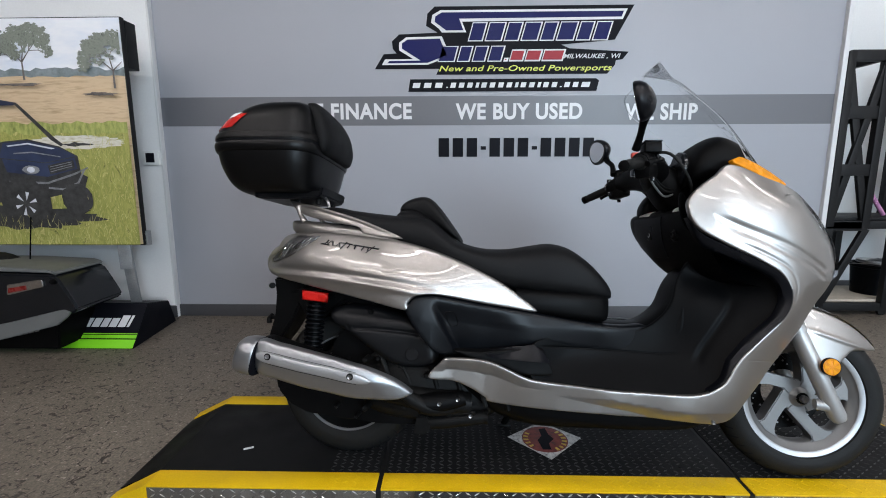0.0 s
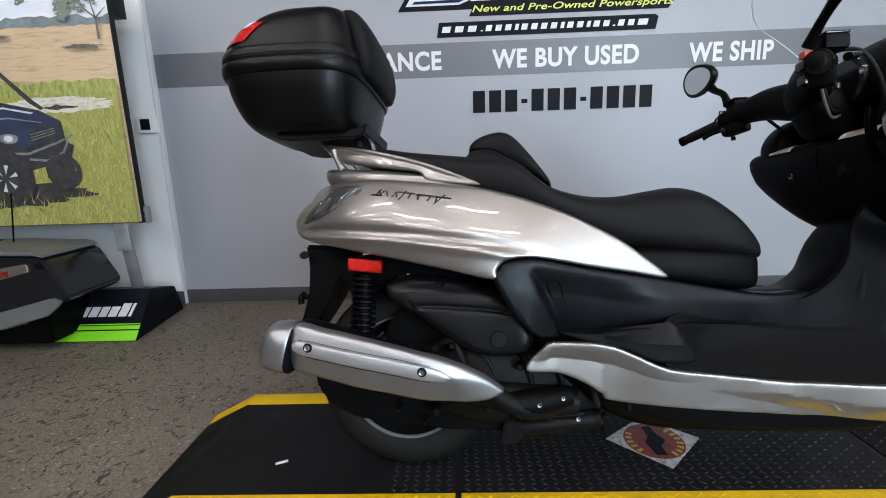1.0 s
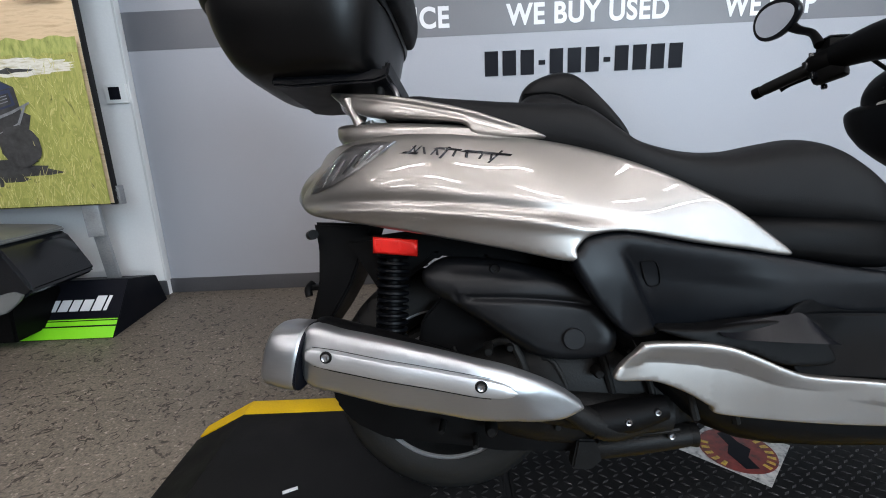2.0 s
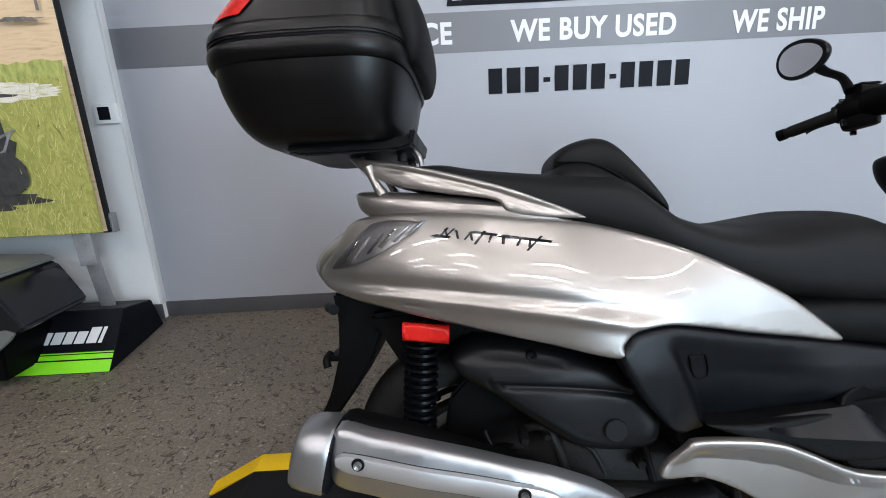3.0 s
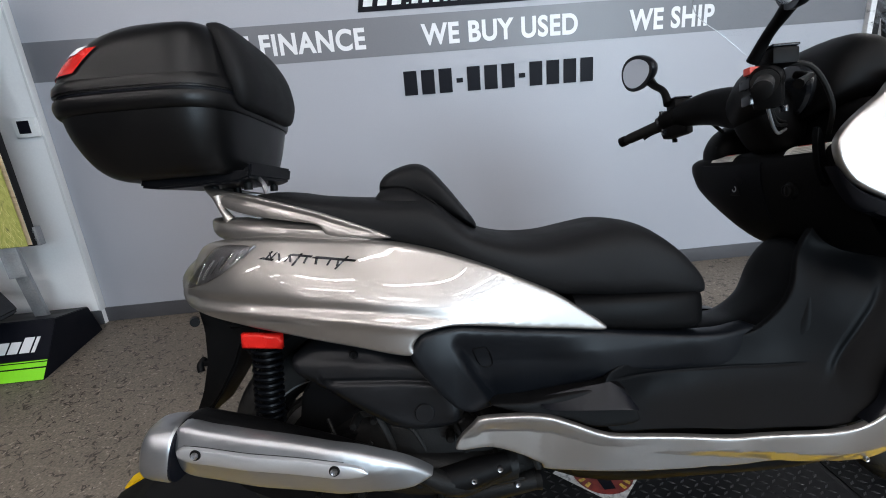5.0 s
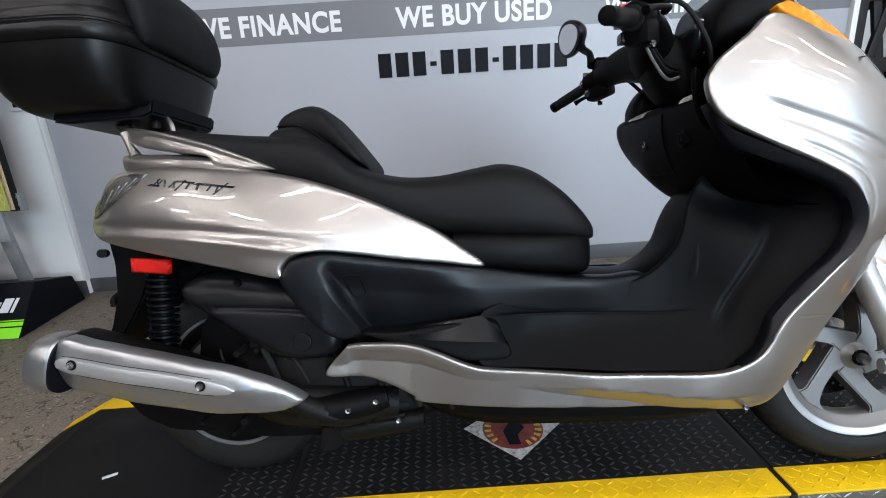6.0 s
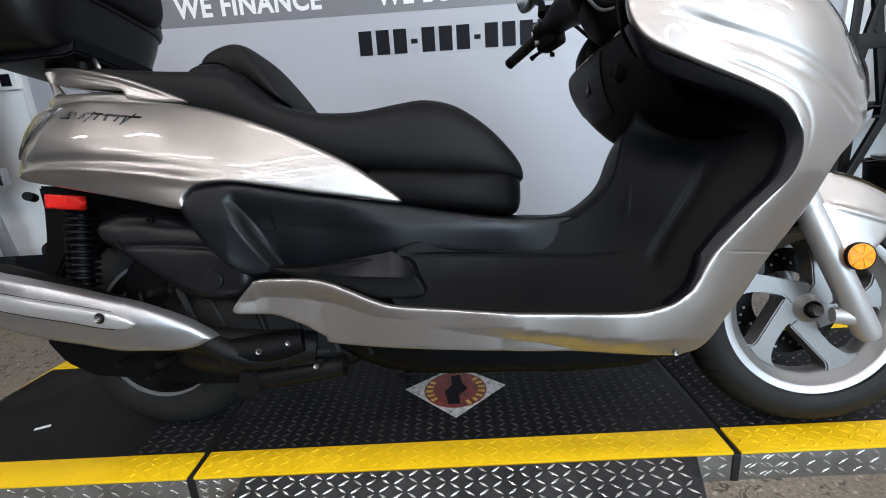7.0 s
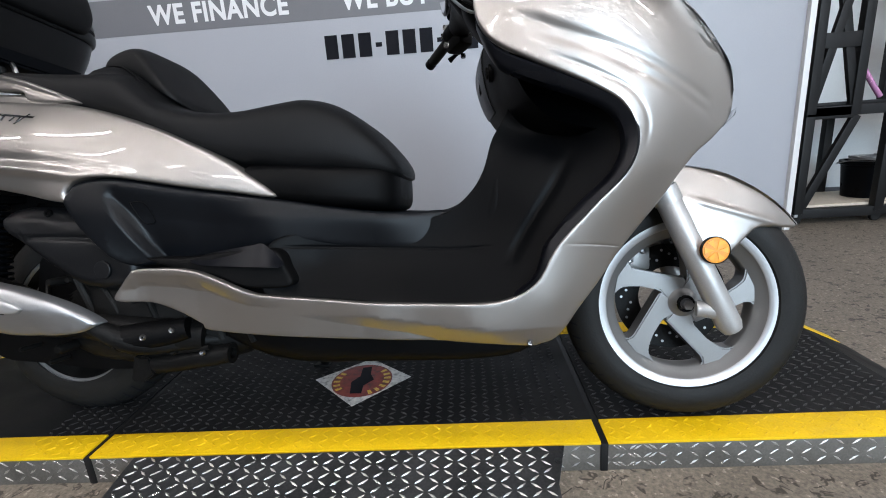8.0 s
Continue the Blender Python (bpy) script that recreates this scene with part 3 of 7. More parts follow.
# the dealer's sign as plain shapes
sign = thing("wall_sign", "black, navy and red vinyl sign with lime strapline", "sign")
y1, y2, y3 = WALL_Y - 0.003, WALL_Y - 0.0055, WALL_Y - 0.008
part("backing", flat([(-0.175, 1.745), (0.28, 1.745), (0.26, 1.705), (1.46, 1.705), (1.51, 1.765), (1.515, 1.795), (1.56, 1.80), (1.60, 1.85),
                      (1.19, 1.875), (1.13, 1.90), (1.50, 1.93), (1.62, 2.155), (0.25, 2.155), (0.20, 2.11), (0.19, 2.03), (0.27, 1.985),
                      (0.0, 1.975), (-0.05, 1.93), (-0.045, 1.88), (-0.02, 1.85), (-0.11, 1.845)], y1), M_INK, sign)
part("backing", flat([(0.06, 1.59), (1.39, 1.59), (1.405, 1.66), (1.385, 1.675), (0.075, 1.675)], y1), M_INK, sign)
for poly, mt, yy in (
        ([(-0.125, 1.772), (0.20, 1.772), (0.36, 1.83), (0.30, 1.96), (0.05, 1.955), (0.0, 1.92), (0.0, 1.87), (0.10, 1.81), (-0.10, 1.81)], M_LETTER, y2),
        ([(-0.085, 1.783), (0.20, 1.785), (0.335, 1.835), (0.285, 1.945), (0.06, 1.94), (0.02, 1.915), (0.02, 1.88), (0.15, 1.80), (-0.07, 1.798)], M_NAVY, y3),
        ([(0.30, 1.985), (0.47, 1.985), (0.44, 2.055), (1.545, 2.062), (1.575, 2.13), (0.29, 2.13), (0.235, 2.10), (0.225, 2.05), (0.28, 2.01)], M_LETTER, y2),
        ([(0.33, 1.998), (0.45, 1.998), (0.42, 2.074), (1.535, 2.078), (1.55, 2.115), (0.30, 2.115), (0.255, 2.09), (0.25, 2.055)], M_NAVY, y3)):
    part("swoosh", flat(poly, yy), mt, sign)
x = 0.48
for wd in (0.105, 0.12, 0.105, 0.12, 0.10, 0.125, 0.10, 0.11):
    part("block", flat(slab(x, x + wd, 1.925, 2.05, 0.28), y2), M_LETTER, sign, smooth=0)
    part("block", flat(slab(x + 0.009, x + wd - 0.008, 1.932, 2.043, 0.28), y3), M_NAVY, sign, smooth=0)
    x += wd + 0.012
x = 0.27
for wd in (0.12, 0.09, 0.095, 0.10):
    part("block", flat(slab(x, x + wd, 1.79, 1.895, 0.28), y2), M_LETTER, sign, smooth=0)
    part("block", flat(slab(x + 0.008, x + wd - 0.008, 1.796, 1.889, 0.28), y3), M_NAVY, sign, smooth=0)
    x += wd + 0.014
for wd in (0.03, 0.10, 0.11, 0.15):
    part("block", flat(slab(x, x + wd, 1.79, 1.87 if wd > 0.05 else 1.815, 0.28), y2), M_LETTER, sign, smooth=0)
    part("block", flat(slab(x + 0.009, x + wd - 0.009, 1.80, 1.86 if wd > 0.05 else 1.807, 0.28), y3), M_CRIMSON, sign, smooth=0)
    x += wd + 0.008
words("place_line", "MILWAUKEE , WI", 1.15, 1.545, 1.803, 1.838, sign, M_LETTER, y2, 0.3, 0.01, 0.001, label="white italic capitals")
words("strapline", "New and Pre-Owned Powersports", 0.28, 1.49, 1.715, 1.765, sign, M_LIME, y2, 0.25, 0.012, 0.001, label="lime italic strapline")
x = 0.09
for wd in (0.07, 0.07, 0.07, 0.02, 0.05, 0.05, 0.05, 0.03, 0.05, 0.05, 0.05, 0.05, 0.03, 0.05, 0.05, 0.03, 0.05, 0.05, 0.02, 0.05, 0.05, 0.08):
    part("address_bar", flat(slab(x, x + wd * 0.72, 1.616, 1.650 if wd > 0.025 else 1.622, 0.25), y2), M_LETTER, sign, smooth=0)
    x += wd + 0.0095

# ---- the printed picture panel on its foot ----
panel = thing("picture_panel", "tall printed landscape panel with black edges on steel legs", "display panel")
PX0, PX1, PZ0, PZ1, PY = -3.25, -1.645, 0.556, 1.962, 1.345
part("frame", box((PX0, PY, PZ0), (PX1, PY + 0.035, PZ1), 0.003), M_RACK, panel)
part("edge_block", box((PX1 - 0.06, PY + 0.035, 1.67), (PX1 + 0.004, PY + 0.13, PZ1 - 0.01), 0.004), M_RACK, panel)
part("bracket", box((PX1 - 0.04, PY + 0.02, PZ0 - 0.005), (PX1 + 0.012, PY + 0.06, PZ0 + 0.09), 0.002), M_GALV, panel, "galvanised corner bracket")
for zz in (PZ0 + 0.03, PZ0 + 0.07):
    bolt("screw", (PX1 + 0.0, PY + 0.019, zz), 0.006, panel)
for x in (-1.815, -3.05):
    lg = part("leg", add_beam(bmesh.new(), (x, PY + 0.05, PZ0 + 0.02), (x - 0.02, PY + 0.14, 0.06), 0.06, 0.03, 0.003), M_GALV, panel, "grey steel leg")
    part("leg_sleeve", add_beam(bmesh.new(), (x, PY + 0.045, PZ0 + 0.04), (x - 0.005, PY + 0.06, PZ0 - 0.17), 0.075, 0.036, 0.003), M_GALV, panel)

P_SKY = blend("print_sky", ((0.60, 0.66, 0.76), (0.78, 0.79, 0.82), (0.70, 0.74, 0.80)), 1.2, (1, 1, 3))
P_HILL = blend("print_far_trees", ((0.12, 0.15, 0.15), (0.24, 0.28, 0.30)), 22)
P_DRY = blend("print_dry_grass", ((0.36, 0.25, 0.14), (0.60, 0.45, 0.29), (0.50, 0.36, 0.22)), 14, (0.35, 1, 3), detail=9)
P_MEADOW = blend("print_green_grass", ((0.10, 0.11, 0.02), (0.36, 0.35, 0.10), (0.22, 0.24, 0.05), (0.58, 0.50, 0.21)), 17, (1, 1, 0.4), detail=12, dist=2.2)
P_LUSH = blend("print_lush_grass", ((0.12, 0.15, 0.03), (0.30, 0.33, 0.09), (0.46, 0.44, 0.15)), 45, (1, 1, 0.35), detail=9)
P_WATER = blend("print_pond", ((0.40, 0.36, 0.24), (0.66, 0.64, 0.58), (0.36, 0.32, 0.18)), 30, (0.4, 1, 2.5), detail=8)
P_LEAF = blend("print_leaves", ((0.055, 0.065, 0.05), (0.22, 0.24, 0.20), (0.12, 0.135, 0.11)), 70)
P_BARK = blend("print_bark", ((0.07, 0.06, 0.055), (0.17, 0.15, 0.14)), 40)
P_SHADE = blend("print_shadow", ((0.016, 0.016, 0.016), (0.05, 0.05, 0.05)), 25)
P_BLADE = blend("print_grass_blades", ((0.42, 0.40, 0.13), (0.62, 0.56, 0.26)), 30)
P_CAR = blend("print_vehicle_blue", ((0.010, 0.016, 0.04), (0.03, 0.045, 0.10)), 5)
P_STEEL = blend("print_grey_tube", ((0.10, 0.105, 0.11), (0.26, 0.27, 0.28)), 30)
P_GLINT = blend("print_highlight", ((0.40, 0.43, 0.48), (0.70, 0.72, 0.76)), 20)


def leaf_poly(cx, cz, rx, rz, seed, n=34, rough=0.28):
    r = random.Random(seed)
    out = []
    for i in range(n):
        a = 2 * math.pi * i / n
        k = 1 + rough * (r.random() - 0.5) * 2
        out.append((cx + rx * k * math.cos(a), cz + rz * k * math.sin(a)))
    return out


def wavy(x0, x1, z, amp, z_low, seed, n=40):
    r = random.Random(seed)
    top = [(x0 + (x1 - x0) * i / n, z + amp * (r.random() - 0.5) * 2) for i in range(n + 1)]
    return top + [(x1, z_low), (x0, z_low)]


IN0, IN1, IZ0, IZ1 = PX0 + 0.01, PX1 - 0.006, PZ0 + 0.008, PZ1 - 0.006
LAY = [PY - 0.001]


def printed(poly, mat, label=""):
    """The next flat layer of the print, clipped to the sheet."""
    LAY[0] -= 0.0004
    poly = [(min(max(x, IN0), IN1), min(max(z, IZ0), IZ1)) for x, z in poly]
    return part("print_layer", flat(poly, LAY[0], 0.0003), mat, panel, label, 0)


printed([(IN0, IZ0), (IN1, IZ0), (IN1, IZ1), (IN0, IZ1)], P_SKY, "pale sky")
printed(wavy(IN0, IN1, 1.66, 0.012, IZ0, 3), P_HILL, "far tree line")
printed(wavy(IN0, IN1, 1.615, 0.006, IZ0, 4), P_DRY, "dry hillside")
def printed_many(polys, mat, label=""):
    """Many small flat shapes of one ink, as one layer of the print."""
    verts, faces = [], []
    for n, poly in enumerate(polys):
        k = len(verts)
        y = LAY[0] - 0.0004 - 0.0022 * n / len(polys)
        verts += [(min(max(x, IN0), IN1), y, min(max(z, IZ0), IZ1)) for x, z in poly]
        faces.append(tuple(range(k, len(verts))))
    LAY[0] -= 0.0026
    me = bpy.data.meshes.new("print_layer")
    me.from_pydata(verts, [], faces)
    me.materials.append(mat)
    ob = new("print_layer", me)
    ob.parent = panel
    return tagged(ob, label, kind="stuff") if label else tagged(ob, kind="stuff")


def twig(r, x, z, a, ln, w, depth, out, tips):
    """A limb that forks; its ends are kept for the foliage."""
    x1, z1 = x + ln * math.cos(a), z + ln * math.sin(a)
    nx, nz = -math.sin(a) * w, math.cos(a) * w
    out.append([(x - nx, z - nz), (x1 - nx * 0.6, z1 - nz * 0.6), (x1 + nx * 0.6, z1 + nz * 0.6), (x + nx, z + nz)])
    tips.append((x1, z1))
    if depth:
        for k in range(3):
            twig(r, x1, z1, a + (k - 1) * 0.65 + (r.random() - 0.5) * 0.5, ln * (0.62 + 0.2 * r.random()), w * 0.6, depth - 1, out, tips)


for seed, (cx, cz, hgt, zb) in enumerate(((-2.29, 1.60, 0.108, 1.595), (-2.46, 1.60, 0.085, 1.615), (-2.66, 1.6, 0.085, 1.625), (-1.71, 1.6, 0.105, 1.54), (-3.0, 1.6, 0.08, 1.6))):
    r = random.Random(seed + 40)
    limbs, tips = [], []
    twig(r, cx, zb, math.pi / 2, hgt, 0.0075, 4, limbs, tips)
    leaves = []
    for x, z in tips[6:]:
        for k in range(9):
            leaves.append(leaf_poly(x + (r.random() - 0.5) * 0.046, z + (r.random() - 0.5) * 0.034, 0.006 + 0.008 * r.random(), 0.004 + 0.006 * r.random(), r.random(), 7, 0.5))
    printed_many(limbs, P_BARK, "printed oak limbs")
    printed_many(leaves, P_LEAF, "printed oak foliage")
printed(leaf_poly(-2.32, 1.565, 0.16, 0.008, 71, 30, 0.3), P_BARK)
printed(leaf_poly(-1.80, 1.505, 0.10, 0.010, 72, 30, 0.4), P_BARK)
printed(wavy(IN0, IN1, 1.335, 0.012, IZ0, 6), P_LUSH, "green reeds")
printed(wavy(IN0, IN1, 1.27, 0.015, IZ0, 7), P_MEADOW, "meadow grass")
printed(leaf_poly(-1.98, 1.215, 0.30, 0.042, 9, 60, 0.10), P_WATER, "pond")
printed(leaf_poly(-2.0, 1.2, 0.1, 0.012, 19, 20, 0.5), P_SHADE)
printed(leaf_poly(-2.45, 0.74, 0.55, 0.07, 10, 40, 0.2), P_SHADE)
printed([(-3.2, 1.47), (-2.45, 1.475), (-2.33, 1.455), (-2.36, 1.44), (-3.2, 1.435)], P_CAR, "vehicle roof")
printed([(-2.36, 1.455), (-2.33, 1.45), (-2.12, 1.24), (-2.07, 1.20), (-2.09, 1.19), (-2.15, 1.23)], P_SHADE)
printed([(-2.75, 1.44), (-2.71, 1.44), (-2.50, 1.0), (-2.55, 1.0)], P_SHADE)
printed([(-3.2, 1.0), (-2.46, 1.22), (-2.30, 1.235), (-2.10, 1.19), (-1.99, 1.13), (-1.98, 1.02), (-1.94, 1.0), (-1.97, 0.92), (-2.3, 0.85), (-3.2, 0.80)], P_SHADE, "vehicle body")
printed([(-2.46, 1.21), (-2.30, 1.225), (-2.10, 1.18), (-2.0, 1.13), (-2.20, 1.09), (-2.50, 1.12)], P_CAR, "blue bonnet")
printed([(-2.44, 1.195), (-2.30, 1.212), (-2.13, 1.178), (-2.15, 1.172), (-2.30, 1.203), (-2.43, 1.188)], P_GLINT)
printed([(-2.40, 1.150), (-2.28, 1.158), (-2.10, 1.128), (-2.10, 1.122), (-2.28, 1.150), (-2.40, 1.143)], P_STEEL)
printed([(-2.48, 1.112), (-2.20, 1.085), (-2.01, 1.122), (-2.0, 1.05), (-2.20, 1.0), (-2.46, 1.03)], P_CAR, "vehicle front")
printed([(-2.19, 1.072), (-2.02, 1.105), (-2.015, 1.055), (-2.18, 1.015)], P_SHADE, "vehicle grille")
for k in range(3):
    printed([(-2.175, 1.030 + 0.015 * k), (-2.03, 1.066 + 0.013 * k), (-2.03, 1.070 + 0.013 * k), (-2.175, 1.034 + 0.015 * k)], P_STEEL)
printed(leaf_poly(-2.30, 1.045, 0.055, 0.027, 13, 28, 0.06), P_STEEL, "vehicle headlight")
printed(leaf_poly(-2.30, 1.045, 0.026, 0.018, 14, 20, 0.06), P_GLINT)
printed([(-2.45, 0.975), (-2.20, 0.968), (-2.02, 1.025), (-1.93, 1.062), (-1.93, 1.052), (-2.02, 1.012), (-2.20, 0.955), (-2.45, 0.962)], P_STEEL, "vehicle bumper tube")
printed([(-2.20, 0.925), (-2.10, 0.915), (-2.0, 0.955), (-1.945, 1.05), (-1.957, 1.05), (-2.008, 0.966), (-2.10, 0.927), (-2.20, 0.937)], P_STEEL)
for cx, cz, r0 in ((-2.36, 0.83, 0.165), (-2.02, 0.86, 0.10), (-3.05, 0.82, 0.16)):
    printed(leaf_poly(cx, cz, r0, r0 * 0.98, 11, 40, 0.04), P_SHADE, "printed tyre")
    for k in range(6 if r0 > 0.12 else 0):
        a = k * math.pi / 3 + 0.3
        c, s = math.cos(a), math.sin(a)
        printed([(cx + 0.07 * c - 0.012 * s, cz + 0.075 * s + 0.012 * c), (cx + 0.07 * c + 0.012 * s, cz + 0.075 * s - 0.012 * c), (cx + 0.02 * c, cz + 0.02 * s)], P_GLINT)

r = random.Random(9)
blades = []
for k in range(900):
    x, z = IN0 + r.random() * (IN1 - IN0), IZ0 + 0.68 * r.random() ** 1.5
    if -2.6 < x < -1.95 and z > 0.72 and z < 1.25 and x < -1.93 - (z - 0.9) * 0.2:
        continue
    ln, a = 0.03 + 0.05 * r.random(), math.pi / 2 + (r.random() - 0.5) * 1.3
    blades.append([(x - 0.0016, z), (x + 0.0016, z), (x + ln * math.cos(a), z + ln * math.sin(a))])
printed_many(blades[:600], P_BLADE, "printed pale grass blades")
printed_many(blades[600:], P_LUSH, "printed green grass blades")

# ---- the wedge-shaped floor stand with green stripes ----
stand = thing("sign_stand", "black wedge-shaped floor stand with bright green stripes", "display stand")
bm = bmesh.new()
SX = -3.2
low = [(SX, 1.12, FLOOR), (-1.638, 1.12, FLOOR), (-1.70, 1.685, FLOOR), (SX, 1.685, FLOOR)]
top = [(SX, 1.318, 0.172), (-1.645, 1.318, 0.172), (-1.74, 1.68, 0.085), (SX, 1.68, 0.085)]
lv, tv = [bm.verts.new(p) for p in low], [bm.verts.new(p) for p in top]
for i in range(4):
    bm.faces.new((lv[i], lv[(i + 1) % 4], tv[(i + 1) % 4], tv[i]))
bm.faces.new(tv), bm.faces.new(lv)
bmesh.ops.recalc_face_normals(bm, faces=bm.faces)
bmesh.ops.bevel(bm, geom=bm.edges[:], offset=0.004, segments=2, affect="EDGES")
part("wedge", bm, M_INK, stand)
SL = Matrix.Translation((0, 1.12, FLOOR)) @ Matrix.Rotation(-math.atan2(0.198, 0.247), 4, "X")


def on_slope(x0, x1, u0, u1, mat, name, lean=0.0, label=""):
    bm = extruded(slab(x0, x1, u0, u1, lean), -0.0045, -0.002)
    bmesh.ops.transform(bm, matrix=SL, verts=bm.verts)
    return part(name, bm, mat, stand, label, 0)


on_slope(-3.15, -1.642, 0.004, 0.062, M_GREEN, "stripe", label="bright green stripe")
on_slope(-3.15, -1.642, 0.070, 0.092, M_GREEN, "stripe", label="bright green stripe")
on_slope(-3.15, -1.642, 0.098, 0.103, M_GREEN, "stripe", label="bright green stripe")
x = -2.10
for wd, up in ((0.058, 0.218), (0.074, 0.206), (0.056, 0.206), (0.052, 0.206), (0.056, 0.206), (0.056, 0.225), (0.024, 0.225)):
    on_slope(x, x + wd - 0.008, 0.146, up, M_LETTER, "letter_bar", 0.18)
    x += wd + 0.003

# ---- thermostat ----
th = thing("thermostat", "small white wall thermostat with a dark screen", "thermostat")
part("case", box((-1.872, 1.752, 1.078), (-1.75, 1.78, 1.183), 0.006), M_CREAM, th)
part("screen", box((-1.846, 1.749, 1.098), (-1.784, 1.754, 1.166), 0.002), M_INK, th)

# ---- the motorcycle stand: three tread-plate sections, two ramped ends ----
PYN, PYF, YIN, YFIN = -0.246, 0.376, -0.163, 0.302


def lozenges(name, parent, mat, origin, u, v, nu, nv, pitch=0.03, size=(0.011, 0.0035), rise=0.0016, keep=None, label=""):
    """Raised diamond treads in rows that lean to either side by turns, joined."""
    verts, faces = [], []
    O, U, V = Vector(origin), Vector(u), Vector(v)
    W = U.cross(V)
    for i in range(nu):
        for j in range(nv):
            c = O + U * (pitch * (i + 0.5)) + V * (pitch * 0.62 * (j + 0.5))
            if keep and not keep(c):
                continue
            s = 1 if (i + j) % 2 else -1
            d = (U * 0.82 + V * 0.57 * s).normalized()
            e = W.cross(d)
            k = len(verts)
            L_, w_ = size
            verts += [c - d * L_, c - e * w_, c + d * L_, c + e * w_, c + W * rise - d * L_ * 0.55, c + W * rise + d * L_ * 0.55]
            faces += [(k, k + 1, k + 5, k + 4), (k + 1, k + 2, k + 5), (k + 2, k + 3, k + 4, k + 5), (k + 3, k, k + 4)]
    me = bpy.data.meshes.new(name)
    me.from_pydata([tuple(p) for p in verts], [], faces)
    me.materials.append(mat)
    me.update()
    ob = new(name, me)
    ob.parent = parent
    ob["kind"] = "stuff"
    return tagged(ob, label) if label else ob


def deck(x0, x1, left_end, right_end, label):
    d = thing("display_stand", label, "motorcycle stand", group="stand sections")
    lo, hi = x0 + 0.008, x1 - 0.008
    part("frame", box((lo, PYN + 0.002, FLOOR), (hi, PYF - 0.002, -0.004), 0.002), M_PLATE, d)
    part("deck_plate", box((lo, YIN, -0.006), (hi, YFIN, 0.0), 0.001), M_DECK, d, "black rubbery deck plate")
    for a, b in ((PYN, YIN), (YFIN, PYF)):
        part("edge_strip", box((lo, a, -0.006), (hi, b, 0.0008), 0.001), M_YELLOW, d, "yellow painted edge strip")
    for end, xe, s in ((left_end, lo, -1), (right_end, hi, 1)):
        if end:
            for nm, a, b, mt in (("ramp_plate", YIN, YFIN, M_DECK), ("ramp_strip", PYN, YIN, M_YELLOW), ("ramp_strip", YFIN, PYF, M_YELLOW)):
                bm = bmesh.new()
                top = 0.0 if nm == "ramp_plate" else 0.0008
                q = [(xe, a, top), (xe, b, top), (xe + s * 0.15, b - 0.02, FLOOR + 0.004), (xe + s * 0.15, a + 0.02 * (a == PYN), FLOOR + 0.004)]
                up = [bm.verts.new(p) for p in q]
                dn = [bm.verts.new((p[0], p[1], FLOOR)) for p in q]
                bm.faces.new(up), bm.faces.new(dn)
                for i in range(4):
                    bm.faces.new((up[i], up[(i + 1) % 4], dn[(i + 1) % 4], dn[i]))
                bmesh.ops.recalc_face_normals(bm, faces=bm.faces)
                part(nm, bm, mt, d, smooth=0)
    return d


DL, D1, D2, DR = -0.645, 0.14, 1.352, 2.13
dk1 = deck(DL, D1, True, False, "low black stand section with yellow edges under the rear wheel")
dk2 = deck(D1, D2, False, False, "low black tread-plate stand section with yellow edges")
dk3 = deck(D2, DR, False, True, "low black tread-plate stand section with ramped end, under the front wheel")
for d, a, b in ((dk1, -0.06, D1), (dk2, D1, D2), (dk3, D2, DR)):
    n = int((b - a - 0.02) / 0.03)
    lozenges("deck_tread", d, M_TREAD, (a + 0.01, YIN + 0.004, 0.0), (1, 0, 0), (0, 1, 0), n, 24, label="raised black treads")
    lozenges("strip_tread", d, M_YELLOW, (a + 0.01, PYN + 0.004, 0.0008), (1, 0, 0), (0, 1, 0), n, 4, label="raised yellow treads")
    lozenges("strip_tread", d, M_YELLOW, (a + 0.01, YFIN + 0.004, 0.0008), (1, 0, 0), (0, 1, 0), n, 3)
for d, a, b in ((dk1, DL, D1), (dk2, D1, D2), (dk3, D2, DR)):
    n = int((b - a - 0.02) / 0.03)
    lozenges("side_tread", d, M_LOZENGE, (a + 0.01, PYN + 0.002, FLOOR + 0.006), (1, 0, 0), (0, 0, 1), n, 3, 0.034, (0.012, 0.0028), label="worn bright treads")

for d, x in ((dk2, D1), (dk3, D2)):
    part("joint_seal", box((x - 0.0085, PYN - 0.001, FLOOR), (x + 0.0085, PYF, -0.003), 0.002), M_RACK, d, "black rubber joint seal")

# loading ramp that leans on the near edge
lr = thing("loading_ramp", "bright aluminium tread-plate ramp leaning on the stand's edge", "ramp")
RA, RB = Vector((0, PYN - 0.004, -0.002)), Vector((0, -0.74, FLOOR + 0.006))
rv = (RB - RA).normalized()
rn = Vector((1, 0, 0)).cross(-rv)
bm = bmesh.new()
for p in ((0.262, 0), (1.262, 0), (1.232, 0.10), (1.222, 0.50), (0.262, 0.50)):
    q = RA + rv * p[1]
    bm.verts.new((p[0], q.y, q.z))
f = bm.faces.new(bm.verts[:])
g = bmesh.ops.extrude_face_region(bm, geom=[f])
for v in g["geom"]:
    if isinstance(v, bmesh.types.BMVert):
        v.co -= Vector((0, 0, 0.005))
bmesh.ops.recalc_face_normals(bm, faces=bm.faces)
part("plate", bm, M_BRIGHT, lr, smooth=0)
part("side_flange", add_beam(bmesh.new(), (0.264, RA.y, RA.z - 0.012), (0.264, RB.y, RB.z - 0.004), 0.004, 0.018), M_BRIGHT, lr, smooth=0)
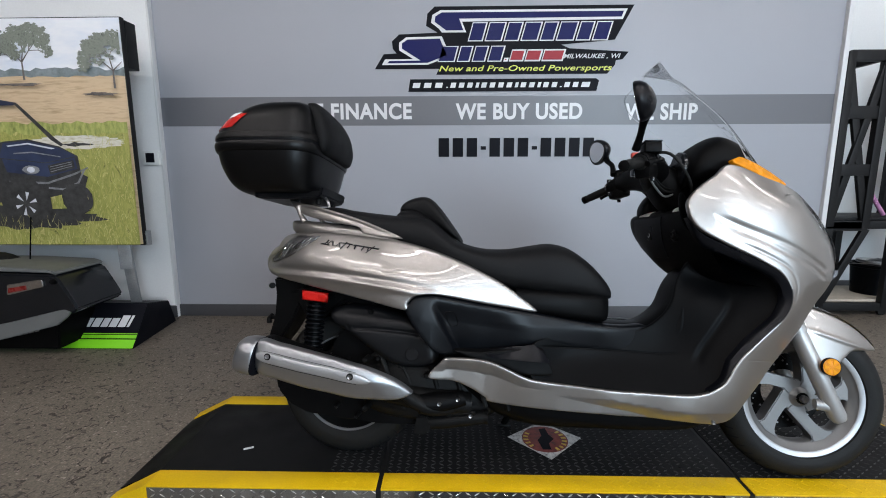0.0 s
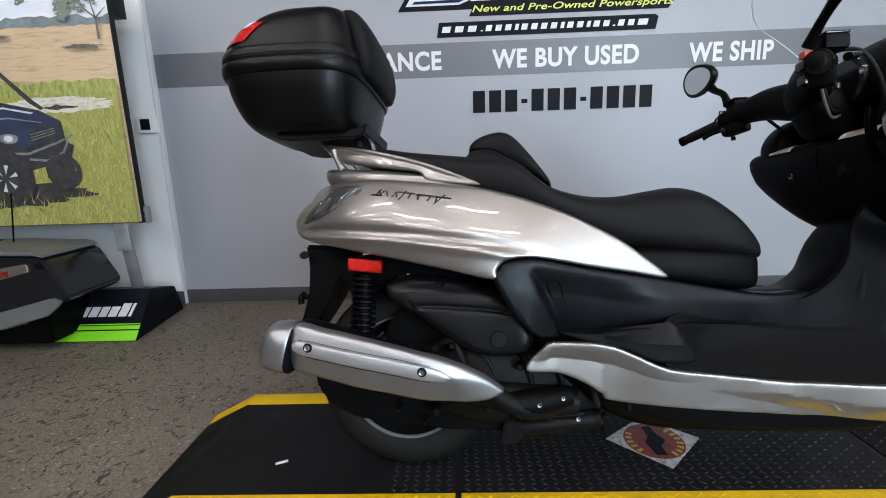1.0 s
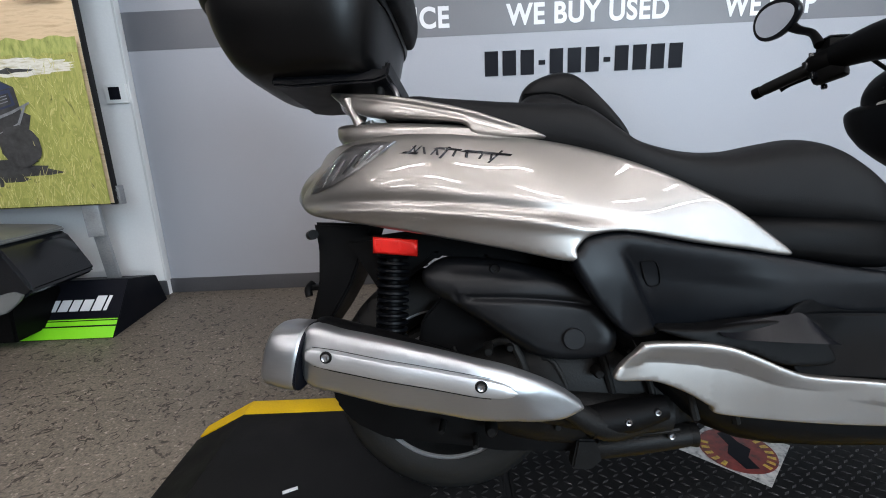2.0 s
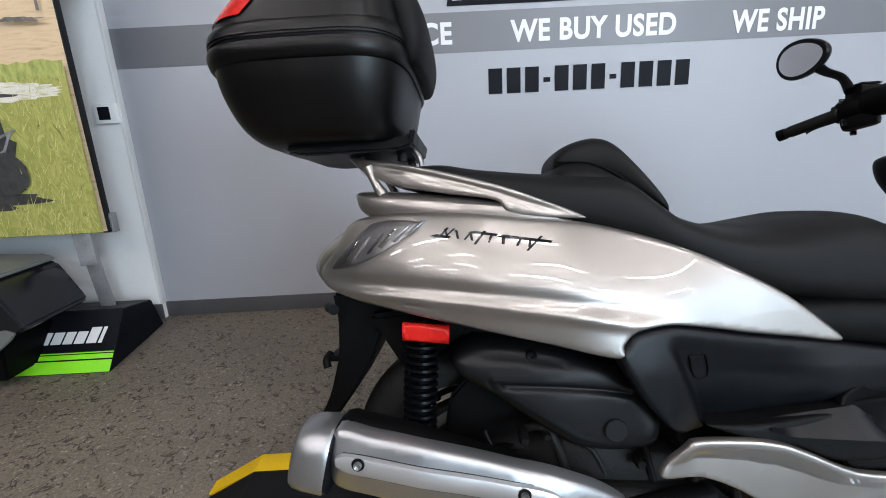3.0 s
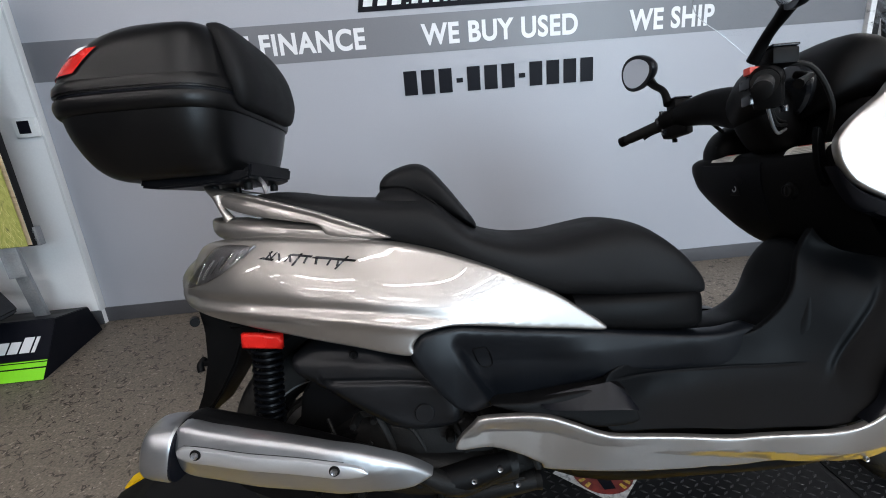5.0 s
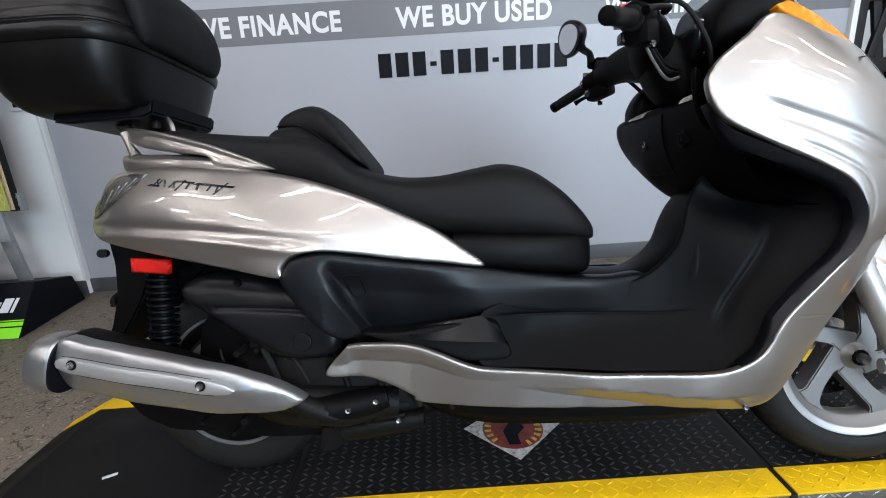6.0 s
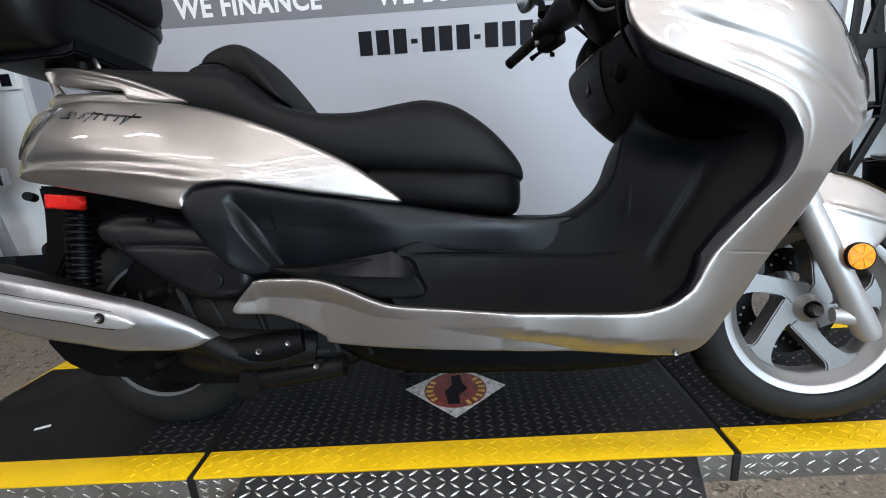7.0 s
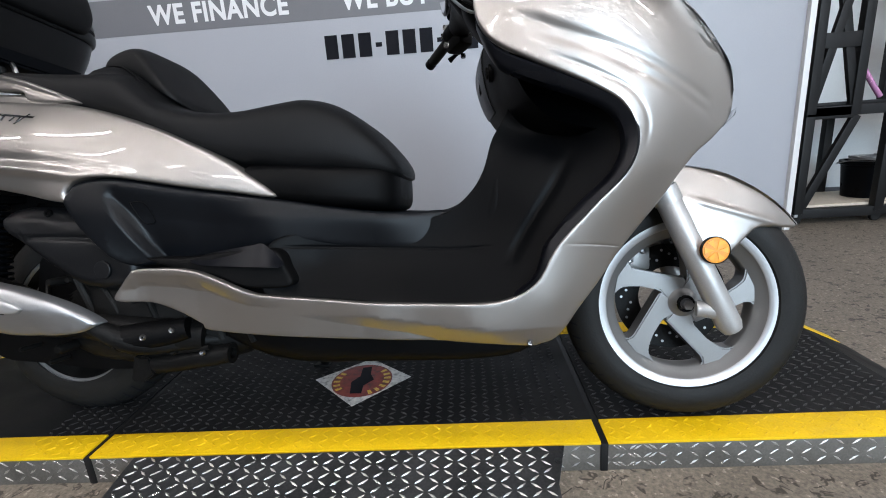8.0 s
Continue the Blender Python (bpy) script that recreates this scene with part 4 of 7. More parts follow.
lozenges("ramp_tread", lr, M_LOZENGE, tuple(RA + Vector((0.27, 0, 0.0005))), (1, 0, 0), tuple(rv), 32, 24, 0.03, (0.0125, 0.003), -0.002, label="bright raised treads")

# the square sticker on the deck
st = thing("deck_sticker", "worn grey diamond sticker with a dark red disc", "sticker")
SC = Vector((0.742, 0.052, 0.0022))


def deck_flat(pts, mat, name, h, label=""):
    bm = bmesh.new()
    f = bm.faces.new([bm.verts.new((SC.x + x, SC.y + y, SC.z + h)) for x, y in pts])
    g = bmesh.ops.extrude_face_region(bm, geom=[f])
    for v in g["geom"]:
        if isinstance(v, bmesh.types.BMVert):
            v.co.z -= 0.0005
    bmesh.ops.recalc_face_normals(bm, faces=bm.faces)
    return part(name, bm, mat, st, label, 0)


M_STGREY = blend("sticker_scuffed_silver", ((0.06, 0.06, 0.06), (0.45, 0.44, 0.43), (0.6, 0.58, 0.56)), 60, rough=0.4)
M_STRED = blend("sticker_worn_dark_red", ((0.02, 0.008, 0.008), (0.15, 0.016, 0.012), (0.22, 0.03, 0.02)), 45, rough=0.45)
M_STYEL = blend("sticker_worn_yellow", ((0.10, 0.06, 0.015), (0.52, 0.34, 0.05), (0.62, 0.42, 0.06)), 90, rough=0.45)
deck_flat([(-0.143, 0.012), (0.0, -0.13), (0.143, 0.01), (0.005, 0.127)], M_STGREY, "backing", 0)
deck_flat([(0.088 * math.cos(a), 0.088 * math.sin(a)) for a in (2 * math.pi * k / 40 for k in range(40))], M_STRED, "disc", 0.0006, "dark red disc")
deck_flat([(-0.02, -0.07), (0.012, -0.07), (0.01, -0.03), (0.035, 0.0), (0.02, 0.03), (0.015, 0.075), (-0.012, 0.07), (-0.01, 0.02), (-0.03, -0.01)], M_INK, "figure", 0.0012, "black figure shape")
for a0, k in ((150, 5), (-62, 7)):
    for i in range(k):
        a = radians(a0 + i * 17)
        c, s = math.cos(a), math.sin(a)
        deck_flat([(c * r - s * w, s * r + c * w) for r, w in ((0.064, -0.0045), (0.083, -0.0055), (0.083, 0.0055), (0.064, 0.0045))], M_STYEL, "letter_bar", 0.0012)

# a scrap of paper on the left deck
sc_ = part("paper_scrap", box((-0.018, -0.005, 0), (0.018, 0.005, 0.0015)), M_LETTER)
sc_.matrix_basis = pose(-0.385, -0.03, 0.0005, 0, 0, 25)
tagged(sc_, "small white paper scrap lying on the black deck", "litter")

# ---- storage rack in the alcove ----
rack = thing("storage_rack", "black steel shop rack with lattice ends and chipboard shelf", "rack")


def bar(a, b, w=0.055, h=0.04, name="bar", mat=M_RACK, parent=rack, label=""):
    return part(name, add_beam(bmesh.new(), a, b, w, h, 0.003), mat, parent, label)


def tower(x0, x1, y):
    """A lattice upright: two posts, flat cross bars and crossed braces between them."""
    for x in (x0, x1):
        bar((x, y, 0.60), (x, y, 1.86), 0.05, 0.055, "post")
    for z, h in ((0.62, 0.07), (1.035, 0.085), (1.445, 0.09), (1.835, 0.075)):
        bar((x0, y, z), (x1, y, z), 0.04, h, "rail")
    bar((x0, y - 0.004, 0.65), (x1, y - 0.004, 1.80), 0.03, 0.05, "brace")
    bar((x1, y + 0.004, 0.65), (x0, y + 0.004, 1.80), 0.03, 0.05, "brace")


RXA, RXB = 3.20, 4.30
for y in (1.92, 2.42):
    tower(RXA, RXA + 0.26, y)
    tower(RXB - 0.26, RXB, y)
    for x in (RXA, RXA + 0.49, RXB):
        bar((x, y, FLOOR + 0.07), (x, y, 0.62), 0.05, 0.055, "post")
        part("caster", lathe([(0, -0.012), (0.03, -0.012), (0.033, 0), (0.03, 0.012), (0, 0.012)], 18, "y", (x, y, FLOOR + 0.034)), M_RUBBER, rack)
        part("caster_fork", box((x - 0.02, y - 0.018, FLOOR + 0.05), (x + 0.02, y + 0.018, FLOOR + 0.075), 0.003), M_GALV, rack)
    for z in (-0.005, 0.63):
        bar((RXA, y, z), (RXB, y, z), 0.04, 0.06, "rail")
    bar((RXA + 0.02, y, 0.03), (RXA + 0.28, y, 0.60), 0.03, 0.05, "brace")
for x in (RXA, RXA + 0.26, RXB):
    for z in (-0.005, 0.63, 1.42, 1.835):
        bar((x, 1.92, z), (x, 2.42, z), 0.04, 0.06, "rail")
part("shelf", box((RXA + 0.03, 1.945, 0.026), (RXB, 2.395, 0.044), 0.002), M_BOARD, rack, "pale chipboard shelf")
part("shelf", box((RXA, 1.945, 0.662), (RXB, 2.395, 0.68), 0.002), M_RACK, rack)
bk = thing("bucket", "black plastic bucket on the rack's bottom shelf", "bucket")
part("pail", lathe([(0, 0.046), (0.125, 0.046), (0.145, 0.26), (0.157, 0.265), (0.157, 0.29), (0.135, 0.29), (0.12, 0.06), (0, 0.06)], 36, "z", (3.80, 2.16, 0)), M_PLASTIC, bk)
part("bail", tube([(3.80 + 0.165 * math.cos(a), 2.16 + 0.165 * math.sin(a), 0.285 + 0.02 * math.sin(a * 2)) for a in (2 * math.pi * k / 16 for k in range(17))], 0.004, 6, 3), M_STEEL, bk)
pk = part("handle_bar_end", tube([(3.53, 1.97, 0.86), (3.60, 1.98, 0.77), (3.66, 1.99, 0.70)], 0.016, 10), M_PINK)
tagged(pk, "magenta anodised bar leaning on the rack's middle shelf", "tube")
cw = part("coiled_wire", tube([(3.80 + (0.11 - 0.004 * (j % 5)) * math.cos(j * 0.5), 2.16 + (0.11 - 0.003 * (j % 4)) * math.sin(j * 0.5), 0.296 + 0.0006 * j) for j in range(40)], 0.005, 6, 3), M_GALV)
tagged(cw, "coil of grey wire lying in the black bucket", "wire")

# ---- rear corner of a second motorcycle ----
bike = thing("parked_motorcycle", "black touring motorcycle with hard pannier, parked beside the stand", "motorcycle", pose(-2.3, 1.15, FLOOR))


def bike_part(name, poly, y0, y1, bevel, mat, label=""):
    bm = extruded(poly, y0, y1, bevel)
    bmesh.ops.translate(bm, verts=bm.verts, vec=(2.3, -1.15, -FLOOR))
    return part(name, bm, mat, bike, label)


bike_part("pannier", [(-2.75, 0.44), (-2.3, 0.452), (-1.95, 0.442), (-1.915, 0.43), (-1.895, 0.40), (-1.82, 0.26), (-1.812, 0.235), (-1.83, 0.218), (-1.90, 0.19), (-2.234, 0.09), (-2.75, -0.01)], 0.95, 1.33, 0.012, M_GLOSS, "glossy black pannier")
bike_part("pannier_lid", [(-2.75, 0.452), (-2.3, 0.462), (-1.965, 0.452), (-1.92, 0.44), (-1.925, 0.456), (-1.97, 0.472), (-2.3, 0.488), (-2.75, 0.49)], 0.955, 1.33, 0.006, M_STRIPE, "grey pannier lid strip")
bike_part("pannier_stripe", [(-2.75, 0.045), (-2.234, 0.155), (-1.93, 0.229), (-1.89, 0.236), (-1.85, 0.22), (-1.875, 0.19), (-1.94, 0.142), (-2.234, 0.065), (-2.75, -0.06)], 0.938, 0.955, 0.004, M_STRIPE, "satin grey lower stripe")
bike_part("side_marker", [(-2.215, 0.325), (-2.205, 0.385), (-2.0, 0.417), (-1.99, 0.41), (-1.99, 0.375), (-2.20, 0.325)], 0.938, 0.952, 0.004, M_CHROME, "chrome-framed side marker")
bike_part("marker_lens", [(-2.20, 0.337), (-2.195, 0.365), (-2.09, 0.383), (-2.09, 0.358)], 0.934, 0.94, 0.001, M_DULLRED, "dark red marker lens")
bike_part("lower_guard", [(-2.75, 0.02), (-2.234, 0.10), (-2.0, 0.165), (-1.985, 0.14), (-1.995, 0.0), (-2.0, -0.03), (-2.75, -0.03)], 1.0, 1.30, 0.01, M_MATTE, "black lower guard")
for k in range(4):
    bike_part("guard_slot", [(-2.24 + 0.035 * k, 0.055 + 0.008 * k), (-2.215 + 0.035 * k, 0.061 + 0.008 * k), (-2.215 + 0.035 * k, 0.078 + 0.008 * k), (-2.24 + 0.035 * k, 0.072 + 0.008 * k)], 0.995, 1.001, 0.0, M_STEEL)
knob = lathe([(0, -0.02), (0.014, -0.018), (0.017, -0.008), (0.015, 0.0)], 16, "y", (-1.93 + 2.3, 0.95 - 1.15, 0.405 - FLOOR))
part("hinge_knob", knob, M_MATTE, bike)
part("antenna", tube([(0.0, 0.05, 0.50), (0.02, 0.05, 0.62), (0.055, 0.05, 0.83)], 0.004, 8), M_MATTE, bike, "thin black antenna")
part("rear_tyre", lathe([(0.2, -0.06), (0.27, -0.07), (0.30, -0.03), (0.30, 0.03), (0.27, 0.07), (0.2, 0.06)], 40, "y", (-0.25, 0.08, 0.30), True), M_RUBBER, bike)

# ---- the maxi-scooter, built upright and leant on its side stand ----
scooter = thing("scooter", "champagne silver maxi-scooter with black seat and top case", "scooter",
                Matrix.Translation((0, -0.017, 0)) @ Matrix.Rotation(radians(-4.3), 4, "Z") @ Matrix.Rotation(radians(-11), 4, "X"))
BOTH = (1, -1)

# tail cover
TAIL = [(-0.207, -0.13, 0.796), (-0.06, -0.19, 0.804), (0.111, -0.21, 0.788), (0.214, -0.215, 0.776), (0.317, -0.222, 0.749), (0.415, -0.23, 0.712),
        (0.49, -0.228, 0.676), (0.553, -0.22, 0.642), (0.611, -0.21, 0.601), (0.667, -0.195, 0.551), (0.573, -0.22, 0.564), (0.48, -0.24, 0.579),
        (0.414, -0.26, 0.592), (0.335, -0.28, 0.605), (0.281, -0.294, 0.598), (0.258, -0.30, 0.577), (0.25, -0.30, 0.555), (0.14, -0.28, 0.578),
        (-0.003, -0.25, 0.606), (-0.12, -0.215, 0.627), (-0.22, -0.175, 0.645), (-0.282, -0.115, 0.662), (-0.298, -0.09, 0.694), (-0.255, -0.115, 0.749)]
TAIL_IN = [(-0.2, -0.195, 0.70), (-0.1, -0.25, 0.70), (0.0, -0.262, 0.735), (0.16, -0.27, 0.735), (0.05, -0.288, 0.668), (0.2, -0.302, 0.648), (0.34, -0.29, 0.625),
           (0.35, -0.262, 0.68), (0.5, -0.24, 0.62)]
CREASE = [(-0.25, 0.672), (-0.101, 0.668), (0.05, 0.658), (0.192, 0.638), (0.33, 0.617)]
tail_soft = thin_plate(TAIL + TAIL_IN)
CREASE_FIT = np.polyfit([p[0] for p in CREASE], [p[1] for p in CREASE], 2)


def TAIL_F(x, z):
    """The tail's skin with a drawn-out ledge below its crease."""
    d = z - np.polyval(CREASE_FIT, x)
    k = np.clip((x + 0.30) / 0.12, 0, 1) * np.clip((0.40 - x) / 0.16, 0, 1)
    return tail_soft(x, z) + k * (0.0042 * np.exp(-((d - 0.006) / 0.011) ** 2) - 0.0072 * np.exp(-((d + 0.016) / 0.011) ** 2))


for s in BOTH:
    part("tail_cover", shell(TAIL, (), 0.0075, 0.008, 0.03, (), s, field=TAIL_F),
         M_SILVER, scooter, "champagne silver tail cover")
    TL = [(-0.075, -0.2, 0.786), (-0.16, -0.15, 0.79), (-0.207, -0.14, 0.762), (-0.27, -0.12, 0.702), (-0.225, -0.16, 0.704), (-0.164, -0.19, 0.724), (-0.109, -0.21, 0.754)]
    lamp = part("tail_light", shell(TL, (), 0.012, 0.004, 0.01, (), s, lift=0.0015, field=TAIL_F), M_STEEL, scooter, "clear-lensed tail light")
    for k in range(12):
        u = k / 11
        x0, z0 = -0.250 + 0.148 * u, 0.705 + 0.060 * u
        top_ = 0.046 - 0.022 * u
        bm = shell([(x0, 0, z0), (x0 + 0.030, 0, z0 + top_), (x0 + 0.0365 + 0.002 * (k % 2), 0, z0 + top_ - 0.001), (x0 + 0.0075, 0, z0 - 0.002)], (), 0.008, 0.002, 0.004, (), s, 1, 0.003 + 0.0025 * (k % 2), TAIL_F)
        part("reflector_cell", bm, (M_CELL, M_CHROME, M_STEEL)[k % 3], lamp)
    part("lens", shell(TL, (), 0.012, 0.005, 0.006, (), s, lift=0.0075, field=TAIL_F), M_CLEAR, lamp, "clear lens")
# the model badge as plain slanted strokes
for k, (x0, hh, lean_, wd) in enumerate(((-0.040, 0.015, 0.95, 0.004), (-0.026, 0.015, -0.35, 0.004), (-0.030, 0.015, 1.1, 0.003), (-0.008, 0.015, -0.2, 0.0045), (0.004, 0.014, 0.9, 0.003), (0.016, 0.014, -0.15, 0.0045),
                                       (0.020, 0.022, 0.85, 0.0045), (0.044, 0.015, 0.5, 0.004), (0.068, 0.015, 0.15, 0.005), (0.092, 0.014, 0.6, 0.004), (0.112, 0.014, 0.25, 0.004), (0.108, 0.023, 1.15, 0.004))):
    z0 = 0.7615 - (x0 + 0.046) * 0.145 - (0.006 if hh > 0.02 else 0)
    part("badge_stroke", shell([(x0, 0, z0), (x0 + wd, 0, z0 - 0.001), (x0 + wd + hh * lean_, 0, z0 + hh - 0.001), (x0 + hh * lean_, 0, z0 + hh)], (), 0.006, 0.0012, 0.003, (), 1, 1, 0.002, TAIL_F), M_BADGE, scooter)
for xa, xb, zo in ((-0.056, -0.022, 0.0), (0.010, 0.060, 0.0135), (0.060, 0.150, 0.0125)):
    z0 = 0.7600 - (xa + 0.046) * 0.145 + zo
    part("badge_stroke", shell([(xa, 0, z0), (xb, 0, z0 - (xb - xa) * 0.145), (xb + 0.004, 0, z0 - (xb - xa) * 0.145 + 0.0035), (xa + 0.012, 0, z0 + 0.003)], (), 0.006, 0.001, 0.003, (), 1, 1, 0.002, TAIL_F), M_BADGE, scooter)
# tail top between the rails
part("tail_top", loft_x([(-0.228, 0.853, 0.835, 0.05), (-0.20, 0.856, 0.80, 0.10), (-0.1, 0.848, 0.775, 0.155), (0.0, 0.836, 0.77, 0.185), (0.1, 0.82, 0.765, 0.2), (0.2, 0.79, 0.74, 0.2)], 28, 3.5), M_SILVER, scooter, "silver tail spoiler")
part("tail_end", loft_x([(-0.325, 0.71, 0.68, 0.05), (-0.30, 0.74, 0.655, 0.09), (-0.26, 0.77, 0.645, 0.12), (-0.2, 0.80, 0.64, 0.14), (-0.1, 0.80, 0.63, 0.16)], 28, 3.0), M_SILVER, scooter)
# grab rails
GRAB = [(-0.236, -0.06, 0.927), (-0.18, -0.11, 0.915), (-0.082, -0.15, 0.893), (0.062, -0.19, 0.851), (0.155, -0.205, 0.815), (0.213, -0.212, 0.789), (0.205, -0.212, 0.783),
        (0.091, -0.205, 0.797), (0.062, -0.2, 0.822), (-0.037, -0.17, 0.840), (-0.131, -0.13, 0.861), (-0.19, -0.1, 0.886)]
for s in BOTH:
    part("grab_rail", shell(GRAB, (), 0.008, 0.0055, 0.035, [([(-0.19, 0.905), (-0.08, 0.878), (0.05, 0.840), (0.11, 0.818), (0.19, 0.792)], 0.006, 0.003)], s), M_SILVER, scooter, "silver grab rail")
    part("rail_strut", tube([(-0.188, -0.10 * s, 0.90), (-0.178, -0.104 * s, 0.875), (-0.158, -0.108 * s, 0.842)], [0.011, 0.008, 0.013], 12), M_SILVER, scooter)
part("grab_rail_bridge", tube([(-0.20, -0.08, 0.902), (-0.215, 0, 0.905), (-0.20, 0.08, 0.902)], 0.011, 12), M_SILVER, scooter)

# seat, pad and base
part("seat", loft_x([(-0.12, 0.888, 0.87, 0.06), (-0.10, 0.900, 0.86, 0.11), (-0.04, 0.901, 0.84, 0.15), (0.02, 0.889, 0.82, 0.175), (0.10, 0.879, 0.79, 0.19), (0.16, 0.873, 0.765, 0.198), (0.22, 0.868, 0.755, 0.202),
                     (0.30, 0.86, 0.73, 0.207), (0.36, 0.812, 0.71, 0.212), (0.40, 0.782, 0.695, 0.214), (0.48, 0.76, 0.655, 0.215), (0.57, 0.758, 0.62, 0.207), (0.656, 0.772, 0.602, 0.197),
                     (0.72, 0.779, 0.592, 0.188), (0.785, 0.762, 0.588, 0.175), (0.85, 0.716, 0.586, 0.158), (0.895, 0.668, 0.586, 0.135), (0.92, 0.632, 0.588, 0.11), (0.928, 0.61, 0.592, 0.08)], 44, 3.3), M_VINYL, scooter, "black vinyl seat")
part("seat_base", loft_x([(0.60, 0.63, 0.545, 0.198), (0.70, 0.628, 0.53, 0.188), (0.80, 0.622, 0.518, 0.172), (0.87, 0.618, 0.512, 0.151), (0.900, 0.612, 0.512, 0.130), (0.914, 0.605, 0.522, 0.105), (0.921, 0.595, 0.540, 0.07)], 40, 4.4), M_MATTE, scooter, "black seat base moulding")
part("backrest_bolster", loft_x([(0.176, 0.868, 0.80, 0.125), (0.184, 0.882, 0.80, 0.145), (0.205, 0.894, 0.79, 0.155), (0.25, 0.893, 0.78, 0.162), (0.30, 0.866, 0.76, 0.168), (0.34, 0.828, 0.75, 0.170), (0.365, 0.795, 0.74, 0.164), (0.38, 0.775, 0.73, 0.145)], 36, 3.0), M_VINYL, scooter, "black vinyl backrest bolster")
part("backrest_pad", loft_x([(0.186, 0.894, 0.872, 0.075), (0.191, 0.912, 0.868, 0.092), (0.212, 0.930, 0.866, 0.102), (0.250, 0.943, 0.862, 0.108), (0.282, 0.943, 0.852, 0.114), (0.310, 0.926, 0.838, 0.122), (0.346, 0.882, 0.815, 0.132), (0.376, 0.840, 0.797, 0.134), (0.397, 0.810, 0.785, 0.122), (0.405, 0.795, 0.78, 0.10)], 40, 3.4), M_VINYL, scooter, "black vinyl rider backrest")
for s in BOTH:
    part("piping", tube([(0.192, -0.100 * s, 0.893), (0.25, -0.118 * s, 0.888), (0.30, -0.134 * s, 0.860), (0.34, -0.145 * s, 0.824), (0.375, -0.140 * s, 0.790)], 0.0022, 6), M_MATTE, scooter)

# black side covers under the seat
COVER = [(0.25, -0.298, 0.55), (0.262, -0.297, 0.578), (0.281, -0.292, 0.595), (0.341, -0.277, 0.602), (0.414, -0.257, 0.589), (0.48, -0.237, 0.576), (0.573, -0.217, 0.561),
         (0.665, -0.192, 0.546), (0.76, -0.174, 0.528), (0.86, -0.155, 0.512), (0.95, -0.138, 0.505), (1.05, -0.10, 0.50), (1.065, -0.095, 0.42), (0.95, -0.142, 0.422), (0.81, -0.174, 0.433), (0.69, -0.206, 0.450), (0.60, -0.235, 0.432),
         (0.50, -0.255, 0.418), (0.40, -0.27, 0.413), (0.35, -0.28, 0.42), (0.298, -0.29, 0.472)]
cover_soft = thin_plate(COVER + [(0.30, -0.298, 0.53), (0.45, -0.262, 0.50), (0.60, -0.222, 0.50)], 0.004)


def COVER_F(x, z):
    """The side cover with its smooth recess behind a sloped rim."""
    d1, d2 = x - (0.336 + np.maximum(0.545 - z, -0.02) * 0.52), 0.590 - 0.15 * (x - 0.36) - z
    u = np.clip(d1 / 0.022, 0, 1) * np.clip(d2 / 0.07, 0, 1)
    v = np.clip((x - 0.48) / 0.2, 0, 1)
    tuck = np.clip(0.530 - 0.075 * (x - 0.40) - z, 0, 0.12)
    tuck = 0.34 * tuck * tuck / (tuck + 0.02) * np.clip((x - 0.33) / 0.08, 0, 1) * np.clip((1.02 - x) / 0.15, 0, 1)
    return cover_soft(x, z) + tuck + 0.026 * u * u * (3 - 2 * u) * (1 - v * v * (3 - 2 * v))


for s in BOTH:
    sc = part("side_cover", shell(COVER, (), 0.0085, 0.010, 0.04, (), s, field=COVER_F), M_COVER, scooter, "satin black side cover")
    part("pocket_line", tube([(x, s * (COVER_F(x, z) - 0.0006), z) for x, z in ((0.372, 0.549), (0.400, 0.548), (0.412, 0.508), (0.388, 0.507), (0.372, 0.549))], 0.0014, 6, 3), M_MATTE, sc)
    # passenger footrest
    fr = part("footrest", shell([(0.40, -0.262, 0.430), (0.48, -0.258, 0.428), (0.56, -0.252, 0.436), (0.62, -0.245, 0.440), (0.68, -0.238, 0.436), (0.70, -0.236, 0.40), (0.71, -0.238, 0.360), (0.62, -0.252, 0.360), (0.55, -0.258, 0.388), (0.46, -0.262, 0.408)],
                           (), 0.008, 0.006, 0.05, (), s), M_MATTE, scooter, "black passenger footrest")
    tread_ = [[(x, s * (-0.268 + 0.030 * v), z0 + (z1 - z0) * v) for v in (0.0, 0.06, 0.5, 0.94, 1.0)] for x, z0, z1 in spline([(0.505, 0.420, 0.428), (0.53, 0.412, 0.434), (0.58, 0.408, 0.442), (0.63, 0.405, 0.448), (0.655, 0.404, 0.450), (0.685, 0.402, 0.424), (0.700, 0.401, 0.406)], 4)]
    part("footrest_facet", skin(bmesh.new(), tread_, False, False), M_SATIN, fr, "satin black footrest top")

# centre tunnel, floor and leg shield
part("tunnel", loft_x([(0.55, 0.50, 0.25, 0.12), (0.70, 0.515, 0.25, 0.13), (0.90, 0.512, 0.25, 0.128), (1.0, 0.508, 0.25, 0.125), (1.05, 0.52, 0.25, 0.125), (1.10, 0.558, 0.26, 0.125),
                       (1.128, 0.597, 0.28, 0.13), (1.15, 0.655, 0.30, 0.13), (1.17, 0.69, 0.34, 0.11), (1.185, 0.69, 0.42, 0.07)], 36, 3.0), M_LEG, scooter, "satin black centre tunnel")
INNER = [(1.119, -0.217, 0.93), (1.119, -0.227, 0.86), (1.155, -0.238, 0.806), (1.229, -0.248, 0.765), (1.325, -0.248, 0.723), (1.387, -0.248, 0.683), (1.410, -0.248, 0.63),
         (1.393, -0.248, 0.567), (1.327, -0.248, 0.497), (1.268, -0.248, 0.427), (1.244, -0.248, 0.395), (1.220, -0.248, 0.356), (1.175, -0.248, 0.330), (1.11, -0.248, 0.320),
         (0.947, -0.252, 0.323), (0.78, -0.257, 0.335), (0.666, -0.262, 0.346)]
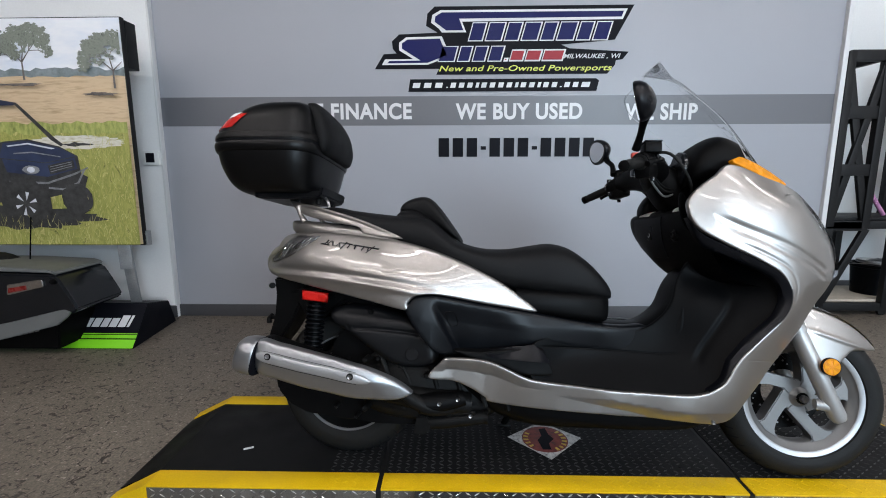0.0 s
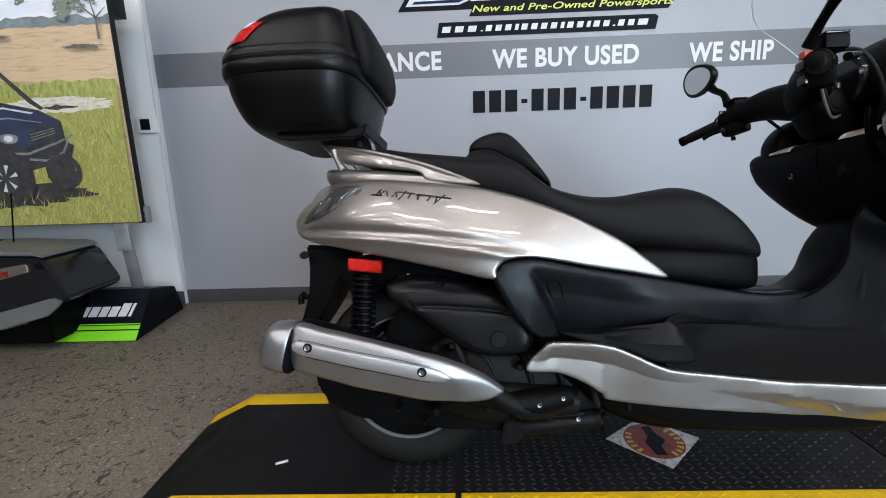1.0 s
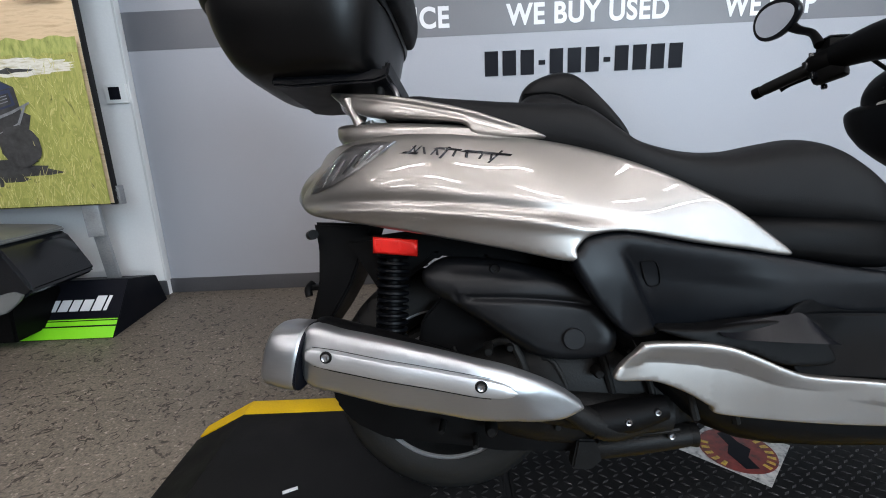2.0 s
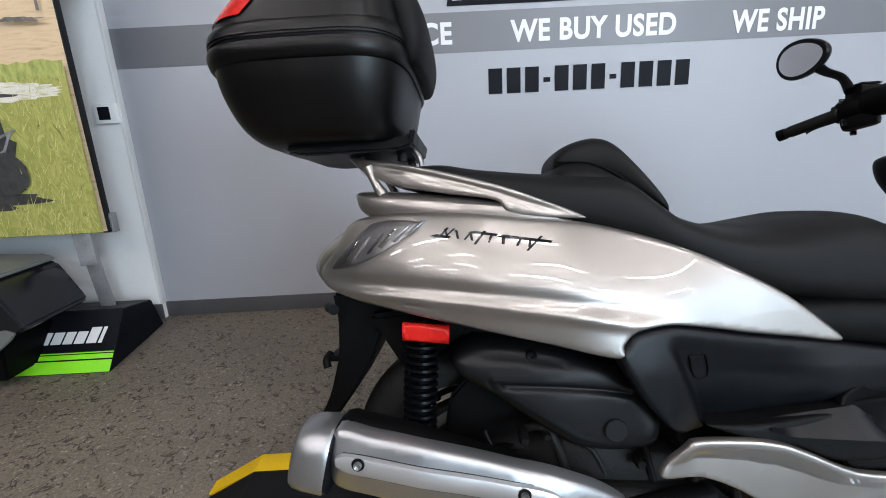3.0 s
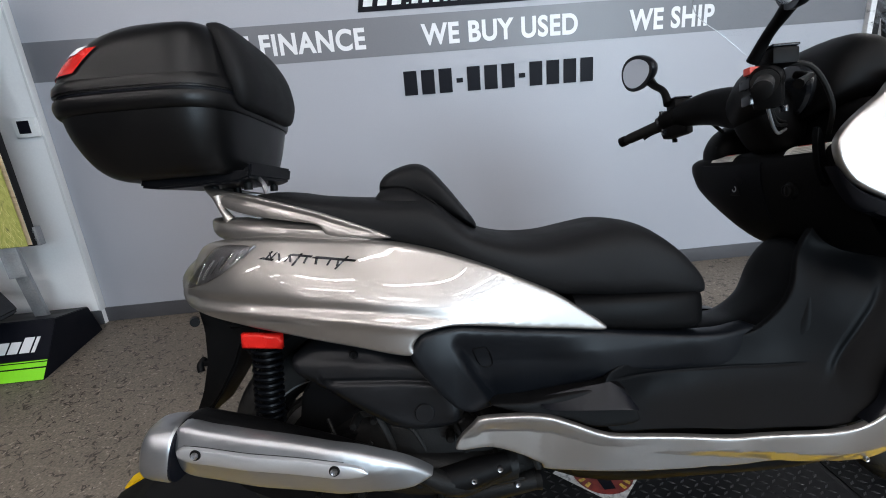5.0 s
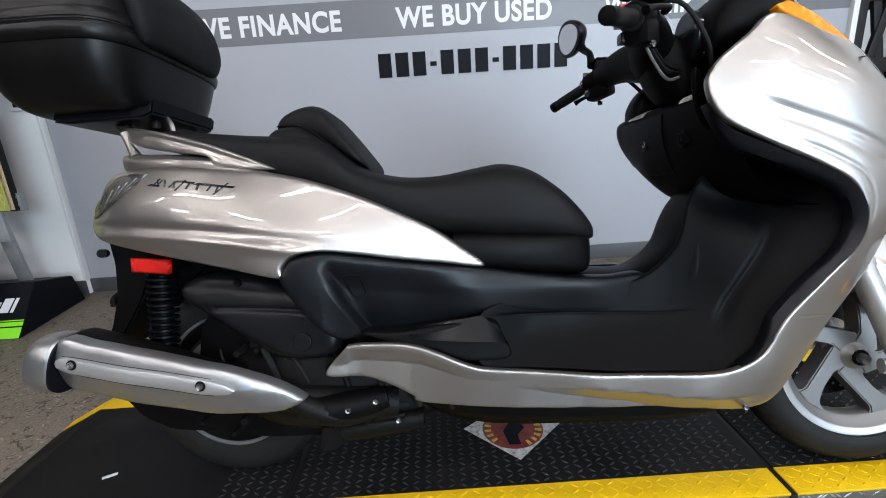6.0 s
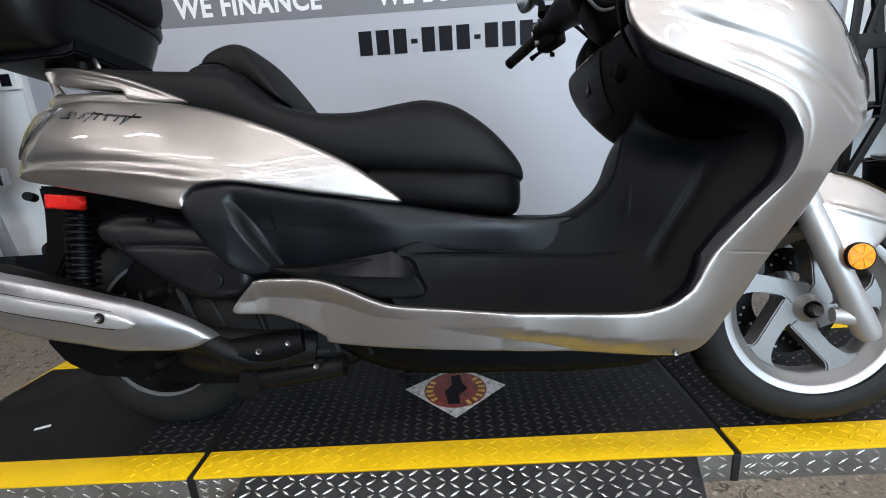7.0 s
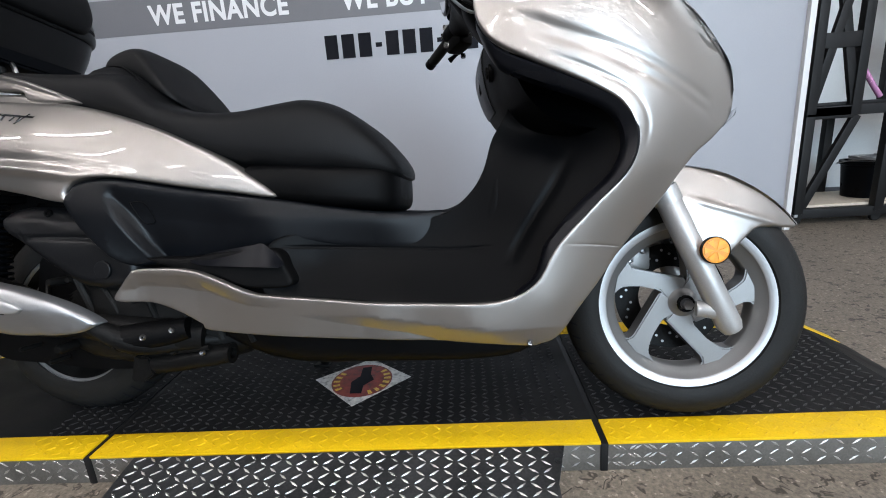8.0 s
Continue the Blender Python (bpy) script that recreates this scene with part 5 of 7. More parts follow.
LEG = [(x + 0.014 * (x - 1.12) / math.hypot(x - 1.12, z - 0.56), y + 0.030, z + 0.014 * (z - 0.56) / math.hypot(x - 1.12, z - 0.56)) for x, y, z in INNER] + [(0.645, -0.235, 0.40), (0.66, -0.205, 0.455), (0.75, -0.178, 0.475), (0.86, -0.15, 0.48), (0.95, -0.13, 0.485), (1.03, -0.12, 0.50),
       (1.085, -0.113, 0.54), (1.118, -0.110, 0.59), (1.14, -0.10, 0.66), (1.175, -0.07, 0.72), (1.20, -0.05, 0.80), (1.17, -0.10, 0.88)]
LEG_IN = [(0.75, -0.20, 0.355), (0.85, -0.19, 0.348), (0.95, -0.185, 0.345), (1.03, -0.182, 0.343), (1.1, -0.18, 0.345), (1.17, -0.185, 0.36), (0.75, -0.168, 0.39), (0.85, -0.155, 0.385), (0.95, -0.146, 0.385), (1.03, -0.143, 0.385), (1.1, -0.142, 0.40),
          (1.15, -0.140, 0.46), (1.17, -0.138, 0.53), (1.19, -0.138, 0.60), (1.225, -0.185, 0.425), (1.285, -0.19, 0.50), (1.345, -0.195, 0.565), (1.372, -0.195, 0.625), (1.355, -0.195, 0.672), (1.30, -0.195, 0.703), (1.22, -0.19, 0.738),
          (1.20, -0.155, 0.45), (1.25, -0.155, 0.53), (1.30, -0.16, 0.585), (1.32, -0.155, 0.62), (1.24, -0.145, 0.62), (1.22, -0.075, 0.695), (1.27, -0.07, 0.675), (1.31, -0.09, 0.665), (1.20, -0.09, 0.745), (1.15, -0.17, 0.83), (1.14, -0.175, 0.90)]
LEG_F = thin_plate(LEG + LEG_IN, 0.006)
for s in BOTH:
    edge_ = LEG if s > 0 else [(x + 0.045, y, z - 0.02) if i > 21 else (x, y, z) for i, (x, y, z) in enumerate(LEG)]
    part("leg_shield", shell(edge_, (), 0.0055, 0.004, 0.012, [([(0.66, 0.442), (0.75, 0.436), (0.85, 0.430), (0.95, 0.424), (1.06, 0.419), (1.14, 0.424)], 0.0028, 0.0022), ([(1.306, 0.625), (1.272, 0.556), (1.232, 0.495), (1.194, 0.435), (1.165, 0.380)], 0.012, 0.009)], s, field=LEG_F), M_LEG, scooter, "black inner leg shield and floorboard")

rim_ = []
run_ = spline(INNER[1:13], 5)
for i, (x, y, z) in enumerate(run_):
    thin = min(1.0, i / 6, (len(run_) - 1 - i) / 12)
    d_ = math.hypot(x - 1.12, z - 0.56)
    ux, uz = (x - 1.12) / d_, (z - 0.56) / d_
    if x < 1.12 and z < 0.4:
        ux, uz = 0.0, -1.0
    rim_.append([(x + ux * (o if o > 0 else o * thin), y + dy, z + uz * (o if o > 0 else o * thin)) for o, dy in ((0.006, 0.004), (0.001, 0.0005), (-0.012, 0.006), (-0.020, 0.012), (-0.024, 0.030))])
part("leg_shield_rim", skin(bmesh.new(), rim_, False, False), M_SATIN, scooter, "satin black rim along the silver cowl")

# lower silver cowl
BELLY = [(1.256, -0.25, 0.434), (1.245, -0.25, 0.40), (1.233, -0.25, 0.376), (1.215, -0.25, 0.352), (1.175, -0.25, 0.328), (1.111, -0.25, 0.317), (0.947, -0.255, 0.321), (0.78, -0.26, 0.333),
         (0.666, -0.265, 0.344), (0.621, -0.268, 0.356), (0.566, -0.272, 0.381), (0.521, -0.275, 0.399), (0.474, -0.275, 0.407), (0.408, -0.275, 0.4085), (0.379, -0.275, 0.4065), (0.366, -0.275, 0.3985),
         (0.323, -0.273, 0.343), (0.401, -0.265, 0.331), (0.458, -0.26, 0.308), (0.50, -0.25, 0.282), (0.533, -0.245, 0.264), (0.77, -0.235, 0.246), (1.0, -0.225, 0.23),
         (1.192, -0.215, 0.215), (1.226, -0.21, 0.219), (1.262, -0.205, 0.236), (1.306, -0.2, 0.296), (1.345, -0.195, 0.345)]
BELLY_IN = [(0.9, -0.268, 0.285), (0.6, -0.272, 0.325), (0.45, -0.272, 0.365), (1.1, -0.258, 0.27), (1.25, -0.245, 0.32)]
COWL = [(1.250, -0.228, 1.026), (1.198, -0.232, 0.990), (1.150, -0.234, 0.952), (1.124, -0.234, 0.922), (1.116, -0.234, 0.896), (1.126, -0.238, 0.855), (1.156, -0.243, 0.818), (1.229, -0.25, 0.775),
        (1.325, -0.25, 0.726), (1.385, -0.25, 0.686), (1.409, -0.25, 0.632), (1.393, -0.25, 0.565), (1.327, -0.25, 0.496), (1.270, -0.25, 0.436), *BELLY[1:], (1.384, -0.19, 0.402), (1.433, -0.18, 0.46),
        (1.482, -0.165, 0.514), (1.517, -0.15, 0.557), (1.56, -0.12, 0.60), (1.61, -0.09, 0.637), (1.654, -0.06, 0.682), (1.667, -0.05, 0.735), (1.660, -0.05, 0.785), (1.634, -0.05, 0.842),
        (1.60, -0.055, 0.889), (1.545, -0.085, 0.93), (1.47, -0.145, 0.962), (1.36, -0.195, 0.990)]
COWL_IN = [(1.20, -0.252, 0.90), (1.3, -0.258, 0.88), (1.27, -0.25, 0.96), (1.38, -0.245, 0.92), (1.40, -0.248, 0.83), (1.48, -0.215, 0.80), (1.48, -0.205, 0.89), (1.56, -0.155, 0.76), (1.55, -0.15, 0.86), (1.61, -0.10, 0.78), (1.5, -0.20, 0.68), (1.44, -0.225, 0.6), (1.37, -0.235, 0.49), (1.58, -0.135, 0.68)]
cowl_soft = thin_plate(COWL + COWL_IN + BELLY_IN, 0.008)
EDGE_X = [p[0] for p in reversed(BELLY[1:16])]
EDGE_Z = [p[2] for p in reversed(BELLY[1:16])]


def COWL_F(x, z):
    """The cowl's skin: a scoop under the skirt's rear edge and a tucked-in facet along its foot."""
    below = np.interp(x, EDGE_X, EDGE_Z) - z
    far = np.clip((x - 0.300) / 0.10, 0, 1) * np.clip((0.76 - x) / 0.24, 0, 1)
    far = far * far * (3 - 2 * far)
    wide = np.interp(x, [0.36, 0.50, 0.59, 0.65, 0.72], [0.036, 0.048, 0.040, 0.030, 0.022])
    u = np.clip((below - 0.007) / (wide - 0.007), 0, 1)
    u = np.where(u < 0.2, 2.5 * u * u, np.where(u > 0.85, 0.9 - 0.1 * (1 - u) / 0.15, u - 0.1))
    scoop = 0.50 * wide * far * u * np.clip(1 - (below - wide) / 0.16, 0.3, 1) * (z < 0.425)
    top = np.interp(x, [0.72, 0.868, 1.051, 1.161, 1.25], [0.300, 0.298, 0.268, 0.258, 0.262])
    crease = np.interp(x, [0.72, 0.80, 0.952, 1.03, 1.08], [0.300, 0.282, 0.252, 0.228, 0.195])
    foot = 0.74 * np.clip(top - z, 0, np.maximum(top - crease, 0)) * np.clip((1.31 - x) / 0.18, 0, 1) * np.clip((x - 0.70) / 0.16, 0, 1)
    return cowl_soft(x, z) + scoop + foot



G1 = [(1.185, 0.868), (1.28, 0.826), (1.39, 0.781), (1.495, 0.736), (1.60, 0.697)]
G2 = [(1.21, 0.839), (1.325, 0.790), (1.42, 0.744), (1.50, 0.711), (1.60, 0.672)]
G3 = [(1.25, 0.786), (1.335, 0.748), (1.405, 0.706), (1.434, 0.655), (1.428, 0.60)]
G4 = [(0.36, 0.366), (0.50, 0.3555), (0.59, 0.3335), (0.65, 0.320), (0.69, 0.317)]
G5 = [(0.73, 0.298), (0.80, 0.282), (0.875, 0.267), (0.952, 0.252), (1.02, 0.232)]
for s in BOTH:
    part("front_cowl", shell(COWL, (), 0.0085, 0.0050, 0.012, [(G1, 0.010, 0.0044), (G2, 0.010, 0.0044), (G3, 0.0055, 0.0022), ([(1.27, 0.428), (1.30, 0.427), (1.35, 0.422), (1.41, 0.414)], 0.002, 0.0009), (G4, 0.004, 0.0), (G5, 0.004, 0.0)], s, 9, field=COWL_F), M_SILVER, scooter, "champagne silver front cowl")
    part("turn_signal", shell([(1.255, -0.222, 1.032), (1.275, -0.212, 1.050), (1.30, -0.20, 1.052), (1.38, -0.165, 1.024), (1.452, -0.14, 0.986), (1.458, -0.145, 0.974), (1.44, -0.152, 0.971), (1.36, -0.19, 0.995)], ((1.34, -0.198, 1.02),), 0.010, 0.006, 0.02, (), s),
         M_AMBER, scooter, "amber front turn signal")
    bolt("cowl_screw", (1.205, s * -0.208, 0.2265), 0.006, scooter, M_STEEL, -s)
# nose between the cowl halves, and the headlights
nose = spline([(1.40, 0.40), (1.45, 0.50), (1.56, 0.603), (1.603, 0.64), (1.645, 0.685), (1.662, 0.735)], 4)
part("nose", skin(bmesh.new(), [[(p[0] + 0.012 * (1 - u * u) - 0.03 * abs(u) ** 3 * (p[1] < 0.6), 0.09 * u if p[1] < 0.6 else 0.06 * u, p[1]) for u in (k / 6 - 1 for k in range(13))] for p in nose], False, False), M_SILVER, scooter)
top = spline([(1.662, 0.735), (1.656, 0.79), (1.628, 0.845), (1.592, 0.893), (1.515, 0.96), (1.45, 1.01)], 4)
rows = []
for p in top:
    k = min(max((p[1] - 0.86) / 0.10, 0), 1)
    rows.append([(p[0] + 0.01 * (1 - u * u) - 0.03 * k * u * u, (0.06 + 0.092 * k) * u, p[1] - 0.022 * k * u * u) for u in (q / 6 - 1 for q in range(13))])
cut = next(i for i, p in enumerate(top) if p[1] > 0.905)
part("headlight", skin(bmesh.new(), rows[:cut + 1], False, False), M_HEAD, scooter, "grey glazed headlight")
part("cowl_bridge", skin(bmesh.new(), rows[cut:], False, False), M_SILVER, scooter, "champagne silver bridge under the windshield")
for s in BOTH:
    part("headlight_lens", shell([(1.655, -0.058, 0.79), (1.61, -0.07, 0.83), (1.575, -0.085, 0.87), (1.568, -0.07, 0.908), (1.60, -0.055, 0.886), (1.64, -0.052, 0.835)], (), 0.012, 0.005, 0.015, (), s, lift=0.003, field=COWL_F), M_CLEAR, scooter, "clear headlight lens")

bm = bmesh.new()
skin(bm, [[(x + 0.012 * (1 - u * u), 0.062 * u, z) for x, z in ((1.602, 0.640), (1.640, 0.660), (1.664, 0.684), (1.668, 0.702))] for u in (k / 6 - 1 for k in range(13))], False, False)
part("chin_lens", bm, M_HEAD, scooter, "grey glazed chin lamp under the nose")

# dash, instrument hood, inner cowl
DASH = spline([(0.17, 0.648), (0.095, 0.668), (0.05, 0.705), (0.02, 0.755), (0.005, 0.81), (0.0, 0.86), (0.006, 0.893), (0.03, 0.911), (0.10, 0.918), (0.26, 0.935)], 3)


def dash_at(y, k):
    """A point of the dash's skin: y across, k along its profile from below."""
    dx, z = DASH[k]
    face = 1.093 + 0.30 * (0.31 - y) ** 2
    lift = 1 - 0.52 * min(max((y - 0.10) / 0.21, 0), 1) ** 1.4
    z = 0.918 - (0.918 - z) * lift if z < 0.918 else z
    shut = min(max((y - 0.255) / 0.08, 0), 1)
    shut = 1 - math.sqrt(1 - shut * shut)
    return (face + dx + (0.10 - dx) * shut * 0.9, y, z + (0.875 - z) * shut * 0.85)


NK = len(DASH)
part("dash", skin(bmesh.new(), [[dash_at(-0.215 + 0.55 * u / 26, k) for k in range(NK)] for u in range(27)], False, False), M_MATTE, scooter, "black dash panel")
lid = part("glovebox_lid", shell_patch([[Vector(dash_at(0.0 + 0.215 * u / 10, k)) + Vector((-0.003, 0, 0)) for k in range(8, 18)] for u in range(11)], 0.006), M_PLASTIC, scooter, "black glovebox lid")
lx = dash_at(0.087, 12)[0]
part("lid_latch", box((lx - 0.0045, 0.07, 0.803), (lx + 0.01, 0.106, 0.839), 0.002), M_MATTE, lid)
part("latch_ring", lathe([(0.0055, -0.0005), (0.0085, -0.0005), (0.0085, 0.001), (0.0055, 0.001)], 20, "x", (lx - 0.005, 0.087, 0.821), True), M_GALV, lid, "pale ring mark")
ix = dash_at(-0.07, 12)[0]
ign = part("ignition_switch", lathe([(0, -0.010), (0.010, -0.010), (0.012, -0.006), (0.020, -0.004), (0.024, 0.02)], 24, "x", (ix, -0.07, 0.812)), M_MATTE, scooter, "ignition lock")
part("lock_ring", lathe([(0.0115, -0.0112), (0.0135, -0.0107), (0.0135, -0.005), (0.0115, -0.005)], 28, "x", (ix, -0.07, 0.812), True), M_CAST, ign, "dark lock ring")
part("key_slot", box((ix - 0.0118, -0.0715, 0.804), (ix - 0.0095, -0.0685, 0.82)), M_CAST, ign)
for y0, y1 in ((0.10, 0.185), (-0.145, -0.055)):
    grid = [[Vector(dash_at(y0 + (y1 - y0) * u / 6, k)) + Vector((-0.0012, 0, 0.0012)) for k in range(18, 22)] for u in range(7)]
    lb = part("caution_label", shell_patch(grid, 0.002), M_PAPER, scooter, "white caution label")
    bars = [[p + Vector((-0.0006, 0, 0.0006)) for p in r[2:4]] for r in grid[1:6]]
    part("label_bar", shell_patch([[r[0].lerp(r[1], 0.55), r[0].lerp(r[1], 0.95)] for r in bars], 0.001), M_LABELRED, lb)
    bars = [[p + Vector((-0.0006, 0, 0.0006)) for p in r[0:3]] for r in grid[1:6]]
    for q in (0.1, 0.6):
        for a in (0, 1):
            part("label_bar", shell_patch([[r[a].lerp(r[a + 1], q), r[a].lerp(r[a + 1], q + 0.18)] for r in bars], 0.001), M_FORK, lb)
part("inner_cheek", skin(bmesh.new(), [superring(0.205, hw, z0, z1, x, 28, 2.8) for x, z0, z1, hw in spline([(1.108, 0.895, 0.925, 0.02), (1.115, 0.88, 0.95, 0.045), (1.14, 0.86, 0.985, 0.058), (1.19, 0.84, 1.01, 0.062), (1.26, 0.82, 1.02, 0.055), (1.32, 0.84, 1.0, 0.03)], 4)]), M_MATTE, scooter, "black inner cowl cheek")
part("inner_cowl", loft_x([(1.19, 0.94, 0.86, 0.17), (1.20, 0.985, 0.84, 0.195), (1.24, 1.01, 0.8, 0.205), (1.32, 1.01, 0.78, 0.185), (1.40, 0.985, 0.8, 0.12), (1.46, 0.94, 0.85, 0.05)], 28, 3.5), M_MATTE, scooter, "black inner cowl")
part("instrument_hood", loft_x([(1.165, 1.03, 0.97, 0.12), (1.175, 1.075, 0.97, 0.15), (1.21, 1.125, 0.97, 0.165), (1.27, 1.155, 0.97, 0.165), (1.34, 1.125, 0.97, 0.145), (1.40, 1.075, 0.97, 0.10), (1.44, 1.035, 0.97, 0.05)], 32, 2.6), M_MATTE, scooter, "black instrument hood")
part("instrument_face", lathe([(0, -0.006), (0.055, -0.006), (0.062, 0.0), (0.062, 0.012), (0, 0.012)], 32, "x", (1.158, -0.05, 1.04)), M_GLOSS, scooter)

# windshield with its rubber foot
CEN = spline([(1.47, 1.005), (1.390, 1.105), (1.314, 1.195), (1.237, 1.277), (1.160, 1.355), (1.112, 1.441)], 5)
rows = []
for i, p in enumerate(CEN):
    v = i / (len(CEN) - 1)
    hw = 0.155 + 0.055 * math.sin(min(v / 0.5, 1) * math.pi / 2) - 0.015 * v - 0.095 * max(v - 0.75, 0) * 4
    rows.append([(p[0] - (0.115 - 0.02 * v - 0.032 * math.sin(math.pi * min(v / 0.75, 1))) * u * u, hw * u, p[1] - 0.03 * u * u * (1 + 8 * max(v - 0.75, 0))) for u in (k / 8 - 1 for k in range(17))])
bm = skin(bmesh.new(), rows, False, False)
bmesh.ops.solidify(bm, geom=bm.faces[:], thickness=0.0035)
ws = part("windshield", bm, M_SCREEN, scooter, "clear polycarbonate windshield")
ws.visible_shadow = False
edge = [rows[i][0] for i in range(len(rows))] + rows[-1][1:] + [rows[i][-1] for i in range(len(rows) - 2, -1, -1)]
# thin pale bead drawn for the glint along the sheet's edge
part("edge_glint_bead", tube([tuple(p) for p in edge[::2]], 0.0010, 6, 2), M_GALV, ws)
part("windshield_trim", tube([tuple(p) for p in rows[0][3:14]], 0.005, 8, 2), M_MATTE, scooter, "black windshield base trim")

# handlebar
def grip_set(end, root, s):
    e, r = Vector(end), Vector(root)
    d = (r - e).normalized()
    g = part("grip", tube([tuple(e), tuple(e + d * 0.015), tuple(e + d * 0.125)], [0.014, 0.0165, 0.0165], 16, smooth=False), M_RUBBER, scooter, "black rubber grip")
    part("bar_end", tube([tuple(e - d * 0.022), tuple(e - d * 0.02), tuple(e)], [0.012, 0.0165, 0.0165], 16, smooth=False), M_MATTE, g)
    part("grip_flange", tube([tuple(e + d * 0.118), tuple(e + d * 0.126)], [0.024, 0.024], 18, smooth=False), M_RUBBER, g)
    sw = part("switch_pod", tube([tuple(e + d * 0.127), tuple(e + d * 0.135), tuple(e + d * 0.19), tuple(e + d * 0.20)], [0.026, 0.031, 0.031, 0.026], 18, smooth=False), M_MATTE, scooter, "black switch pod")
    part("switch_button", box(tuple(e + d * 0.152 + Vector((-0.033, -0.005, 0.014))), tuple(e + d * 0.164 + Vector((-0.020, 0.007, 0.026))), 0.002), M_LABELRED if s > 0 else M_GLOSS, sw, "red stop switch" if s > 0 else "")
    part("switch_button", box(tuple(e + d * 0.145 + Vector((-0.036, -0.008, -0.012))), tuple(e + d * 0.165 + Vector((-0.024, 0.008, 0.002))), 0.002), M_GLOSS, sw)
    side = d.cross(Vector((0, 0, 1))).normalized()
    fw = side if side.x > 0 else -side
    q = e + d * 0.165 + fw * 0.05
    part("brake_lever", tube([tuple(q), tuple(q - d * 0.05 + fw * 0.018), tuple(q - d * 0.11 + fw * 0.008), tuple(q - d * 0.135 + Vector((0, 0, -0.004)))], [0.008, 0.006, 0.006, 0.009], 10), M_MATTE, scooter, "black brake lever")
    mc = part("master_cylinder", box(tuple(e + d * 0.17 + fw * 0.015 + Vector((-0.022, -0.028, 0.022))), tuple(e + d * 0.17 + fw * 0.015 + Vector((0.030, 0.028, 0.054))), 0.006), M_MATTE, scooter, "black brake fluid reservoir")
    part("reservoir_cap", box(tuple(e + d * 0.17 + fw * 0.015 + Vector((-0.0225, -0.0285, 0.0545))), tuple(e + d * 0.17 + fw * 0.015 + Vector((0.0305, 0.0285, 0.060))), 0.003), M_GLOSS, mc)
    low = part("switch_housing", add_beam(bmesh.new(), tuple(e + d * 0.128 + Vector((0.004, 0, -0.024))), tuple(e + d * 0.205 + Vector((0.008, 0, -0.030))), 0.052, 0.056, 0.014), M_MATTE, scooter, "black lower switch housing")
    part("switch_button", box(tuple(e + d * 0.16 + Vector((-0.036, -0.008, -0.046))), tuple(e + d * 0.175 + Vector((-0.022, 0.008, -0.030))), 0.003), M_GLOSS, low)
    part("lever_pivot", lathe([(0, -0.006), (0.007, -0.006), (0.008, 0.0), (0.007, 0.006), (0, 0.006)], 12, "z", tuple(e + d * 0.15 + fw * 0.03 + Vector((0, 0, -0.058)))), M_GLOSS, low)
    return e + d * 0.19


HC = Vector((1.115, 0.03, 1.02))
ri = grip_set((0.903, -0.335, 1.0), (1.02, -0.17, 1.05), 1)
le = grip_set((0.945, 0.395, 1.0), (1.05, 0.25, 1.045), -1)
for q in (ri, le):
    m_ = (q + HC) / 2
    part("bar_cover", tube([tuple(q), (m_.x - 0.0, m_.y, m_.z + 0.012), tuple(HC)], [0.034, 0.047, 0.056], 20), M_MATTE, scooter, "black handlebar cover")
for k, (dz, r_, mt) in enumerate(((0.0, 0.0042, M_RUBBER), (-0.018, 0.0034, M_GALV), (0.012, 0.003, M_RUBBER))):
    part("control_cable", tube([tuple(ri + Vector((0.0, 0.0, -0.02 + dz))), (1.055, -0.135, 0.985 + dz), (1.105, -0.085, 0.962 + dz), (1.165, -0.045, 0.970)], r_, 8), mt, scooter)
part("steering_cover", loft_x([(1.075, 1.035, 0.985, 0.04), (1.09, 1.062, 0.95, 0.055), (1.12, 1.068, 0.91, 0.065), (1.16, 1.05, 0.9, 0.065), (1.20, 1.02, 0.92, 0.05)], 28, 3.2), M_MATTE, scooter, "black steering head cover")
for q, s in ((ri, -1), (le, 1)):
    part("brake_hose", tube([tuple(q + Vector((0, 0, 0.02))), (1.07, 0.22 * s, 1.06), (1.135, 0.195 * s, 0.99), (1.165, 0.15 * s, 0.93)], 0.005, 8), M_RUBBER, scooter)


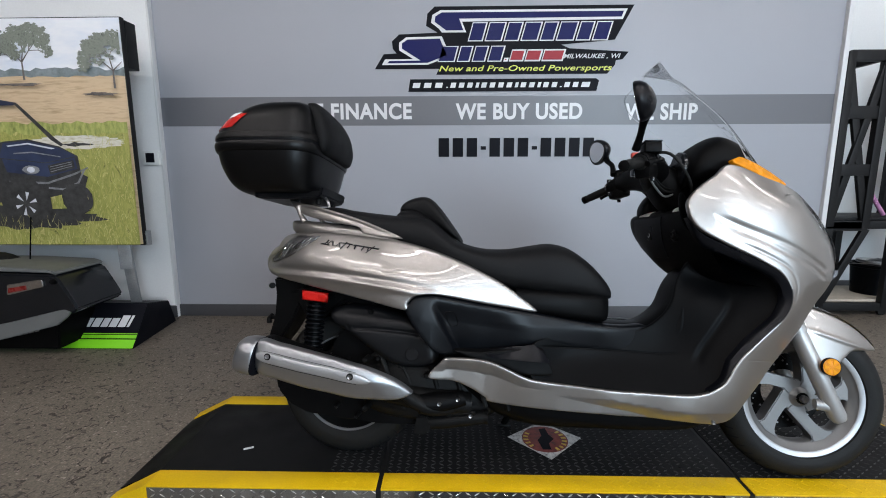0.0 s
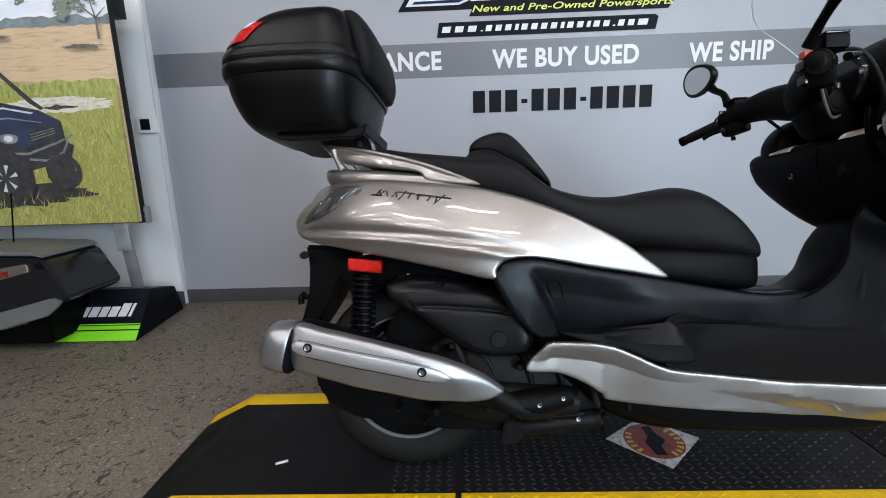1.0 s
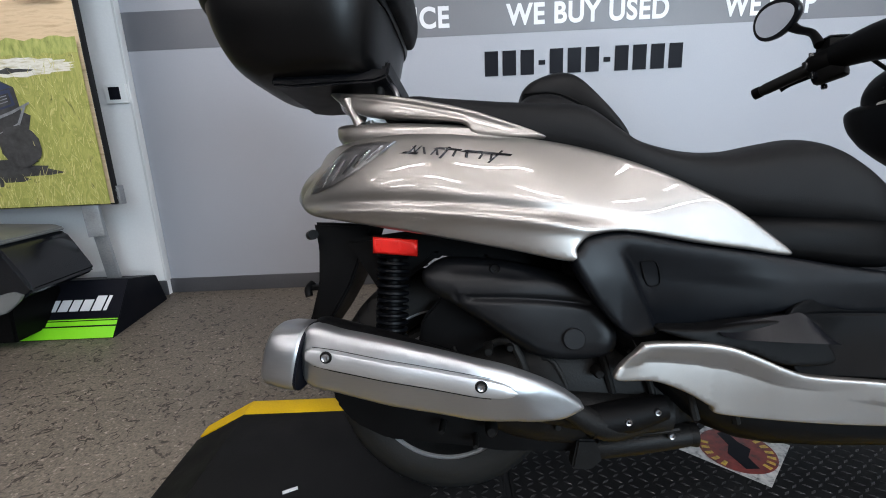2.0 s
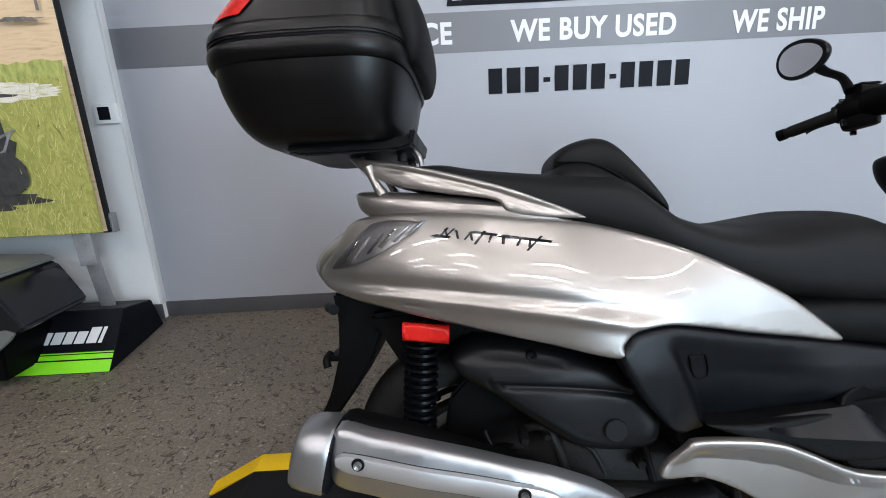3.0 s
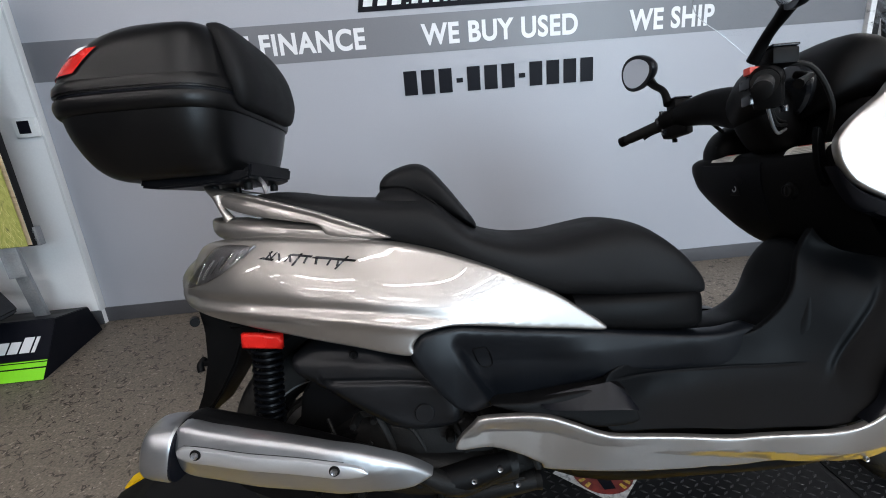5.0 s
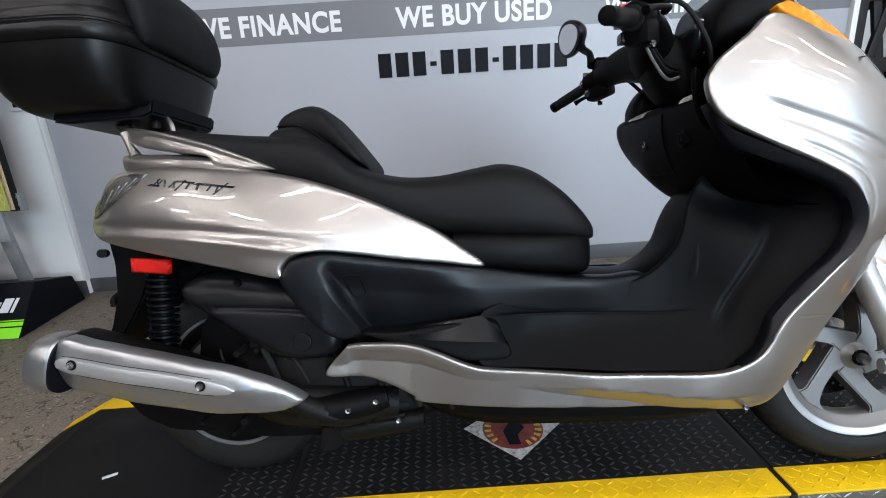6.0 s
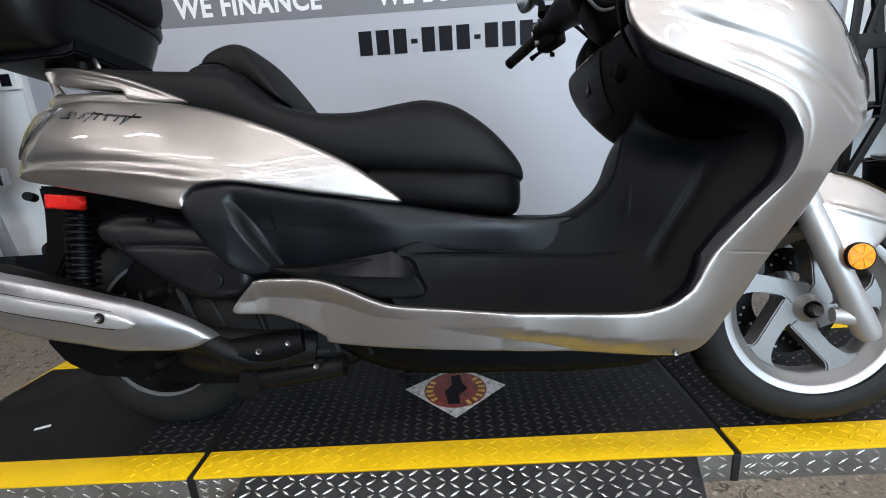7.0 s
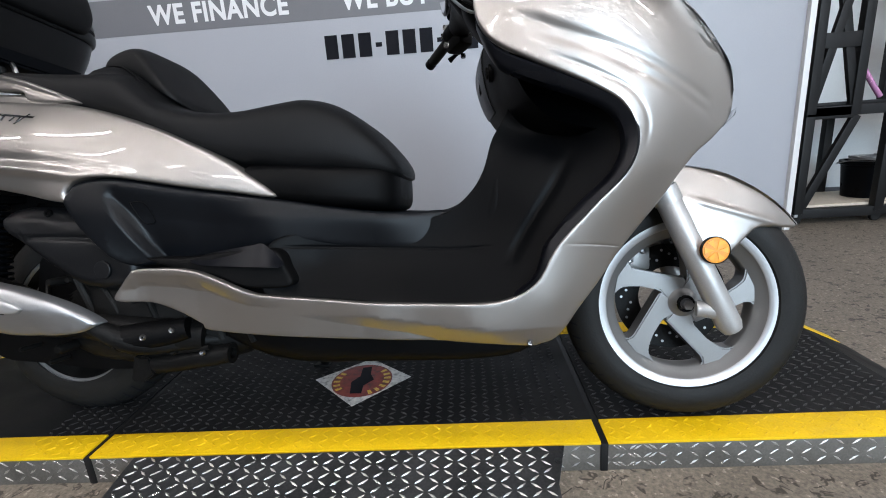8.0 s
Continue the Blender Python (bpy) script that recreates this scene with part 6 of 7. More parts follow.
def mirror(ctr, foot, s, turn):
    """A rear-view mirror: stalk, teardrop housing, glass."""
    c, f = Vector(ctr), Vector(foot)
    h = part("mirror", tube([tuple(f), tuple(f + (c - f) * 0.25 + Vector((0.01, 0, 0.012))), tuple(f + (c - f) * 0.62 + Vector((0.012, 0, -0.004))), tuple(c + Vector((0.02, 0, -0.01)))], [0.013, 0.0105, 0.012, 0.02], 12), M_MATTE, scooter, "black mirror on a curved stalk")
    rings = []
    for x, k in ((-0.012, 0.97), (-0.006, 1.0), (0.006, 0.96), (0.021, 0.79), (0.033, 0.50), (0.039, 0.15)):
        rings.append([(x, s * (0.083 * k * math.cos(a)), 0.05 * k * math.sin(a) * (1.1 + 0.18 * math.cos(a))) for a in (2 * math.pi * j / 32 for j in range(32))])
    M_ = Matrix.Translation(c) @ Matrix.Rotation(radians(turn), 4, "Z") @ Matrix.Rotation(radians(-10), 4, "Y")
    bm = skin(bmesh.new(), rings)
    bmesh.ops.recalc_face_normals(bm, faces=bm.faces)
    bmesh.ops.transform(bm, matrix=M_, verts=bm.verts)
    part("housing", bm, M_SATIN, h, "satin black mirror housing")
    bm = bmesh.new()
    bm.faces.new([bm.verts.new((-0.0135, s * 0.070 * math.cos(a), 0.039 * math.sin(a) * (1.1 + 0.18 * math.cos(a)))) for a in (2 * math.pi * j / 32 for j in range(32))])
    g = bmesh.ops.extrude_face_region(bm, geom=bm.faces[:])
    for v in g["geom"]:
        if isinstance(v, bmesh.types.BMVert):
            v.co.x += 0.004
    bmesh.ops.recalc_face_normals(bm, faces=bm.faces)
    bmesh.ops.transform(bm, matrix=M_, verts=bm.verts)
    part("glass", bm, M_MIRROR, h, "mirror glass")


mirror((0.998, 0.405, 1.215), (1.025, 0.27, 1.085), 1, 12)
mirror((0.936, -0.365, 1.175), (0.968, -0.21, 1.076), -1, -22)

# front fender, fork, wheel
FEND = [(1.545, -0.055, 0.582), (1.629, -0.055, 0.562), (1.709, -0.05, 0.522), (1.77, -0.04, 0.478), (1.812, -0.012, 0.436), (1.778, -0.05, 0.434), (1.71, -0.072, 0.437), (1.675, -0.085, 0.415), (1.64, -0.092, 0.385),
        (1.595, -0.094, 0.372), (1.555, -0.094, 0.40), (1.535, -0.09, 0.46), (1.525, -0.075, 0.53)]
for s in BOTH:
    part("front_fender", shell(FEND, ((1.61, -0.09, 0.487), (1.70, -0.076, 0.46)), 0.012, 0.008, 0.03, [([(1.54, 0.515), (1.62, 0.487), (1.70, 0.461), (1.78, 0.437)], 0.008, -0.005)], s), M_SILVER, scooter, "champagne silver front fender")
FT = spline([(1.53, 0.585), (1.629, 0.566), (1.709, 0.527), (1.77, 0.482), (1.815, 0.436)], 4)
part("fender_crown", skin(bmesh.new(), [[(p[0] + 0.006 * (1 - u * u), (0.058 - 0.045 * (i / len(FT)) ** 2) * u, p[1] + 0.008 * (1 - u * u)) for u in (k / 5 - 1 for k in range(11))] for i, p in enumerate(FT)], False, False), M_SILVER, scooter)
for s in BOTH:
    fk = part("fork_leg", tube([(1.44, -0.105 * s, 0.66), (1.50, -0.105 * s, 0.53), (1.505, -0.105 * s, 0.515), (1.63, -0.108 * s, 0.235), (1.638, -0.108 * s, 0.222)], [0.019, 0.019, 0.026, 0.026, 0.02], 20, smooth=False), M_FORK, scooter, "grey painted fork leg")
    part("fork_seal", tube([(1.498, -0.105 * s, 0.532), (1.512, -0.105 * s, 0.50)], 0.029, 20, smooth=False), M_FORK, fk)
    part("axle_clamp", tube([(1.567, -0.10 * s, 0.268), (1.60, -0.106 * s, 0.266), (1.622, -0.108 * s, 0.256)], [0.017, 0.020, 0.022], 14), M_FORK, fk)
    part("fender_stay", add_beam(bmesh.new(), (1.515, -0.09 * s, 0.53), (1.575, -0.094 * s, 0.40), 0.006, 0.022, 0.002), M_GLOSS, fk, "black fender stay")
rf = part("fork_reflector", lathe([(0.0, -0.006), (0.026, -0.005), (0.0275, 0.0), (0.0275, 0.008), (0, 0.008)], 32, "y", (1.588, -0.143, 0.398)), M_AMBER, scooter, "round amber fork reflector")
part("reflector_rim", lathe([(0.0268, -0.0055), (0.0282, -0.005), (0.0286, 0.004), (0.0268, 0.004)], 36, "y", (1.588, -0.143, 0.398), True), M_MATTE, rf, "black reflector rim")
part("reflector_bracket", tube([(1.588, -0.135, 0.398), (1.575, -0.12, 0.39), (1.565, -0.108, 0.385)], 0.007, 10), M_MATTE, rf)
for k in range(6):
    a = radians(60 * k)
    part("reflector_facet", extruded([(1.588 + r * math.cos(a + o), 0.398 + r * math.sin(a + o)) for r, o in ((0.004, 0.0), (0.0235, -0.28), (0.0235, 0.28))], -0.1495, -0.148), M_FACET, rf)


def wheel(name, cx, cz, R, rim_r, half_t, half_rim, spokes, mat, label, bend=0.35, inner=None):
    """Tyre, rim, hub and bent spokes about a cross axle."""
    h = half_rim
    half = [(rim_r - 0.014, -h * 0.96), (rim_r - 0.020, -h * 0.84), (rim_r - 0.029, -h * 0.62), (rim_r - 0.037, -h * 0.52), (rim_r - 0.041, -h * 0.40), (rim_r - 0.043, -h * 0.1)]
    w = part(name, lathe(half + [(r, -y) for r, y in reversed(half)] + [(rim_r - 0.004, h * 0.9), (rim_r - 0.024, 0), (rim_r - 0.004, -h * 0.9)], 80, "y", (cx, 0, cz), True), inner or mat, scooter, label)
    for s in (-1, 1):
        part("rim_lip", lathe([(rim_r - 0.017, s * h * 0.97), (rim_r - 0.014, s * h * 1.03), (rim_r + 0.003, s * h * 1.05), (rim_r + 0.006, s * h * 0.98), (rim_r + 0.004, s * h * 0.88), (rim_r - 0.008, s * h * 0.88)], 80, "y", (cx, 0, cz), True), mat, w, "bright machined rim lip")
    inner = inner or mat
    prof = []
    for k in range(15):
        a = math.pi * (k / 14 - 0.5) * 1.25
        prof.append((R - half_t * 0.92 + half_t * 0.92 * math.cos(a), half_t * math.sin(a)))
    prof = [(rim_r - 0.004, -half_rim * 0.85)] + prof + [(rim_r - 0.004, half_rim * 0.85)]
    t = part("tyre", lathe(prof, 96, "y", (cx, 0, cz)), M_RUBBER, w, "black rubber tyre")
    # tread cuts as raised blocks' gaps
    verts, faces = [], []
    n = 46
    for i in range(n):
        for s in (-1, 1):
            a0 = 2 * math.pi * (i + 0.25 * s) / n
            for j in range(4):
                u0, u1 = 0.10 + 0.16 * j, 0.10 + 0.16 * (j + 1)
                q = []
                for u, da in ((u0, 0.0), (u1, 0.0), (u1, 0.018), (u0, 0.018)):
                    ang = math.pi * 0.40 * u
                    r = R - half_t * 0.92 + (half_t * 0.92 + 0.0006) * math.cos(ang)
                    a = a0 + 0.10 * u + da
                    q.append((cx + r * math.cos(a), s * (half_t + 0.0006) * math.sin(ang), cz + r * math.sin(a)))
                k = len(verts)
                verts += q
                faces.append((k, k + 1, k + 2, k + 3) if s < 0 else (k + 3, k + 2, k + 1, k))
    me = bpy.data.meshes.new("tread_groove")
    me.from_pydata(verts, [], faces)
    me.materials.append(M_INK)
    g = new("tread_groove", me)
    g.parent = w
    g["kind"] = "stuff"
    part("hub", lathe([(0, -0.040), (0.018, -0.040), (0.023, -0.035), (0.030, -0.027), (0.040, -0.0235), (0.060, 0), (0.052, 0.03), (0.03, 0.04), (0, 0.045)], 36, "y", (cx, 0, cz)), inner, w)
    # raised black ring stands in for the dark axle recess
    part("hub_recess", lathe([(0.013, -0.0465), (0.019, -0.047), (0.020, -0.043), (0.013, -0.043)], 32, "y", (cx, 0, cz), True), M_MATTE, w, "black ring in place of the axle recess")
    part("axle_nut", lathe([(0, -0.062), (0.012, -0.062), (0.013, -0.045), (0.02, -0.045), (0.02, -0.04)], 6, "y", (cx, 0, cz)), M_STEEL, w)
    inn = rim_r - 0.038

    def polar(deg, r):
        return (cx + r * math.cos(radians(deg)), cz + r * math.sin(radians(deg)))

    for k in range(spokes):
        a = 8 + 360 / spokes * k
        edge_ = [polar(a - 69, 0.030), polar(a - 69, 0.056)]
        p, q = Vector(polar(a - 69, 0.056)), Vector(polar(a - 7, inn - 0.008))
        edge_ += [tuple(p.lerp(q, u)) for u in (0.25, 0.5, 0.75, 0.92)]
        edge_ += [polar(a - 9.5, inn - 0.003), polar(a - 15, inn + 0.004), polar(a + 4, inn + 0.006), polar(a + 24, inn + 0.004), polar(a + 17.5, inn - 0.004)]
        edge_ += [polar(a + 12.5, inn - 0.014), polar(a + 9, inn - 0.032), polar(a + 5, inn - 0.055), polar(a + 1, 0.070), polar(a - 2, 0.058), polar(a + 20, 0.03)]
        part("spoke", extruded(edge_, -half_rim * 0.56, half_rim * 0.56, 0.003), inner, w)
    return w


fw = wheel("front_wheel", 1.567, 0.268, 0.270, 0.193, 0.058, 0.046, 5, M_ALLOY, "silver five-spoke alloy front wheel", 0.30, M_WHEEL)
# rear spokes darkened and a disc added, in place of dark drive parts
rw = wheel("rear_wheel", 0.003, 0.262, 0.266, 0.185, 0.072, 0.058, 5, M_ALLOY, "silver-rimmed rear wheel", 0.35, M_CAST)
part("hub_filler", lathe([(0, -0.08), (0.09, -0.078), (0.135, -0.06), (0.14, -0.04)], 48, "y", (0.003, 0, 0.262)), M_CAST, rw, "dark disc filling in for drive parts at the hub")
# brake disc and caliper on the far side
for cx, cz, w, y0 in ((1.567, 0.268, fw, 0.062),):
    ds = part("brake_disc", lathe([(0.075, y0), (0.132, y0), (0.132, y0 + 0.004), (0.075, y0 + 0.004)], 64, "y", (cx, 0, cz), True), M_CAST, w, "drilled dark brake disc")
    for k in range(40):
        a = 2 * math.pi * k / 40
        r = 0.095 + 0.011 * (k % 3)
        # bright discs painted for the light that shows through each hole
        part("hole_light_dot", lathe([(0, -0.001), (0.0034, -0.001), (0.0034, 0.0)], 8, "y", (cx + r * math.cos(a), y0, cz + r * math.sin(a))), M_ALLOY, ds)
cal = part("brake_caliper", box((1.455, 0.05, 0.335), (1.52, 0.10, 0.41), 0.012), M_FORK, scooter, "grey brake caliper")
for p in ((1.47, 0.36), (1.5, 0.385)):
    bolt("caliper_bolt", (p[0], 0.05, p[1]), 0.008, cal)

# silencer
EX = [(-0.300, 0.395), (-0.23, 0.40), (-0.10, 0.372), (0.05, 0.338), (0.15, 0.318), (0.22, 0.303), (0.262, 0.29)]


def ex_ring(x, z, hh, hw, y=-0.275, e=2.6, n=36):
    out = []
    for i in range(n):
        a = 2 * math.pi * i / n
        c, s = math.cos(a), math.sin(a)
        w, h = hw * math.copysign(abs(c) ** (2 / e), c), hh * math.copysign(abs(s) ** (2 / e), s)
        out.append((x + h * 0.23, y + w, z + h))
    return out


def ex_skin(rows):
    bm = skin(bmesh.new(), [ex_ring(*r) for r in rows])
    bmesh.ops.recalc_face_normals(bm, faces=bm.faces)
    return bm


muf = part("muffler", ex_skin([(-0.225, 0.400, 0.057, 0.044, -0.258), (-0.21, 0.399, 0.060, 0.046, -0.258), (-0.10, 0.373, 0.057, 0.046, -0.258), (0.05, 0.336, 0.046, 0.040, -0.256), (0.15, 0.313, 0.032, 0.028, -0.254), (0.21, 0.30, 0.024, 0.02, -0.258), (0.25, 0.288, 0.012, 0.012, -0.258)]), M_MATTE, scooter, "dark muffler body")
part("end_cap", ex_skin([(-0.296, 0.398, 0.040, 0.040), (-0.293, 0.398, 0.050, 0.050), (-0.286, 0.398, 0.056, 0.055), (-0.268, 0.397, 0.060, 0.060), (-0.236, 0.393, 0.062, 0.063), (-0.231, 0.392, 0.059, 0.06)]), M_BRUSHED, muf, "brushed silver end cap")
part("outlet", lathe([(0.018, -0.02), (0.022, -0.02), (0.022, 0.03), (0.018, 0.03)], 24, "x", (-0.276, -0.275, 0.396), True), M_CAST, muf)
SHIELD = [(-0.214, -0.315, 0.452), (-0.15, -0.322, 0.440), (-0.08, -0.322, 0.426), (0.061, -0.318, 0.392), (0.141, -0.31, 0.370), (0.215, -0.295, 0.336), (0.266, -0.272, 0.297), (0.264, -0.272, 0.284), (0.215, -0.285, 0.270),
          (0.094, -0.30, 0.270), (0.0, -0.31, 0.285), (-0.085, -0.318, 0.301), (-0.17, -0.318, 0.322), (-0.232, -0.318, 0.341), (-0.226, -0.32, 0.40)]
SH_IN = [(-0.2, -0.343, 0.40), (-0.08, -0.345, 0.378), (0.08, -0.343, 0.345), (0.16, -0.328, 0.322)]
sh_soft = thin_plate(SHIELD + SH_IN)


def SH_F(x, z):
    """Two flat facets that meet along the middle of the shield."""
    mid = 0.4035 - 0.190 * (np.asarray(x) + 0.214)
    lean = np.clip((0.27 - x) / 0.12, 0.35, 1)
    slope = np.where(np.atleast_1d(z) > np.atleast_1d(mid), 0.20, 0.55)
    out = np.array([sh_soft(float(a), float(b)) for a, b in zip(np.atleast_1d(x), np.atleast_1d(mid))]) + slope * lean * (np.sqrt((np.atleast_1d(z) - np.atleast_1d(mid)) ** 2 + 0.005 ** 2) - 0.005)
    return float(out[0]) if np.ndim(x) == 0 else out


sh = part("heat_shield", shell(SHIELD, (), 0.010, 0.010, 0.025, (), 1, field=SH_F), M_BRUSHED, muf, "brushed silver heat shield")
rows = []
for k in range(33):
    u = k / 32
    x = -0.214 + 0.364 * u
    mid = 0.4035 - 0.193 * (x + 0.214) * 0.985
    half = 0.0172 * min(1.0, math.sqrt(max(1 - ((u - 0.80) / 0.20) ** 2, 0))) if u > 0.80 else 0.0172 * min(1.0, 0.5 + u * 12)
    rows.append([(x, SH_F(x, mid + half * v) - up, mid + half * v) for v, up in ((-1.15, -0.004), (-1, 0.003), (-0.9, 0.0055), (-0.4, 0.0065), (0.4, 0.0065), (0.9, 0.0055), (1, 0.003), (1.15, -0.004))])
part("shield_rib", skin(bmesh.new(), rows, False, False), M_RIB, sh, "", 30)
# thin dark tubes drawn for the shade on the rib's steep sides
for k, wd in ((0, 0.0009), (7, 0.0007)):
    part("rib_shade_line", tube([(r[k][0], SH_F(r[k][0], r[k][2]) - 0.0002, r[k][2]) for r in rows[1:31:3]], wd, 6, 3), M_CAST, sh, "dark line for the shade beside the rib")
for x, z in ((-0.176, 0.403), (0.088, 0.351)):
    part("shield_washer", lathe([(0, -0.002), (0.0100, -0.002), (0.0108, 0.0)], 24, "y", (x, SH_F(x, z) - 0.0065, z)), M_CAST, sh)
    bolt("shield_screw", (x, SH_F(x, z) - 0.008, z), 0.0068, sh)
# dark band stands in for the gap behind the end cap
part("cap_gap_band", ex_skin([(-0.232, 0.392, 0.0605, 0.06), (-0.227, 0.391, 0.0605, 0.06)]), M_INK, muf)
part("exhaust_pipe", tube([(0.24, -0.25, 0.285), (0.32, -0.22, 0.235), (0.42, -0.16, 0.225), (0.55, -0.08, 0.215)], [0.018, 0.026, 0.022, 0.02], 14), M_CAST, scooter, "dark exhaust pipe")
part("pipe_shield", tube([(0.285, -0.225, 0.245), (0.36, -0.205, 0.25), (0.435, -0.19, 0.262)], [0.03, 0.032, 0.024], 14), M_MATTE, scooter, "black pipe guard")
for x, z in ((0.356, 0.252), (0.414, 0.264)):
    bolt("guard_screw", (x, -0.238 + (x - 0.35) * 0.3, z), 0.007, scooter)

# airbox, engine, swingarm, stand
AIR = [(-0.023, -0.206, 0.536), (0.01, -0.2, 0.552), (0.049, -0.2, 0.556), (0.124, -0.208, 0.55), (0.20, -0.215, 0.536), (0.27, -0.22, 0.515), (0.32, -0.225, 0.47), (0.345, -0.23, 0.42), (0.335, -0.23, 0.372), (0.267, -0.22, 0.357),
       (0.20, -0.22, 0.364), (0.161, -0.22, 0.384), (0.10, -0.22, 0.425), (0.045, -0.22, 0.463), (-0.005, -0.215, 0.49), (-0.025, -0.21, 0.513)]
air = part("airbox", shell(AIR, ((0.15, -0.236, 0.46), (0.1, -0.222, 0.52)), 0.011, 0.03, 0.12, [([(-0.01, 0.488), (0.05, 0.484), (0.15, 0.482), (0.25, 0.474), (0.32, 0.462)], 0.006, 0.007), ([(0.0, 0.540), (0.10, 0.536), (0.2, 0.520)], 0.006, 0.004)], 1), M_AIR, scooter, "black plastic airbox")
bolt("airbox_screw", (0.118, -0.208, 0.538), 0.010, air, M_MATTE)
part("airbox_cap", lathe([(0, -0.0022), (0.019, -0.0022), (0.0205, -0.001), (0.021, 0.004)], 28, "y", (0.262, -0.2288, 0.405)), M_AIR, air, "", 20)
part("inner_fender", extruded([(-0.20, 0.60), (-0.12, 0.47), (0.0, 0.56), (0.10, 0.55), (0.28, 0.42), (0.34, 0.50), (0.3, 0.60), (0.0, 0.62)], -0.12, 0.12, 0.01), M_MATTE, scooter, "black inner fender")
part("under_tray", loft_x([(0.25, 0.58, 0.50, 0.18), (0.40, 0.58, 0.30, 0.20), (0.60, 0.45, 0.165, 0.18), (0.90, 0.33, 0.155, 0.17), (1.15, 0.31, 0.165, 0.16), (1.24, 0.28, 0.20, 0.12)], 24, 4), M_MATTE, scooter, "black under tray")
part("radiator_shroud", loft_x([(1.22, 0.52, 0.24, 0.10), (1.28, 0.58, 0.30, 0.11), (1.38, 0.64, 0.42, 0.12), (1.44, 0.68, 0.54, 0.11)], 24, 4), M_MATTE, scooter, "black radiator shroud")
eng = part("engine", loft_x([(-0.02, 0.31, 0.22, 0.10), (0.08, 0.36, 0.18, 0.15), (0.2, 0.40, 0.16, 0.19), (0.34, 0.40, 0.15, 0.18), (0.48, 0.36, 0.16, 0.15), (0.56, 0.30, 0.19, 0.1)], 24, 4), M_CAST, scooter, "dark cast engine and drive case")
rnd = random.Random(5)
for k in range(14):
    x, z = 0.0 + rnd.random() * 0.5, 0.17 + rnd.random() * 0.22
    r = 0.004 + rnd.random() * 0.008
    part("engine_boss", lathe([(0, -0.02), (r * 0.7, -0.02), (r, -0.014), (r * 1.1, 0.03)], 12, "y", (x, -0.165 - rnd.random() * 0.03, z)), M_CAST, eng)
for k in range(7):
    x = 0.03 + 0.075 * k
    part("engine_hose", tube([(x, -0.15, 0.30 + 0.10 * rnd.random()), (x + 0.05, -0.19, 0.28 + 0.12 * rnd.random()), (x + 0.1, -0.17, 0.22 + 0.1 * rnd.random())], 0.005 + 0.004 * rnd.random(), 8), M_RUBBER if k % 3 else M_CAST, eng)
part("swingarm", tube([(0.003, -0.13, 0.262), (0.14, -0.17, 0.27), (0.30, -0.18, 0.25), (0.45, -0.15, 0.235)], [0.035, 0.034, 0.04, 0.04], 14), M_CAST, scooter, "black swingarm")
part("rear_caliper", box((0.05, -0.105, 0.14), (0.15, -0.065, 0.20), 0.012), M_CAST, scooter)
part("rear_disc", lathe([(0.06, -0.072), (0.125, -0.072), (0.125, -0.068), (0.06, -0.068)], 56, "y", (0.003, 0, 0.262), True), M_STEEL, rw, "steel rear brake disc")
cs = part("centre_stand", tube([(0.30, -0.155, 0.165), (0.36, -0.155, 0.172), (0.46, -0.15, 0.185), (0.50, -0.15, 0.19)], [0.024, 0.026, 0.025, 0.022], 14), M_CAST, scooter, "black centre stand folded up")
part("stand_end", lathe([(0.014, -0.004), (0.022, -0.004), (0.024, 0.01), (0.014, 0.01)], 20, "x", (0.502, -0.15, 0.19), True), M_CAST, cs)
part("stand_foot", extruded([(0.262, 0.13), (0.30, 0.128), (0.325, 0.15), (0.315, 0.19), (0.275, 0.19)], -0.18, -0.14, 0.004), M_CAST, cs)
part("stand_spring", tube([(0.36, -0.175, 0.20), (0.42, -0.176, 0.205), (0.47, -0.176, 0.212)], 0.006, 8), M_CAST, cs)
bolt("stand_bolt", (0.455, -0.178, 0.20), 0.007, cs)
ss = part("side_stand", tube([(0.62, 0.13, 0.20), (0.60, 0.18, 0.10), (0.58, 0.225, 0.048)], 0.013, 12), M_CAST, scooter, "black side stand")
part("stand_pad", box((0.555, 0.20, 0.036), (0.605, 0.255, 0.046), 0.002), M_CAST, ss)

# rear shocks
for s in BOTH:
    a, b = Vector((-0.083, -0.165 * s, 0.60)), Vector((-0.100, -0.165 * s, 0.31))
    d = b - a
    sk = part("shock_absorber", tube([tuple(a), tuple(a + d * 0.35), tuple(a + d * 0.36), tuple(b)], [0.016, 0.016, 0.021, 0.021], 16, smooth=False), M_MATTE, scooter, "black rear shock absorber")
    pts = []
    for k in range(0, 14 * 12 + 1):
        u = k / (14 * 12)
        ang = 2 * math.pi * 14 * u
        c = a + d * (0.08 + 0.72 * u)
        pts.append((c.x + 0.030 * math.cos(ang), c.y + 0.030 * math.sin(ang), c.z))
    part("spring", tube(pts, 0.0046, 6, smooth=False), M_PLASTIC, sk, "black coil spring")
    part("spring_seat", tube([tuple(a + d * 0.82), tuple(a + d * 0.86)], 0.036, 20, smooth=False), M_MATTE, sk)
rr_ = part("rear_reflector", shell([(-0.113, -0.226, 0.605), (-0.028, -0.226, 0.597), (-0.029, -0.226, 0.566), (-0.114, -0.226, 0.574)], (), 0.008, 0.003, 0.014, (), 1, per=1), M_RED, scooter, "rectangular red rear reflector")
part("reflector_bracket", box((-0.10, -0.215, 0.57), (-0.04, -0.10, 0.59), 0.003), M_MATTE, rr_)
